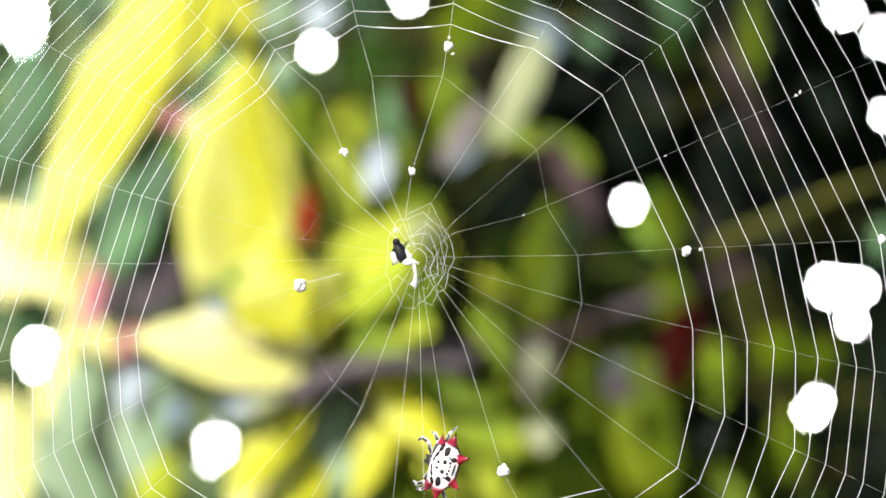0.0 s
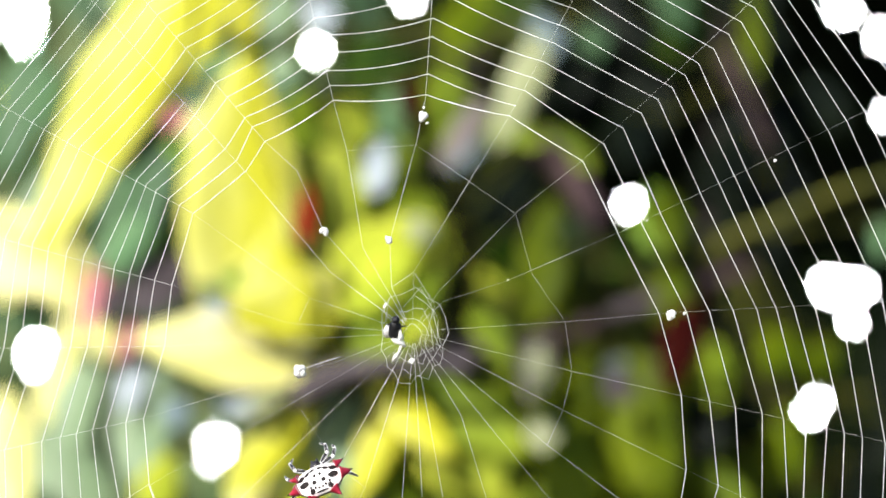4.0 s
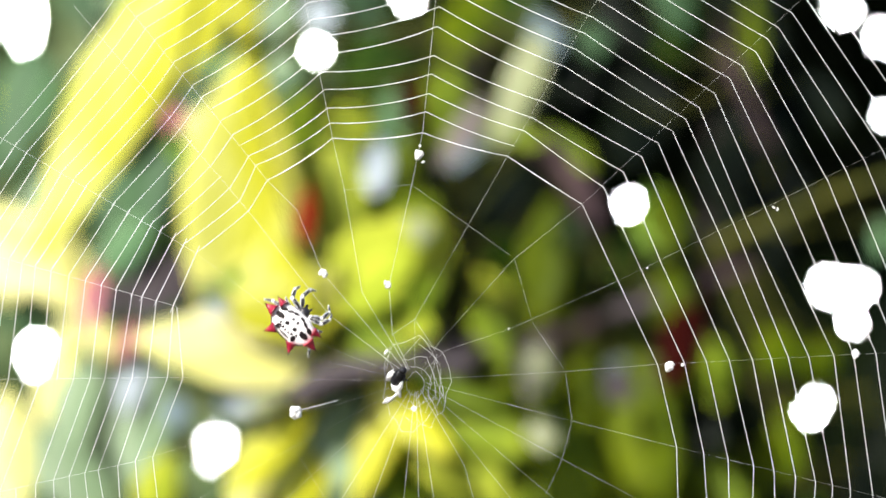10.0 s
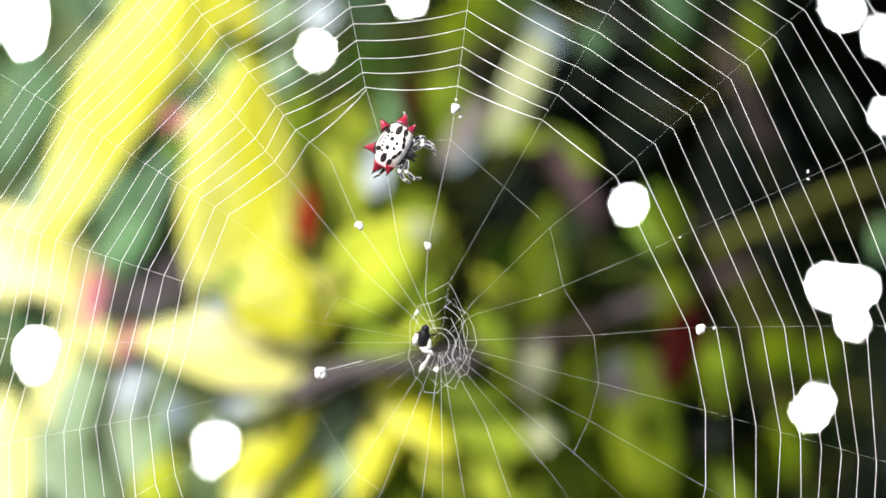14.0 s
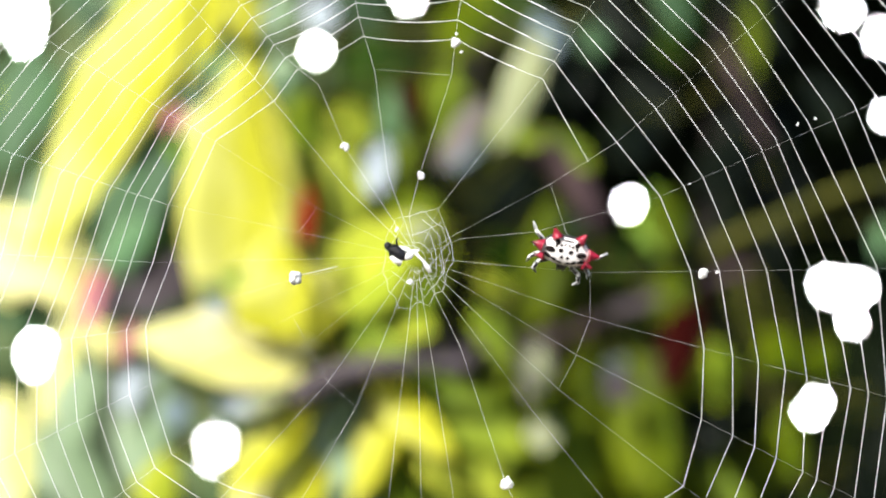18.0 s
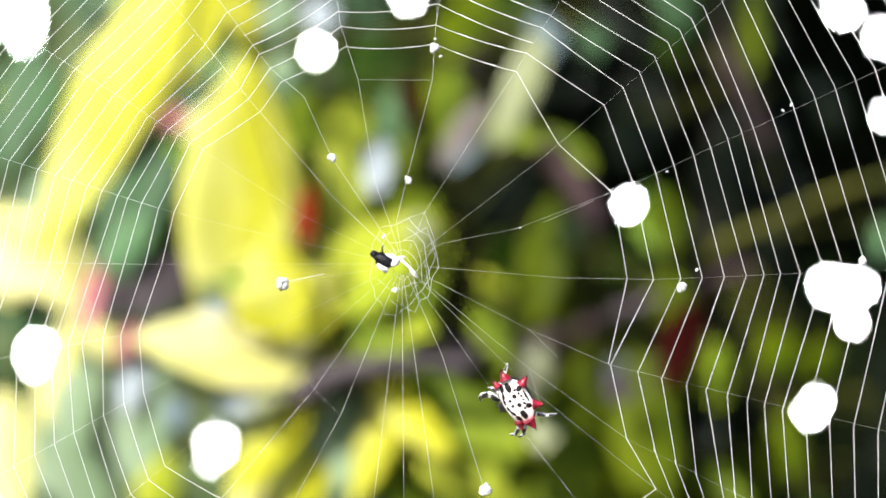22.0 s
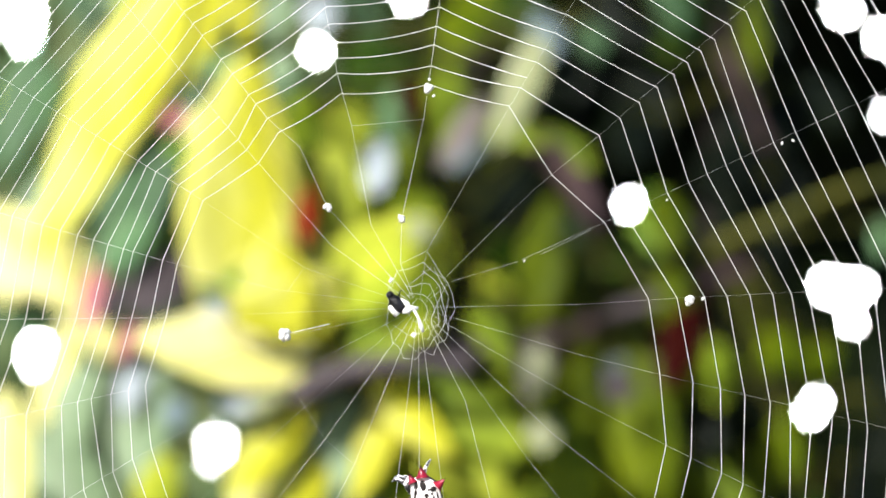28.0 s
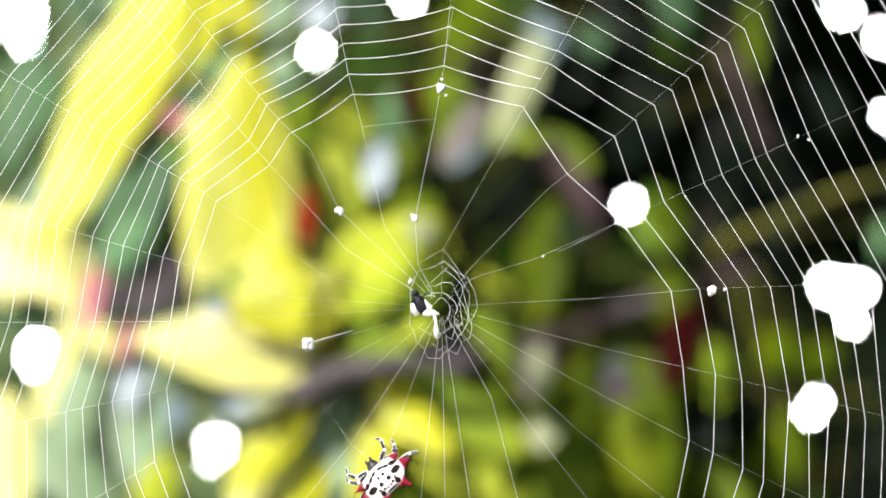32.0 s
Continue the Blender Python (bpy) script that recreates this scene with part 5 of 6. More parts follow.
LEFT_ROWS = [
    (0, pose(-0.0132, 0, 0.0186)), (0.5, pose(-0.0132, 0, 0.0186)), (1, pose(-0.0134, 0, 0.0184)), (1.5, pose(-0.0137, 0, 0.0181)),
    (2, pose(-0.0138, 0, 0.0181)), (2.5, pose(-0.0141, 0, 0.0182)), (3, pose(-0.0138, 0, 0.0181)), (3.5, pose(-0.0139, 0, 0.0182)),
    (5.5, pose(-0.0143, 0, 0.0184)), (6, pose(-0.0143, 0, 0.0183)), (6.5, pose(-0.0141, 0, 0.0185)), (7, pose(-0.0145, 0, 0.0185)),
    (7.5, pose(-0.0144, 0, 0.0185)), (8, pose(-0.0145, 0, 0.0185)), (8.5, pose(-0.0147, 0, 0.0184)), (9, pose(-0.0143, 0, 0.0185)),
    (9.5, pose(-0.0147, 0, 0.0185)), (10, pose(-0.0138, 0, 0.0187)), (10.5, pose(-0.0123, 0, 0.0190)), (11, pose(-0.0122, 0, 0.0190)),
    (11.5, pose(-0.0118, 0, 0.0191)), (12, pose(-0.0123, 0, 0.0190)), (12.5, pose(-0.0130, 0, 0.0195)), (13, pose(-0.0124, 0, 0.0202)),
    (13.5, pose(-0.0118, 0, 0.0206)), (14, pose(-0.0132, 0, 0.0198)), (14.5, pose(-0.0134, 0, 0.0199)), (16.5, pose(-0.0146, 0, 0.0194)),
    (17, pose(-0.0147, 0, 0.0191)), (17.5, pose(-0.0146, 0, 0.0192)), (18, pose(-0.0141, 0, 0.0191)), (18.5, pose(-0.0140, 0, 0.0188)),
    (19, pose(-0.0141, 0, 0.0190)), (19.5, pose(-0.0137, 0, 0.0187)), (20, pose(-0.0134, 0, 0.0188)), (20.5, pose(-0.0135, 0, 0.0186)),
    (21, pose(-0.0133, 0, 0.0184)), (21.5, pose(-0.0133, 0, 0.0184)), (22, pose(-0.0132, 0, 0.0182)), (22.5, pose(-0.0133, 0, 0.0185)),
    (23, pose(-0.0136, 0, 0.0182)), (23.5, pose(-0.0135, 0, 0.0183)), (24, pose(-0.0135, 0, 0.0182)), (24.5, pose(-0.0136, 0, 0.0181)),
    (25, pose(-0.0136, 0, 0.0182)), (25.5, pose(-0.0136, 0, 0.0182)), (27.5, pose(-0.0142, 0, 0.0182)), (28, pose(-0.0141, 0, 0.0179)),
    (28.5, pose(-0.0142, 0, 0.0179)), (29, pose(-0.0143, 0, 0.0180)), (29.5, pose(-0.0144, 0, 0.0179)), (30, pose(-0.0145, 0, 0.0179)),
    (30.5, pose(-0.0146, 0, 0.0180)), (31, pose(-0.0146, 0, 0.0180)), (31.5, pose(-0.0147, 0, 0.0180)), (32, pose(-0.0149, 0, 0.0180)),
]

LOW_ROWS = [
    (0, pose(-0.0209, 0, -0.0050)), (0.5, pose(-0.0205, 0, -0.0050)), (1, pose(-0.0204, 0, -0.0054)), (1.5, pose(-0.0211, 0, -0.0052)),
    (2, pose(-0.0210, 0, -0.0054)), (2.5, pose(-0.0206, 0, -0.0055)), (3, pose(-0.0200, 0, -0.0060)), (3.5, pose(-0.0194, 0, -0.0062)),
    (5.5, pose(-0.0195, 0, -0.0070)), (6, pose(-0.0200, 0, -0.0065)), (6.5, pose(-0.0200, 0, -0.0068)), (7, pose(-0.0194, 0, -0.0053)),
    (7.5, pose(-0.0191, 0, -0.0055)), (8, pose(-0.0192, 0, -0.0056)), (8.5, pose(-0.0192, 0, -0.0053)), (9, pose(-0.0191, 0, -0.0056)),
    (9.5, pose(-0.0192, 0, -0.0055)), (10, pose(-0.0194, 0, -0.0058)), (10.5, pose(-0.0202, 0, -0.0058)), (11, pose(-0.0202, 0, -0.0058)),
    (11.5, pose(-0.0207, 0, -0.0059)), (12, pose(-0.0203, 0, -0.0060)), (12.5, pose(-0.0203, 0, -0.0061)), (13, pose(-0.0203, 0, -0.0062)),
    (13.5, pose(-0.0205, 0, -0.0065)), (14, pose(-0.0203, 0, -0.0063)), (14.5, pose(-0.0204, 0, -0.0064)), (16.5, pose(-0.0220, 0, -0.0047)),
    (17, pose(-0.0216, 0, -0.0046)), (17.5, pose(-0.0219, 0, -0.0041)), (18, pose(-0.0217, 0, -0.0039)), (18.5, pose(-0.0215, 0, -0.0037)),
    (19, pose(-0.0214, 0, -0.0037)), (19.5, pose(-0.0213, 0, -0.0038)), (20, pose(-0.0212, 0, -0.0039)), (20.5, pose(-0.0210, 0, -0.0040)),
    (21, pose(-0.0215, 0, -0.0045)), (21.5, pose(-0.0215, 0, -0.0043)), (22, pose(-0.0213, 0, -0.0043)), (22.5, pose(-0.0213, 0, -0.0042)),
    (23, pose(-0.0214, 0, -0.0038)), (23.5, pose(-0.0214, 0, -0.0040)), (24, pose(-0.0215, 0, -0.0038)), (24.5, pose(-0.0214, 0, -0.0038)),
    (25, pose(-0.0214, 0, -0.0038)), (25.5, pose(-0.0213, 0, -0.0039)), (27.5, pose(-0.0219, 0, -0.0042)), (28, pose(-0.0219, 0, -0.0045)),
    (28.5, pose(-0.0219, 0, -0.0043)), (29, pose(-0.0220, 0, -0.0046)), (29.5, pose(-0.0221, 0, -0.0047)), (30, pose(-0.0221, 0, -0.0046)),
    (30.5, pose(-0.0217, 0, -0.0050)), (31, pose(-0.0214, 0, -0.0050)), (31.5, pose(-0.0217, 0, -0.0048)), (32, pose(-0.0214, 0, -0.0052)),
]

RIGHT_ROWS = [
    (0, pose(0.0477, 0, 0.0010)), (0.5, pose(0.0479, 0, 0.0011)), (1, pose(0.0478, 0, 0.0010)), (1.5, pose(0.0480, 0, 0.0009)),
    (2, pose(0.0479, 0, 0.0008)), (2.5, pose(0.0477, 0, 0.0009)), (3, pose(0.0473, 0, 0.0007)), (3.5, pose(0.0472, 0, 0.0006)),
    (5.5, pose(0.0474, 0, 0.0007)), (6, pose(0.0474, 0, 0.0009)), (6.5, pose(0.0473, 0, 0.0008)), (7, pose(0.0476, 0, 0.0004)),
    (7.5, pose(0.0472, 0, 0.0002)), (8, pose(0.0471, 0, 0.0004)), (8.5, pose(0.0475, 0, 0.0005)), (9, pose(0.0470, 0, 0.0002)),
    (9.5, pose(0.0474, 0, 0.0004)), (10, pose(0.0472, 0, 0.0002)), (10.5, pose(0.0466, 0, 0.0002)), (11, pose(0.0465, 0, 0.0002)),
    (11.5, pose(0.0462, 0, -0.0007)), (12, pose(0.0468, 0, 0.0001)), (12.5, pose(0.0462, 0, -0.0011)), (13, pose(0.0462, 0, -0.0008)),
    (13.5, pose(0.0464, 0, -0.0010)), (14, pose(0.0474, 0, 0.0005)), (14.5, pose(0.0476, 0, 0.0005)), (16.5, pose(0.0485, 0, 0.0012)),
    (17, pose(0.0486, 0, 0.0007)), (17.5, pose(0.0487, 0, 0.0009)), (18, pose(0.0489, 0, -0.0004)), (18.5, pose(0.0489, 0, -0.0007)),
    (19, pose(0.0479, 0, -0.0012)), (19.5, pose(0.0462, 0, -0.0062)), (20, pose(0.0445, 0, -0.0060)), (20.5, pose(0.0367, 0, -0.0076)),
    (21, pose(0.0392, 0, -0.0087)), (21.5, pose(0.0465, 0, -0.0047)), (22, pose(0.0495, 0, -0.0033)), (22.5, pose(0.0511, 0, -0.0015)),
    (23, pose(0.0501, 0, -0.0004)), (23.5, pose(0.0508, 0, 0.0005)), (24, pose(0.0507, 0, 0.0005)), (24.5, pose(0.0506, 0, 0.0003)),
    (25, pose(0.0506, 0, 0.0004)), (25.5, pose(0.0504, 0, 0.0003)), (27.5, pose(0.0488, 0, -0.0002)), (28, pose(0.0498, 0, 0.0005)),
    (28.5, pose(0.0491, 0, -0.0004)), (29, pose(0.0494, 0, -0.0006)), (29.5, pose(0.0496, 0, -0.0006)), (30, pose(0.0495, 0, -0.0004)),
    (30.5, pose(0.0490, 0, -0.0006)), (31, pose(0.0488, 0, -0.0008)), (31.5, pose(0.0494, 0, -0.0009)), (32, pose(0.0502, 0, 0.0008)),
]

BOTTOM_ROWS = [
    (0, pose(0.0150, 0, -0.0379)), (0.5, pose(0.0146, 0, -0.0382)), (1, pose(0.0142, 0, -0.0379)), (17, pose(0.0161, 0, -0.0363)),
    (17.5, pose(0.0165, 0, -0.0382)), (18, pose(0.0162, 0, -0.0381)), (18.5, pose(0.0161, 0, -0.0382)), (19, pose(0.0162, 0, -0.0379)),
    (19.5, pose(0.0157, 0, -0.0397)), (20, pose(0.0157, 0, -0.0399)), (20.5, pose(0.0154, 0, -0.0400)), (32, pose(0.0154, 0, -0.0400)),
]

FAR_ROWS = [
    (0, pose(0.0675, 0, 0.0291)), (5.5, pose(0.0665, 0, 0.0270)), (6, pose(0.0667, 0, 0.0272)), (6.5, pose(0.0666, 0, 0.0273)),
    (7, pose(0.0669, 0, 0.0275)), (7.5, pose(0.0665, 0, 0.0275)), (8, pose(0.0667, 0, 0.0276)), (8.5, pose(0.0667, 0, 0.0273)),
    (9, pose(0.0662, 0, 0.0274)), (9.5, pose(0.0670, 0, 0.0274)), (10, pose(0.0669, 0, 0.0274)), (10.5, pose(0.0668, 0, 0.0274)),
    (11, pose(0.0666, 0, 0.0275)), (11.5, pose(0.0658, 0, 0.0285)), (12, pose(0.0667, 0, 0.0275)), (12.5, pose(0.0658, 0, 0.0284)),
    (13, pose(0.0655, 0, 0.0282)), (13.5, pose(0.0654, 0, 0.0285)), (14, pose(0.0665, 0, 0.0282)), (14.5, pose(0.0665, 0, 0.0284)),
    (16.5, pose(0.0658, 0, 0.0291)), (17, pose(0.0661, 0, 0.0283)), (17.5, pose(0.0660, 0, 0.0278)), (18, pose(0.0639, 0, 0.0260)),
    (18.5, pose(0.0622, 0, 0.0249)), (19, pose(0.0590, 0, 0.0241)), (19.5, pose(0.0570, 0, 0.0210)), (20, pose(0.0609, 0, 0.0245)),
    (23, pose(0.0680, 0, 0.0296)), (28, pose(0.0662, 0, 0.0280)), (32, pose(0.0663, 0, 0.0272)),
]

# places of the rim in the web's space
UPPER_RIGHT_ROWS = [(0, pose(0.0325, 0, 0.0288)), (3, pose(0.0323, 0, 0.0287)), (7, pose(0.0328, 0, 0.0295)), (10, pose(0.0324, 0, 0.0295)), (13, pose(0.0318, 0, 0.0290)), (17, pose(0.0342, 0, 0.0247)), (20, pose(0.0363, 0, 0.0264)), (23, pose(0.0341, 0, 0.0299)), (25, pose(0.0344, 0, 0.0298)), (28, pose(0.0340, 0, 0.0300)), (31, pose(0.0341, 0, 0.0288)), (32, pose(0.0341, 0, 0.0288))]
CORNER_ROWS = [(0, pose(0.0559, 0, 0.0487)), (3, pose(0.0566, 0, 0.0475)), (7, pose(0.0571, 0, 0.0482)), (10, pose(0.0565, 0, 0.0484)), (13, pose(0.0564, 0, 0.0475)), (17, pose(0.0547, 0, 0.0469)), (20, pose(0.0550, 0, 0.0475)), (23, pose(0.0540, 0, 0.0499)), (25, pose(0.0553, 0, 0.0491)), (28, pose(0.0574, 0, 0.0490)), (31, pose(0.0578, 0, 0.0467)), (32, pose(0.0578, 0, 0.0467))]
RIM_RIGHT_ROWS = [(0, pose(0.0798, 0, -0.0199)), (3, pose(0.0795, 0, -0.0223)), (7, pose(0.0778, 0, -0.0233)), (10, pose(0.0773, 0, -0.0224)), (13, pose(0.0758, 0, -0.0250)), (17, pose(0.0803, 0, -0.0192)), (20, pose(0.0802, 0, -0.0232)), (23, pose(0.0766, 0, -0.0208)), (25, pose(0.0790, 0, -0.0212)), (28, pose(0.0796, 0, -0.0225)), (31, pose(0.0779, 0, -0.0241)), (32, pose(0.0779, 0, -0.0241))]
RIM_LEFT_ROWS = [(0, pose(-0.0590, 0, 0.0060)), (3, pose(-0.0565, 0, 0.0075)), (7, pose(-0.0543, 0, 0.0070)), (10, pose(-0.0563, 0, 0.0072)), (13, pose(-0.0607, 0, 0.0089)), (17, pose(-0.0602, 0, 0.0033)), (20, pose(-0.0588, 0, 0.0050)), (23, pose(-0.0587, 0, 0.0054)), (25, pose(-0.0581, 0, 0.0064)), (28, pose(-0.0575, 0, 0.0059)), (31, pose(-0.0575, 0, 0.0080)), (32, pose(-0.0575, 0, 0.0080))]
UPPER_LEFT_ROWS = [(0, pose(-0.0480, 0, 0.0280)), (3, pose(-0.0483, 0, 0.0303)), (7, pose(-0.0478, 0, 0.0307)), (10, pose(-0.0466, 0, 0.0308)), (13, pose(-0.0500, 0, 0.0327)), (17, pose(-0.0497, 0, 0.0256)), (20, pose(-0.0486, 0, 0.0256)), (23, pose(-0.0490, 0, 0.0265)), (25, pose(-0.0482, 0, 0.0277)), (28, pose(-0.0487, 0, 0.0277)), (31, pose(-0.0489, 0, 0.0302)), (32, pose(-0.0489, 0, 0.0302))]


web = thing("orb_web", (0, 0, 0), "white spider orb web with tight spiral turns, swaying before leaves", "spider web")
web.matrix_basis = WEB_ROWS[0][1]


def heading(v):
    return math.atan2(v.z, v.x)


def at_web(x, z, y=0.0):
    return Vector((x * U, y * U, z * U))


def crossing(s, turn):
    """Where turn number turn (0: innermost of the older turns, -1: the one being laid) crosses spoke s."""
    x, z, dx, dz = SPOKES[s]
    k = GAPPED[s][turn] if turn >= 0 else 0
    if turn < 0:
        k = turn * {0: 1.25, 1: 1.5, 2: 1.2, 3: 1.2, 17: 1.2, 18: 1.2, 19: 1.2, 20: 0.88, 21: 1.18, 22: 2.95, 23: 1.05}.get(s, 1.05)
    return at_web(x + dx * k, z + dz * k)


def thread(name, a, b, radius, material, sag=0.0, sides=4):
    """A straight piece of silk as a part with its origin at a, along its own x."""
    length = (b - a).length
    n = 4 if sag else 1
    ang = math.atan2(b.z - a.z, b.x - a.x)
    pull = -sag * length * math.cos(ang)
    pts = [(length * i / n, 0, pull * 4 * (i / n) * (1 - i / n)) for i in range(n + 1)]
    ob = part(name, tube(bmesh.new(), pts, radius, sides), material, web)
    ob.matrix_basis = pose(a.x, a.y, a.z, 0, -math.degrees(ang), 0)
    if name not in ("new_thread", "guide_thread"):
        threads.append((ob, a, b, "middle", None, None))
    return ob


def elastic_thread(name, a, b, radius, material, spokes, lap=0.84, sag=0.0):
    """Silk that stretches: two pieces that slide past one another, each held at its own end."""
    length, ang = (b - a).length, math.atan2(b.z - a.z, b.x - a.x)
    pull = -sag * length * math.cos(ang)
    n = 5 if sag else 1
    for end, lo, hi, r in (("start", 0.0, lap, 1.0), ("end", 1 - lap, 1.0, 0.94)):
        pts = [(length * u, 0, pull * 4 * u * (1 - u)) for u in (lo + (hi - lo) * i / n for i in range(n + 1))]
        ob = part(name, tube(bmesh.new(), pts, radius * r, 4), material, web)
        ob.matrix_basis = pose(a.x, a.y, a.z, 0, -math.degrees(ang), 0)
        threads.append((ob, a, b, end, *spokes))


threads, tufts, rings = [], [], []


R_CAPTURE, R_SPOKE, R_MID, R_FINE = 0.000051, 0.000025, 0.000014, 0.000010
DRAWN = (12, 13, 14, 21, 22, 23, 0, 1, 2, 3, 4)  # the spokes that the spider hauls in
def sag_between(s):
    """How far the silk between spoke s and the next hangs through, as a share of its length."""
    return 0.04 if 17 < s < 20 else 0.028 if s == 20 else 0.01 if s == 21 else 0.0 if s in DRAWN else 0.012


for s in range(NS):
    x, z, dx, dz = SPOKES[s]
    first = Vector((x, 0, z)).normalized() * 18
    if s in BENDS:
        first = Vector((BENDS[s][0][0], 0, BENDS[s][0][1])).normalized() * 18
    pts = [at_web(first.x, first.z)] + [at_web(*b) for b in BENDS.get(s, [])] + [crossing(s, 0), crossing(s, TURNS - 1) + at_web(dx, dz) * 2]
    for i, (a, b) in enumerate(zip(pts, pts[1:])):
        within = i < len(pts) - 2  # between the hub and the spiral
        radius = (R_FINE if within else R_SPOKE) if 10 < s < 17 else R_SPOKE if 4 < s < 21 else R_MID if within else R_FINE
        elastic_thread("spoke_thread", a, b, radius, DRYSILK, (s, s), 0.68 if s in DRAWN else 0.8)
for turn in range(TURNS):
    for s in range(NS):
        if (s, turn) in ((17, 3), (17, 6), (13, 7), (9, 5)):
            continue
        # one turn ends at the spoke before the last but one, so that the turns outside it move in by one
        a, b = crossing(s, turn + 1 if s == 21 and turn else turn), crossing((s + 1) % NS, turn)
        radius = R_CAPTURE if s < 9 or s > 20 else 0.000056
        elastic_thread("spiral_thread", a, b, radius, SILK, (s, (s + 1) % NS), 0.95 if s in (12, 13) else 0.84, sag_between(s))

# the hub: an irregular net, its rings knotted where they cross the spokes; the inner ones are torn open on one side
BEARING = sorted(math.atan2(z, x) for x, z, *_ in SPOKES)
for size, first, last in ((0.26, 0, 24), (0.44, 5, 21), (0.62, 8, 20), (0.82, 5, 18), (1.0, 0, 24)):
    pts = []
    for k in range(first, last + 1):
        a, j = BEARING[k % NS], size * rweb.uniform(0.86, 1.1)
        pts.append(at_web(62 * j * math.cos(a), -7 + 82 * j * math.sin(a), rweb.uniform(-2, 2)))
    if last - first == NS:
        pts[-1] = pts[0]
    rings.append(part("hub_ring", tube(bmesh.new(), pts, R_MID * 1.75, 4), SILK, web))
for a, b in [((-22, 76), (23, 96)), ((23, 96), (50, 40)), ((50, 40), (20, -20)), ((-45, 20), (-30, 60)), ((20, -20), (35, -60)), ((-10, 40), (30, 70)), ((35, 10), (50, -40)),
             ((-48, 44), (-30, 18)), ((-30, 18), (-8, 22)), ((-12, -50), (14, -36)), ((14, -36), (34, -28)), ((-40, -30), (-12, -50)), ((30, 70), (52, 18)), ((52, 18), (40, -34))]:
    thread("hub_thread", at_web(*a), at_web(*b), R_MID * 1.6, DRYSILK)
# remains of the temporary spiral
TEMPORARY = [(20, (43, 321), 22, (210, 191), 17.2), (22, (210, 191), 23, (230, 86), 18.4), (23, (230, 86), 0, (282, 4), 20.0), (0, (282, 4), 1, (290, -81), 21.3), (1, (290, -81), 2, (270, -149), 22.3),
             (2, (270, -149), 3, (240, -211), 23.2)]
for a, b in [((-175, 76), (-205, 31)), ((-210, -120), (-148, -226)), ((-148, -226), (-100, -266)), ((-82, 321), (43, 321))]:
    thread("bridge_thread", at_web(*a), at_web(*b), R_MID, DRYSILK)
guide_parts = [(thread("guide_thread", at_web(*a), at_web(*b), R_MID, DRYSILK), s, at_web(*a), at_web(*b), t) for s, a, s2, b, t in TEMPORARY]

# mooring threads from the rim back to the shrub's stems
for s, end in ((3, (0.14, 0.78, 1.02)), (11, (-0.095, 0.70, 1.0)), (17, (-0.123, 0.68, 1.45)), (22, (0.187, 0.763, 1.45))):
    a = crossing(s, TURNS - 1)
    bm = tube(bmesh.new(), [a, Vector(end) - WEB_ROWS[0][1].translation], R_SPOKE, 4)
    part("mooring_thread", bm, DRYSILK, web)

# tufts of silk and caught fluff; those that were followed have rows of their own in the web's space
# where the spider hauls on a spoke: how far it is drawn sideways and up, time by time
HAULS = {0: [(19, 0, 0), (19.5, -20, -45), (20, -57, -49), (20.5, -115, -75), (21, -90, -80), (21.5, -58, -35), (22, -32, -20), (22.5, -5, -5), (23, 0, 0)],
         1: [(20, 0, 0), (20.5, -10, -15), (21, -35, -30), (21.5, -160, -43), (22, -125, -30), (22.5, -30, -25), (23, -5, -18), (24, 12, 8), (25, 0, 0)],
         2: [(20.5, 0, 0), (21, -15, 0), (21.5, -52, -11), (22, -85, -33), (22.5, -108, -16), (23, -160, 22), (23.5, -110, 15), (24, -60, 5), (24.5, -50, -5), (25, -15, 0), (25.7, 0, 0)],
         3: [(22, 0, 0), (22.5, -10, 0), (23, -35, -5), (24, -125, 35), (24.5, -155, 40), (25, -30, 10), (26, 0, 0)],
         12: [(5, 0, 0), (6, 30, 15), (6.6, 25, 10), (7.2, 0, 0)],
         13: [(6.3, 0, 0), (7, 50, 22), (7.5, 70, 20), (8, 40, 10), (8.5, 30, 10), (9, 0, 0)],
         14: [(7.4, 0, 0), (8, 130, -44), (8.5, 150, -36), (9, 100, -6), (9.5, 45, 8), (10, 20, 18), (11, 8, 14), (12, 0, 0)],
         15: [(8, 0, 0), (8.5, 10, 28), (9, 13, 45), (10, 10, 36), (11, 8, 24), (12, 0, 0)],
         21: [(14.5, 0, 0), (16.5, -15, -70), (17, -10, -112), (17.5, 0, -45), (18, 5, 0), (18.4, 0, 0)],
         22: [(17.4, 0, 0), (18, -20, -36), (18.5, -80, -38), (19, -33, -27), (19.5, 36, 20), (20, 0, 0)],
         23: [(18, 0, 0), (18.5, -15, -10), (19, -38, -22), (19.5, -95, -60), (20, -63, -35), (20.5, -50, -30), (21, -35, -20), (22, -10, 0), (24, -5, 0), (25, -15, -3), (28, -23, 0), (31, -28, -5)]}
RIM = [UPPER_RIGHT_ROWS, CORNER_ROWS, RIM_RIGHT_ROWS, RIM_LEFT_ROWS, UPPER_LEFT_ROWS]
TRACKED = [HUB_ROWS, TOP_ROWS, MID_ROWS, LEFT_ROWS, LOW_ROWS, RIGHT_ROWS, BOTTOM_ROWS, FAR_ROWS]
KNOTS = [HUB_ROWS, TOP_ROWS, MID_ROWS, LEFT_ROWS, LOW_ROWS, [r for r in RIGHT_ROWS if not 18.7 < r[0] < 22.8], BOTTOM_ROWS, *RIM]
knot_parts = {}


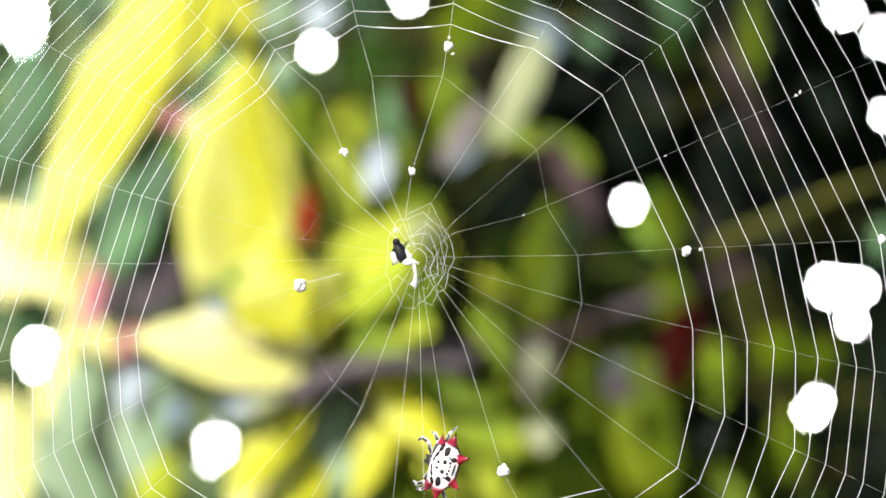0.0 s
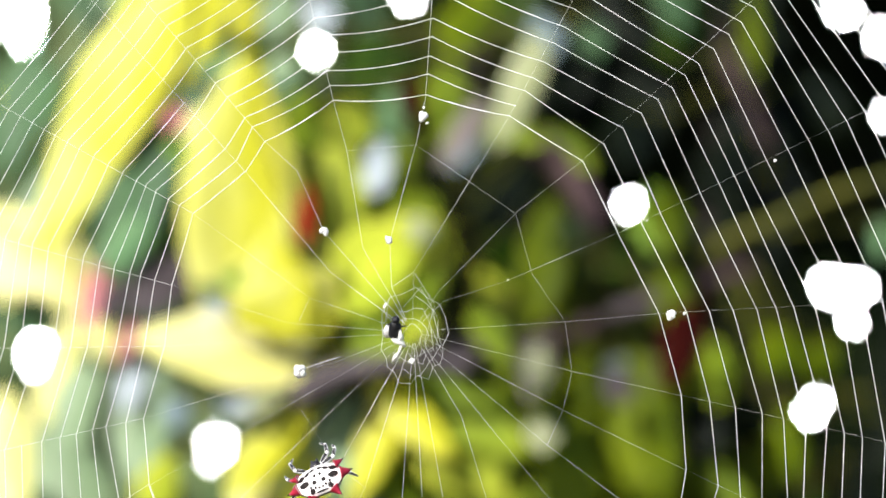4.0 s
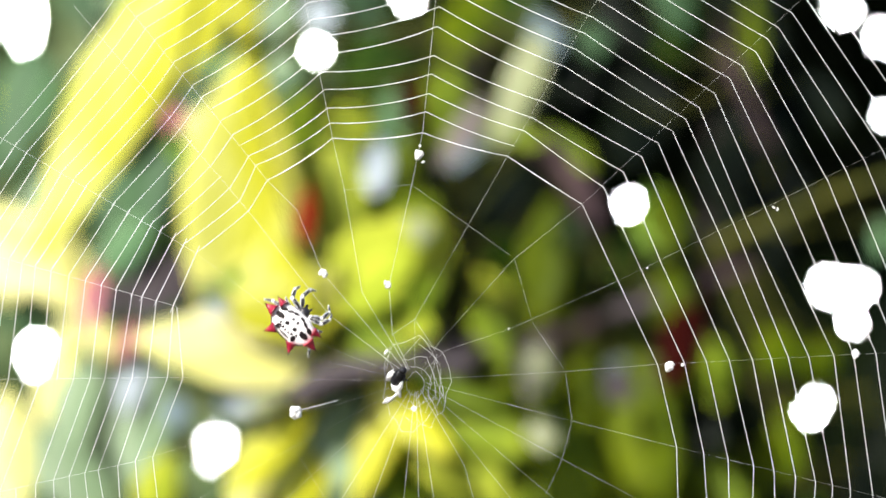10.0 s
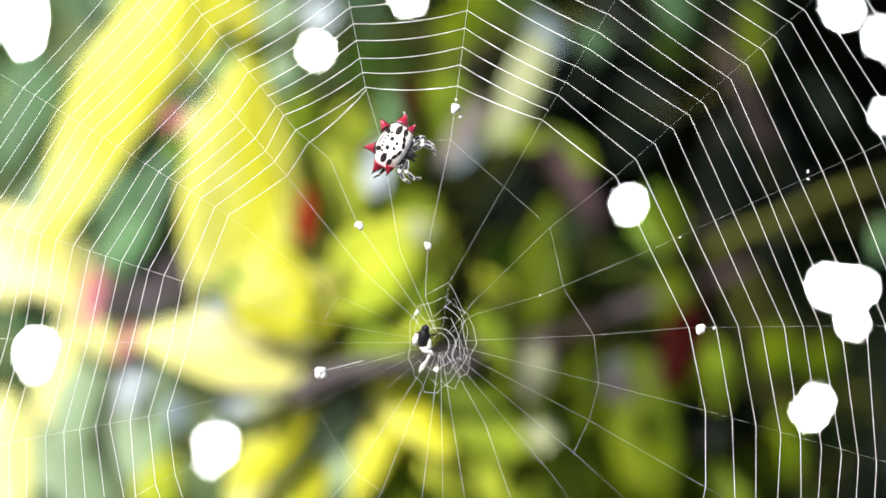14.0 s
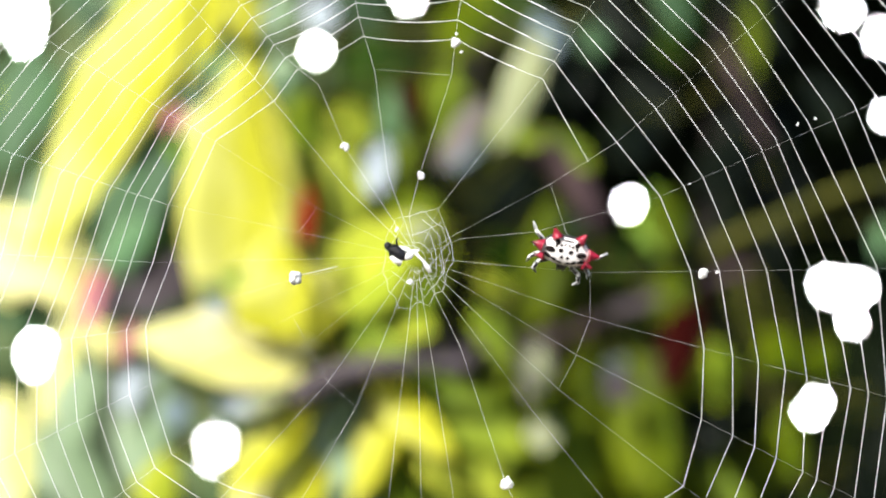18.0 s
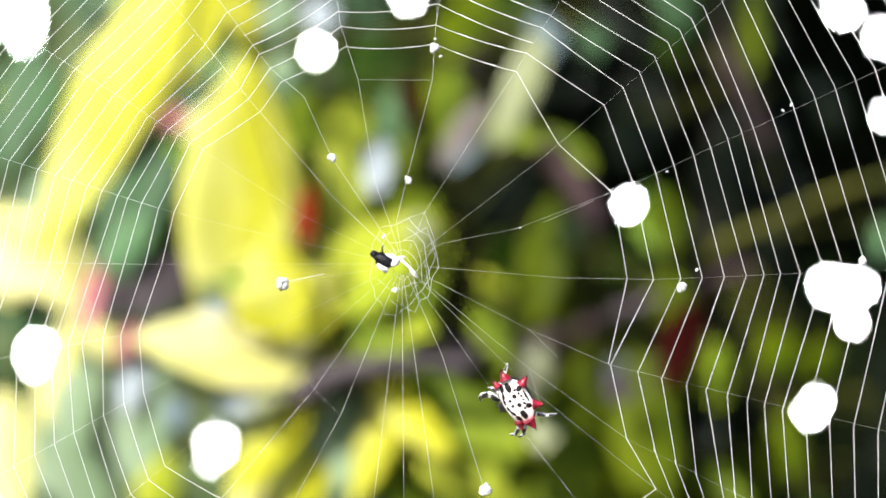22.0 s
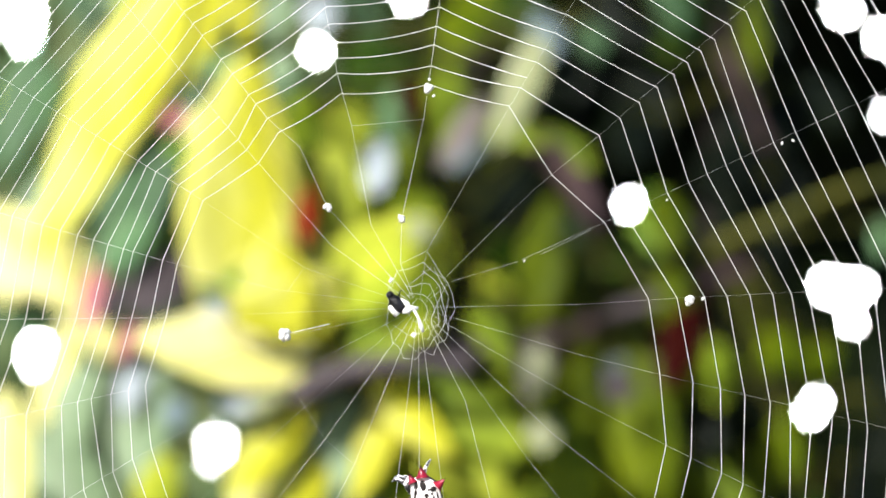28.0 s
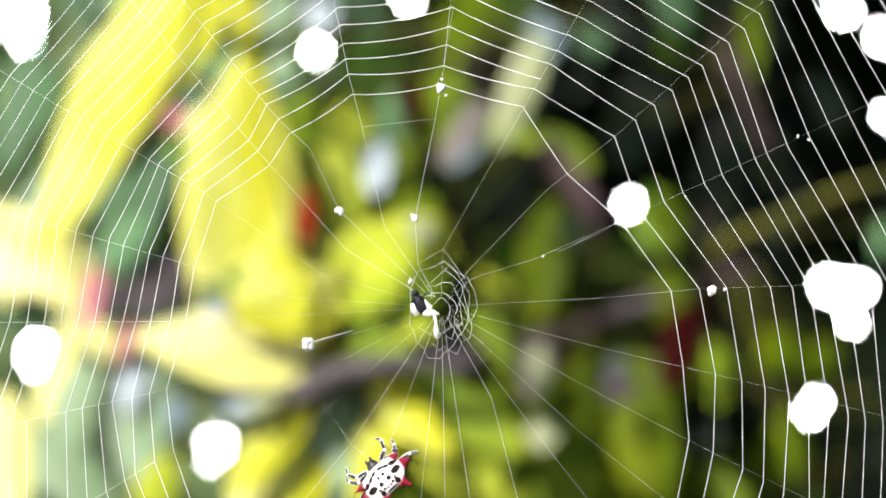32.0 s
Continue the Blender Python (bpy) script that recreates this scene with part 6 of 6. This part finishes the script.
def tuft(x, z, r):
    bm = bmesh.new()
    for k in range(7 if r > 4 else 2):
        o = [rweb.uniform(-0.6, 0.6) * r for _ in range(3)]
        blob(bm, at_web(o[0], o[2], o[1] * 0.5), [r * U * rweb.uniform(0.45, 0.8) for _ in range(3)], 0.35, 8, 6)
    ob = part("silk_tuft", bm, TUFT, web)
    ob.location = at_web(x, z)
    return ob


for k, (x, z, r) in enumerate([(55, 373, 8), (-11, 153, 7), (-132, 186, 7), (-209, -50, 11), (477, 10, 9), (150, -379, 11), (675, 291, 4)]):
    knot_parts[k + 1] = tuft(x, z, r)
for x, z, r in [(499, 14, 4), (820, 32, 7), (668, 286, 3), (187, 75, 2), (437, 180, 2), (60, 361, 4), (-40, 48, 4), (-8, -48, 5), (56, 388, 4)]:
    tufts.append(tuft(x, z, r))
thread("stray_thread", at_web(-205, -46), at_web(-135, -28), 0.00005, SILK)

# the turn that the spider lays during the film: each piece is drawn inwards from the turn before it as the spider passes
LAID = [(5, -1.0), (6, 0.2), (7, 0.9), (8, 1.6), (9, 2.5), (10, 3.5), (11, 5.6), (12, 7.0), (13, 8.4), (14, 9.6), (15, 11.2), (16, 12.2), (17, 13.2), (18, 13.9), (19, 14.6),
        (20, 15.8), (21, 17.0), (22, 18.6), (23, 20.4), (0, 21.9), (1, 22.9), (2, 24.0), (3, 25.0), (4, 26.4), (5, 27.6), (6, 28.9), (7, 30.3), (8, 31.8)]
laid_parts = []
for i, ((s, t0), (s2, t1)) in enumerate(zip(LAID, LAID[1:])):
    lap = 0 if i < 23 else -1
    a, b = crossing(s, lap - 1 if i != 24 else -2), crossing(s2, lap - 1)
    length = (b - a).length
    sag = -sag_between(s) * math.cos(heading(b - a))
    for end, lo, hi, r in (("start", 0.0, 0.84, 0.98), ("end", 0.16, 1.0, 0.92)):
        ob = part("new_thread", tube(bmesh.new(), [(length * u, 0, sag * length * 4 * u * (1 - u)) for u in (lo + (hi - lo) * n / 5 for n in range(6))], R_CAPTURE * r, 4), SILK, web)
        laid_parts.append((ob, end, crossing(s, lap), crossing(s2, lap), a, b, t0, t1, s, s2))

# ---- the prey at the hub ----
prey = thing("wrapped_prey", (0, 0, 0), "small black insect wrapped in white silk at the hub", "insect")
PREY_AT = at_web(-29, 4, -14)
bm = blob(bmesh.new(), at_web(-2, 4), (12 * U, 11 * U, 18 * U), 0.25, 14, 10, Euler((0, -0.35, 0)).to_matrix())
part("abdomen", bm, FLY, prey)
part("head", blob(bmesh.new(), at_web(-9, 23), (7 * U, 7 * U, 7 * U), 0.2, 10, 8), FLY, prey)
for x0, z0, x1, z1 in ((-10, 10, -20, 2), (4, 14, 14, 24), (-8, -8, -16, -16), (8, -4, 18, -8)):
    part("leg", tube(bmesh.new(), [at_web(x0, z0), at_web((x0 + x1) / 2, (z0 + z1) / 2 + 4, -4), at_web(x1, z1)], [1.6 * U, 1.3 * U, 0.8 * U], 5), FLY, prey)
for bits in ([(-15, 6, 4), (-14, -4, 6), (-8, -15, 6)], [(2, -10, 6), (12, -13, 7), (20, -11, 5), (31, -15, 2)], [(22, -14, 3), (24, -32, 2.5), (23, -46, 5), (25, -58, 2)], [(6, 10, 3), (14, -2, 5), (13, -14, 4)]):
    bm = tube(bmesh.new(), [at_web(x + rweb.uniform(-1, 1), z, -2) for x, z, r in bits], [r * U for x, z, r in bits], 7)
    part("silk_wrap", bm, TUFT, prey, "white silk wrapping")


# ---- the spiny orb-weaver: head along +x, back towards -y ----
MM = 1.02e-3
spider = thing("spiny_spider", (0, 0, 0), "white spiny spider with black spots and six red spines, spinning", "spider")


def abdomen_point(u, v):
    """On the shell: u round the rim in radians (0: towards the head), v from 0 at the middle of the back to 1 at the rim."""
    c, s = math.cos(u), math.sin(u)
    rx, rz = (2.6 if c > 0 else 3.0), 4.3
    n = 2.5
    r = 1 / (abs(c / rx) ** n + abs(s / rz) ** n) ** (1 / n)
    r *= 0.96 + sum(h * math.exp(-((abs(math.remainder(u, 2 * math.pi)) - at) / 0.16) ** 2) for at, h in ((1.2, 0.07), (1.7, 0.12), (2.5, 0.13))) * v * v
    return Vector((r * v * c, -1.5 * (1 - v ** 2.6) ** 0.6 + 0.15 * math.cos(3 * u) * v * (1 - v), r * v * s)) * MM


bm = bmesh.new()
seg = 36
levels = [0.22, 0.42, 0.6, 0.75, 0.87, 0.95, 1.0]
grid = [[bm.verts.new(abdomen_point(2 * math.pi * k / seg, v) + Vector((0, 0.03 * MM * noise.noise(Vector((k * 0.9, v * 9, 0))), 0))) for k in range(seg)] for v in levels]
belly = [[bm.verts.new((p.co.x * f, y * MM, p.co.z * f)) for p in grid[-1]] for f, y in ((0.96, 0.5), (0.75, 1.2), (0.4, 1.7))]
top, low = bm.verts.new(abdomen_point(0, 0)), bm.verts.new((0, 1.9 * MM, 0))
rows = grid + belly
for a, b in zip(rows, rows[1:]):
    for k in range(seg):
        bm.faces.new((a[k], a[(k + 1) % seg], b[(k + 1) % seg], b[k])).material_index = 1 if b in belly or b is grid[-1] and math.cos(2 * math.pi * k / seg) < -0.1 else 0
for k in range(seg):
    bm.faces.new((top, grid[0][(k + 1) % seg], grid[0][k]))
    bm.faces.new((low, belly[-1][k], belly[-1][(k + 1) % seg])).material_index = 1
bmesh.ops.recalc_face_normals(bm, faces=bm.faces)
abdomen = part("abdomen", smooth(bm), [SHELL, CHITIN], spider, "white shell-like abdomen")


def on_shell(x, z):
    """The angle and the share of the radius of a point of the back, in millimetres."""
    u = math.atan2(z, x)
    return u, math.hypot(x, z) / (Vector((abdomen_point(u, 1.0).x, abdomen_point(u, 1.0).z)).length / MM)


def oval(x, z, w, h, lean=0.0):
    """A dark spot set into the shell: w along the body, h across it."""
    u, v = on_shell(x, z)
    v = min(v, 0.93)
    p, e = abdomen_point(u, v), 0.02
    q = abdomen_point(u, v + e) - abdomen_point(u, v - e)
    r = abdomen_point(u + e, v) - abdomen_point(u - e, v)
    n = r.cross(q).normalized()
    n = -n if n.y > 0 else n
    ahead = Vector((math.cos(lean), 0, math.sin(lean)))
    ahead = (ahead - n * ahead.dot(n)).normalized()
    m = Matrix((ahead, -n, ahead.cross(-n))).transposed()
    ob = part("spot", blob(bmesh.new(), (0, 0, 0), (w * MM, 0.06 * MM, h * MM), 0.2, 10, 6), SPOT, abdomen)
    ob.matrix_basis = Matrix.Translation(p) @ m.to_4x4()


for sgn in (-1, 1):
    oval(1.60, sgn * 0.72, 0.30, 0.58, sgn * 0.3)
    oval(1.22, sgn * 1.70, 0.32, 0.62, sgn * 0.5)
    oval(0.50, sgn * 0.50, 0.31, 0.29)
    oval(-0.62, sgn * 0.85, 0.42, 0.43)
    oval(-1.72, sgn * 0.36, 0.24, 0.22)
    oval(-1.65, sgn * 1.02, 0.28, 0.25)
    oval(-1.20, sgn * 1.75, 0.26, 0.25)
    oval(0.85, sgn * 2.95, 0.42, 0.69, sgn * 0.3)
    oval(-0.40, sgn * 2.85, 0.56, 0.92)
    oval(-2.05, sgn * 1.75, 0.58, 0.47, sgn * -0.5)
oval(-2.35, 0.0, 0.21, 1.15)


def spine(u, length, width, lean):
    """A curved crimson thorn that grows out of a corner of the shell, dark at its foot and tip."""
    p = abdomen_point(u, 0.86)
    out = Vector((math.cos(u + lean), 0, math.sin(u + lean)))
    pts, rad = [], []
    for i in range(9):
        s = i / 8
        pts.append(p + out * (length * s * MM) + Vector((0, (0.55 - 0.75 * s) * s * MM, 0)))
        rad.append(width * MM * (1 - s) ** 1.15 + 0.02 * MM)
    ob = part("spine", tube(bmesh.new(), pts, rad, 10), SPINE, spider, "crimson thorn-like spine")
    part("tip", tube(bmesh.new(), [pts[7] - out * 0.12 * MM, pts[8] + out * 0.06 * MM], [rad[7] * 1.35, 0.03 * MM], 8), SPOT, ob)


for sgn in (-1, 1):
    spine(sgn * 1.20, 1.95, 0.85, 0.2 * sgn)
    spine(sgn * 1.70, 2.25, 1.15, -0.02 * sgn)
    spine(sgn * 2.50, 2.2, 1.0, 0.16 * sgn)

part("head", blob(bmesh.new(), (2.7 * MM, 1.0 * MM, 0), (1.25 * MM, 0.9 * MM, 1.05 * MM), 0.1, 16, 10), CHITIN, spider, "glossy black head")
for sgn in (-1, 1):
    part("palp", tube(bmesh.new(), [(3.7 * MM, 1.1 * MM, 0.4 * sgn * MM), (4.2 * MM, 1.4 * MM, 0.5 * sgn * MM), (4.4 * MM, 1.9 * MM, 0.4 * sgn * MM)], [0.25 * MM, 0.22 * MM, 0.12 * MM], 6), CHITIN, spider)
part("spinneret", blob(bmesh.new(), (-0.9 * MM, 2.0 * MM, 0), (0.7 * MM, 0.7 * MM, 0.6 * MM), 0.1, 10, 8), CHITIN, spider)

leg_parts = []
# for each pair: where it leaves the body, the bearings of its three reaches from the head's direction, and their lengths
for sgn in (-1, 1):
    for k, (root_x, bearings, lengths) in enumerate([(3.4, (58, 8, -45), (2.1, 1.8, 1.2)), (3.1, (80, 24, -15), (2.5, 1.7, 1.1)), (2.8, (100, 64, 30), (1.7, 1.3, 0.9)), (2.4, (116, 100, 120), (2.9, 2.0, 1.5))]):
        pts = [Vector((0, 0, 0))]
        drop = [-0.45, 0.5, 1.0]
        for j, (deg, size) in enumerate(zip(bearings, lengths)):
            d = Vector((math.cos(radians(deg)), 0, sgn * math.sin(radians(deg))))
            start = pts[-1]
            for h in (0.5, 1.0):
                pts.append(start + d * size * h + Vector((0, drop[j] * h * size * 0.5, 0)))
        rad = [0.26, 0.44, 0.38, 0.37, 0.30, 0.25, 0.11]
        # pale tube paints the bright rim and hairs round the black leg
        leg = part("leg", tube(bmesh.new(), [p * MM for p in pts], [r * MM for r in rad], 8), LEG_HALO, spider, "jointed black leg, pale hairs and bright halo painted as grey edges")
        leg.location = Vector((root_x - 0.2, 0.9, sgn * 0.8)) * MM
        for i in (0, 2, 4):
            back = [(pts[i + n] * (1 - e) + pts[i + m] * e + Vector((0, -0.4 * rad[i + 1], 0))) * MM for n, m, e in ((0, 1, 0.25), (1, 1, 0.0), (2, 1, 0.25))]
            part("leg_stripe", tube(bmesh.new(), back, [r * 0.82 * MM for r in rad[i:i + 3]], 6), CHITIN, leg, "black of the leg, in front of its painted pale rim")
        leg_parts.append((leg, sgn, k))


# ---- everything that moves ----
def row_at(rows, t):
    """A pose between rows."""
    for (t0, m0), (t1, m1) in zip(rows, rows[1:]):
        if t <= t1:
            return m0.lerp(m1, max(0.0, (t - t0) / (t1 - t0)))
    return rows[-1][1]


def ramp(t, steps):
    for (t0, v0), (t1, v1) in zip(steps, steps[1:]):
        if t <= t1:
            return v0 + (v1 - v0) * max(0.0, (t - t0) / (t1 - t0))
    return steps[-1][1]


REACH = 0.018
RESTS = [rows[0][1].translation for rows in KNOTS]
PULL = np.linalg.inv(np.array([[math.exp(-(p - q).length_squared / (2 * REACH ** 2)) for q in RESTS] for p in RESTS]) + 0.04 * np.eye(len(RESTS)))
# how the whole web leans and shears: a plain linear part through the knots, those that the spider hauls on count for less
TRUST = np.array([1.0, 1.0, 1.0, 1.0, 1.0, 0.6, 0.2, 1.0, 1.0, 1.0, 1.0, 1.0])[:, None]
SPREAD = np.array([(1.0, p.x, p.z) for p in RESTS])
SOLVE = np.linalg.pinv(SPREAD * TRUST)


def shifts_at(t):
    """How the web as a whole leans at t, how strongly each knot draws it along, and how far the spider has drawn each spoke."""
    offs = np.array([row_at(rows, t).translation - rest for rows, rest in zip(KNOTS, RESTS)])
    lean = SOLVE @ (offs * TRUST)
    offs -= SPREAD @ lean
    drawn = {s: at_web(ramp(t, [(at, dx) for at, dx, _ in rows]), ramp(t, [(at, dz) for at, _, dz in rows])) for s, rows in HAULS.items()}
    return [Vector(v) for v in lean], [(rest, Vector(v)) for rest, v in zip(RESTS, PULL @ offs)], drawn


def bent(p, shifts, s=None):
    """Where a point of the slack web lies, on spoke s or on none: it leans with the web, follows the knots near it and the spoke that the spider hauls in."""
    (base, by_x, by_z), pulls, drawn = shifts
    out = p + base + by_x * p.x + by_z * p.z + sum((v * math.exp(-(p - at).length_squared / (2 * REACH ** 2)) for at, v in pulls), Vector((0, 0, 0)))
    if s in drawn:
        share = p.length / crossing(s, 0).length
        out += drawn[s] * min(share, 1.15 - 0.15 * share)
    return out


def lying(a, b, length, held):
    """The pose of a thread whose ends are drawn to a and b."""
    way = (b - a).normalized()
    o = {"middle": (a + b) / 2 - way * (length / 2), "start": a, "end": b - way * length}[held]
    return pose(o.x, o.y, o.z, 0, -math.degrees(math.atan2(way.z, way.x)), 0)


def nearer(angle, other):
    """angle, by whole turns nearest to other."""
    return angle + 2 * math.pi * round((other - angle) / (2 * math.pi))


# how far the legs of each side reach out for the next thread
REACHING = {1: [(0.0, 0.6), (8.0, 0.6), (10.0, 0.0), (17.0, 0.0), (18.0, 0.3), (19.0, 1.0), (24.5, 1.0), (26.0, 0.3), (32.0, 0.3)],
            -1: [(0.0, 0.1), (9.0, 0.2), (17.0, 0.0), (18.0, 0.8), (18.7, 0.0), (27.0, 0.2), (29.0, 0.7), (32.0, 0.5)]}


# the prey swings as the threads round it tighten: its turn in the web's plane and its tilt out of it
PREY_TURN = [(0.0, 0), (1.5, 0), (3.0, 15), (5.5, 55), (9.0, 60), (13.0, 60), (14.5, 20), (16.5, -38), (25.0, -42), (27.5, -22), (30.0, -6), (32.0, 0)]
PREY_TILT = [(0.0, 0), (1.5, 0), (3.0, 25), (5.5, 40), (13.0, 40), (14.5, 20), (16.5, 0), (32.0, 0)]


def motions():
    walk(web, WEB_ROWS)
    times = [t for t, _ in WEB_ROWS]
    shifts = {t: shifts_at(t) for t in times}
    walk(prey, [(t, m @ Matrix.Translation(bent(PREY_AT, shifts[t])) @ pose(0, 0, 0, 0, ramp(t, PREY_TURN), 0) @ pose(0, 0, 0, ramp(t, PREY_TILT), 0, 0)) for t, m in WEB_ROWS])
    walk(spider, SPIDER_ROWS)
    for k, ob in knot_parts.items():
        walk(ob, TRACKED[k])
    for ob in rings:
        walk(ob, HUB_ROWS)
    for ob in tufts:
        p = ob.location.copy()
        walk(ob, [(t, Matrix.Translation(bent(p, shifts[t]))) for t in times])
    for ob, a, b, held, s, s2 in threads:
        length = (b - a).length
        rows = [(t, lying(bent(a, shifts[t], s), bent(b, shifts[t], s2), length, held)) for t in times]
        if max((m.translation - rows[0][1].translation).length for _, m in rows) > 0.0003:
            walk(ob, rows)
    for ob, held, a0, b0, a, b, t0, t1, s, s2 in laid_parts:
        length = (b - a).length
        start = [(-9.0, 0.0), (t0 - 0.3, 0.0), (t0, 1.0), (99.0, 1.0)]
        end = [(-9.0, 0.0), (t0, 0.0), (t1, 1.0), (99.0, 1.0)]
        rows = []
        for t in sorted({*times, *(x for x, _ in start + end if 0 < x < 32)}):
            now = shifts[t] if t in shifts else shifts_at(t)
            rows.append((t, lying(bent(a0.lerp(a, ramp(t, start)), now, s), bent(b0.lerp(b, ramp(t, end)), now, s2), length, held)))
        walk(ob, rows)
    for ob, s, a, b, tc in guide_parts:
        steps = [(-9.0, 0.0), (tc - 0.4, 0.0), (tc, 0.5), (tc + 0.4, 1.0), (99.0, 1.0)]
        rows = []
        for t in sorted({*times, *(x for x, _ in steps if 0 < x < 32)}):
            now = shifts[t] if t in shifts else shifts_at(t)
            a1, b1 = bent(a, now, s), bent(b, now)
            rest = heading(b1 - a1)
            done = nearer(heading(bent(crossing(s, 0), now, s) - bent(a, now, s)), rest)
            g = rest + ramp(t, steps) * (done - rest)
            rows.append((t, pose(a1.x, a1.y, a1.z, 0, -math.degrees(g), 0)))
        walk(ob, rows)
    for leg, sgn, k in leg_parts:
        at = leg.location.copy()
        rows = []
        for i in range(65):
            t = i * 0.5
            out = ramp(t, REACHING[sgn])
            g = 13 * math.sin(4.1 * t + 1.7 * k + (1.5 if sgn > 0 else 0)) + 6 * math.sin(9.3 * t + k) + 38 * out
            rows.append((t, pose(at.x - 1.2 * out * MM, at.y, at.z + 1.5 * sgn * out * MM, 5 * math.sin(3.3 * t + 2 * k), -sgn * 0.8 * g, 4 * math.cos(2.9 * t + k))))
        walk(leg, rows)


motions()
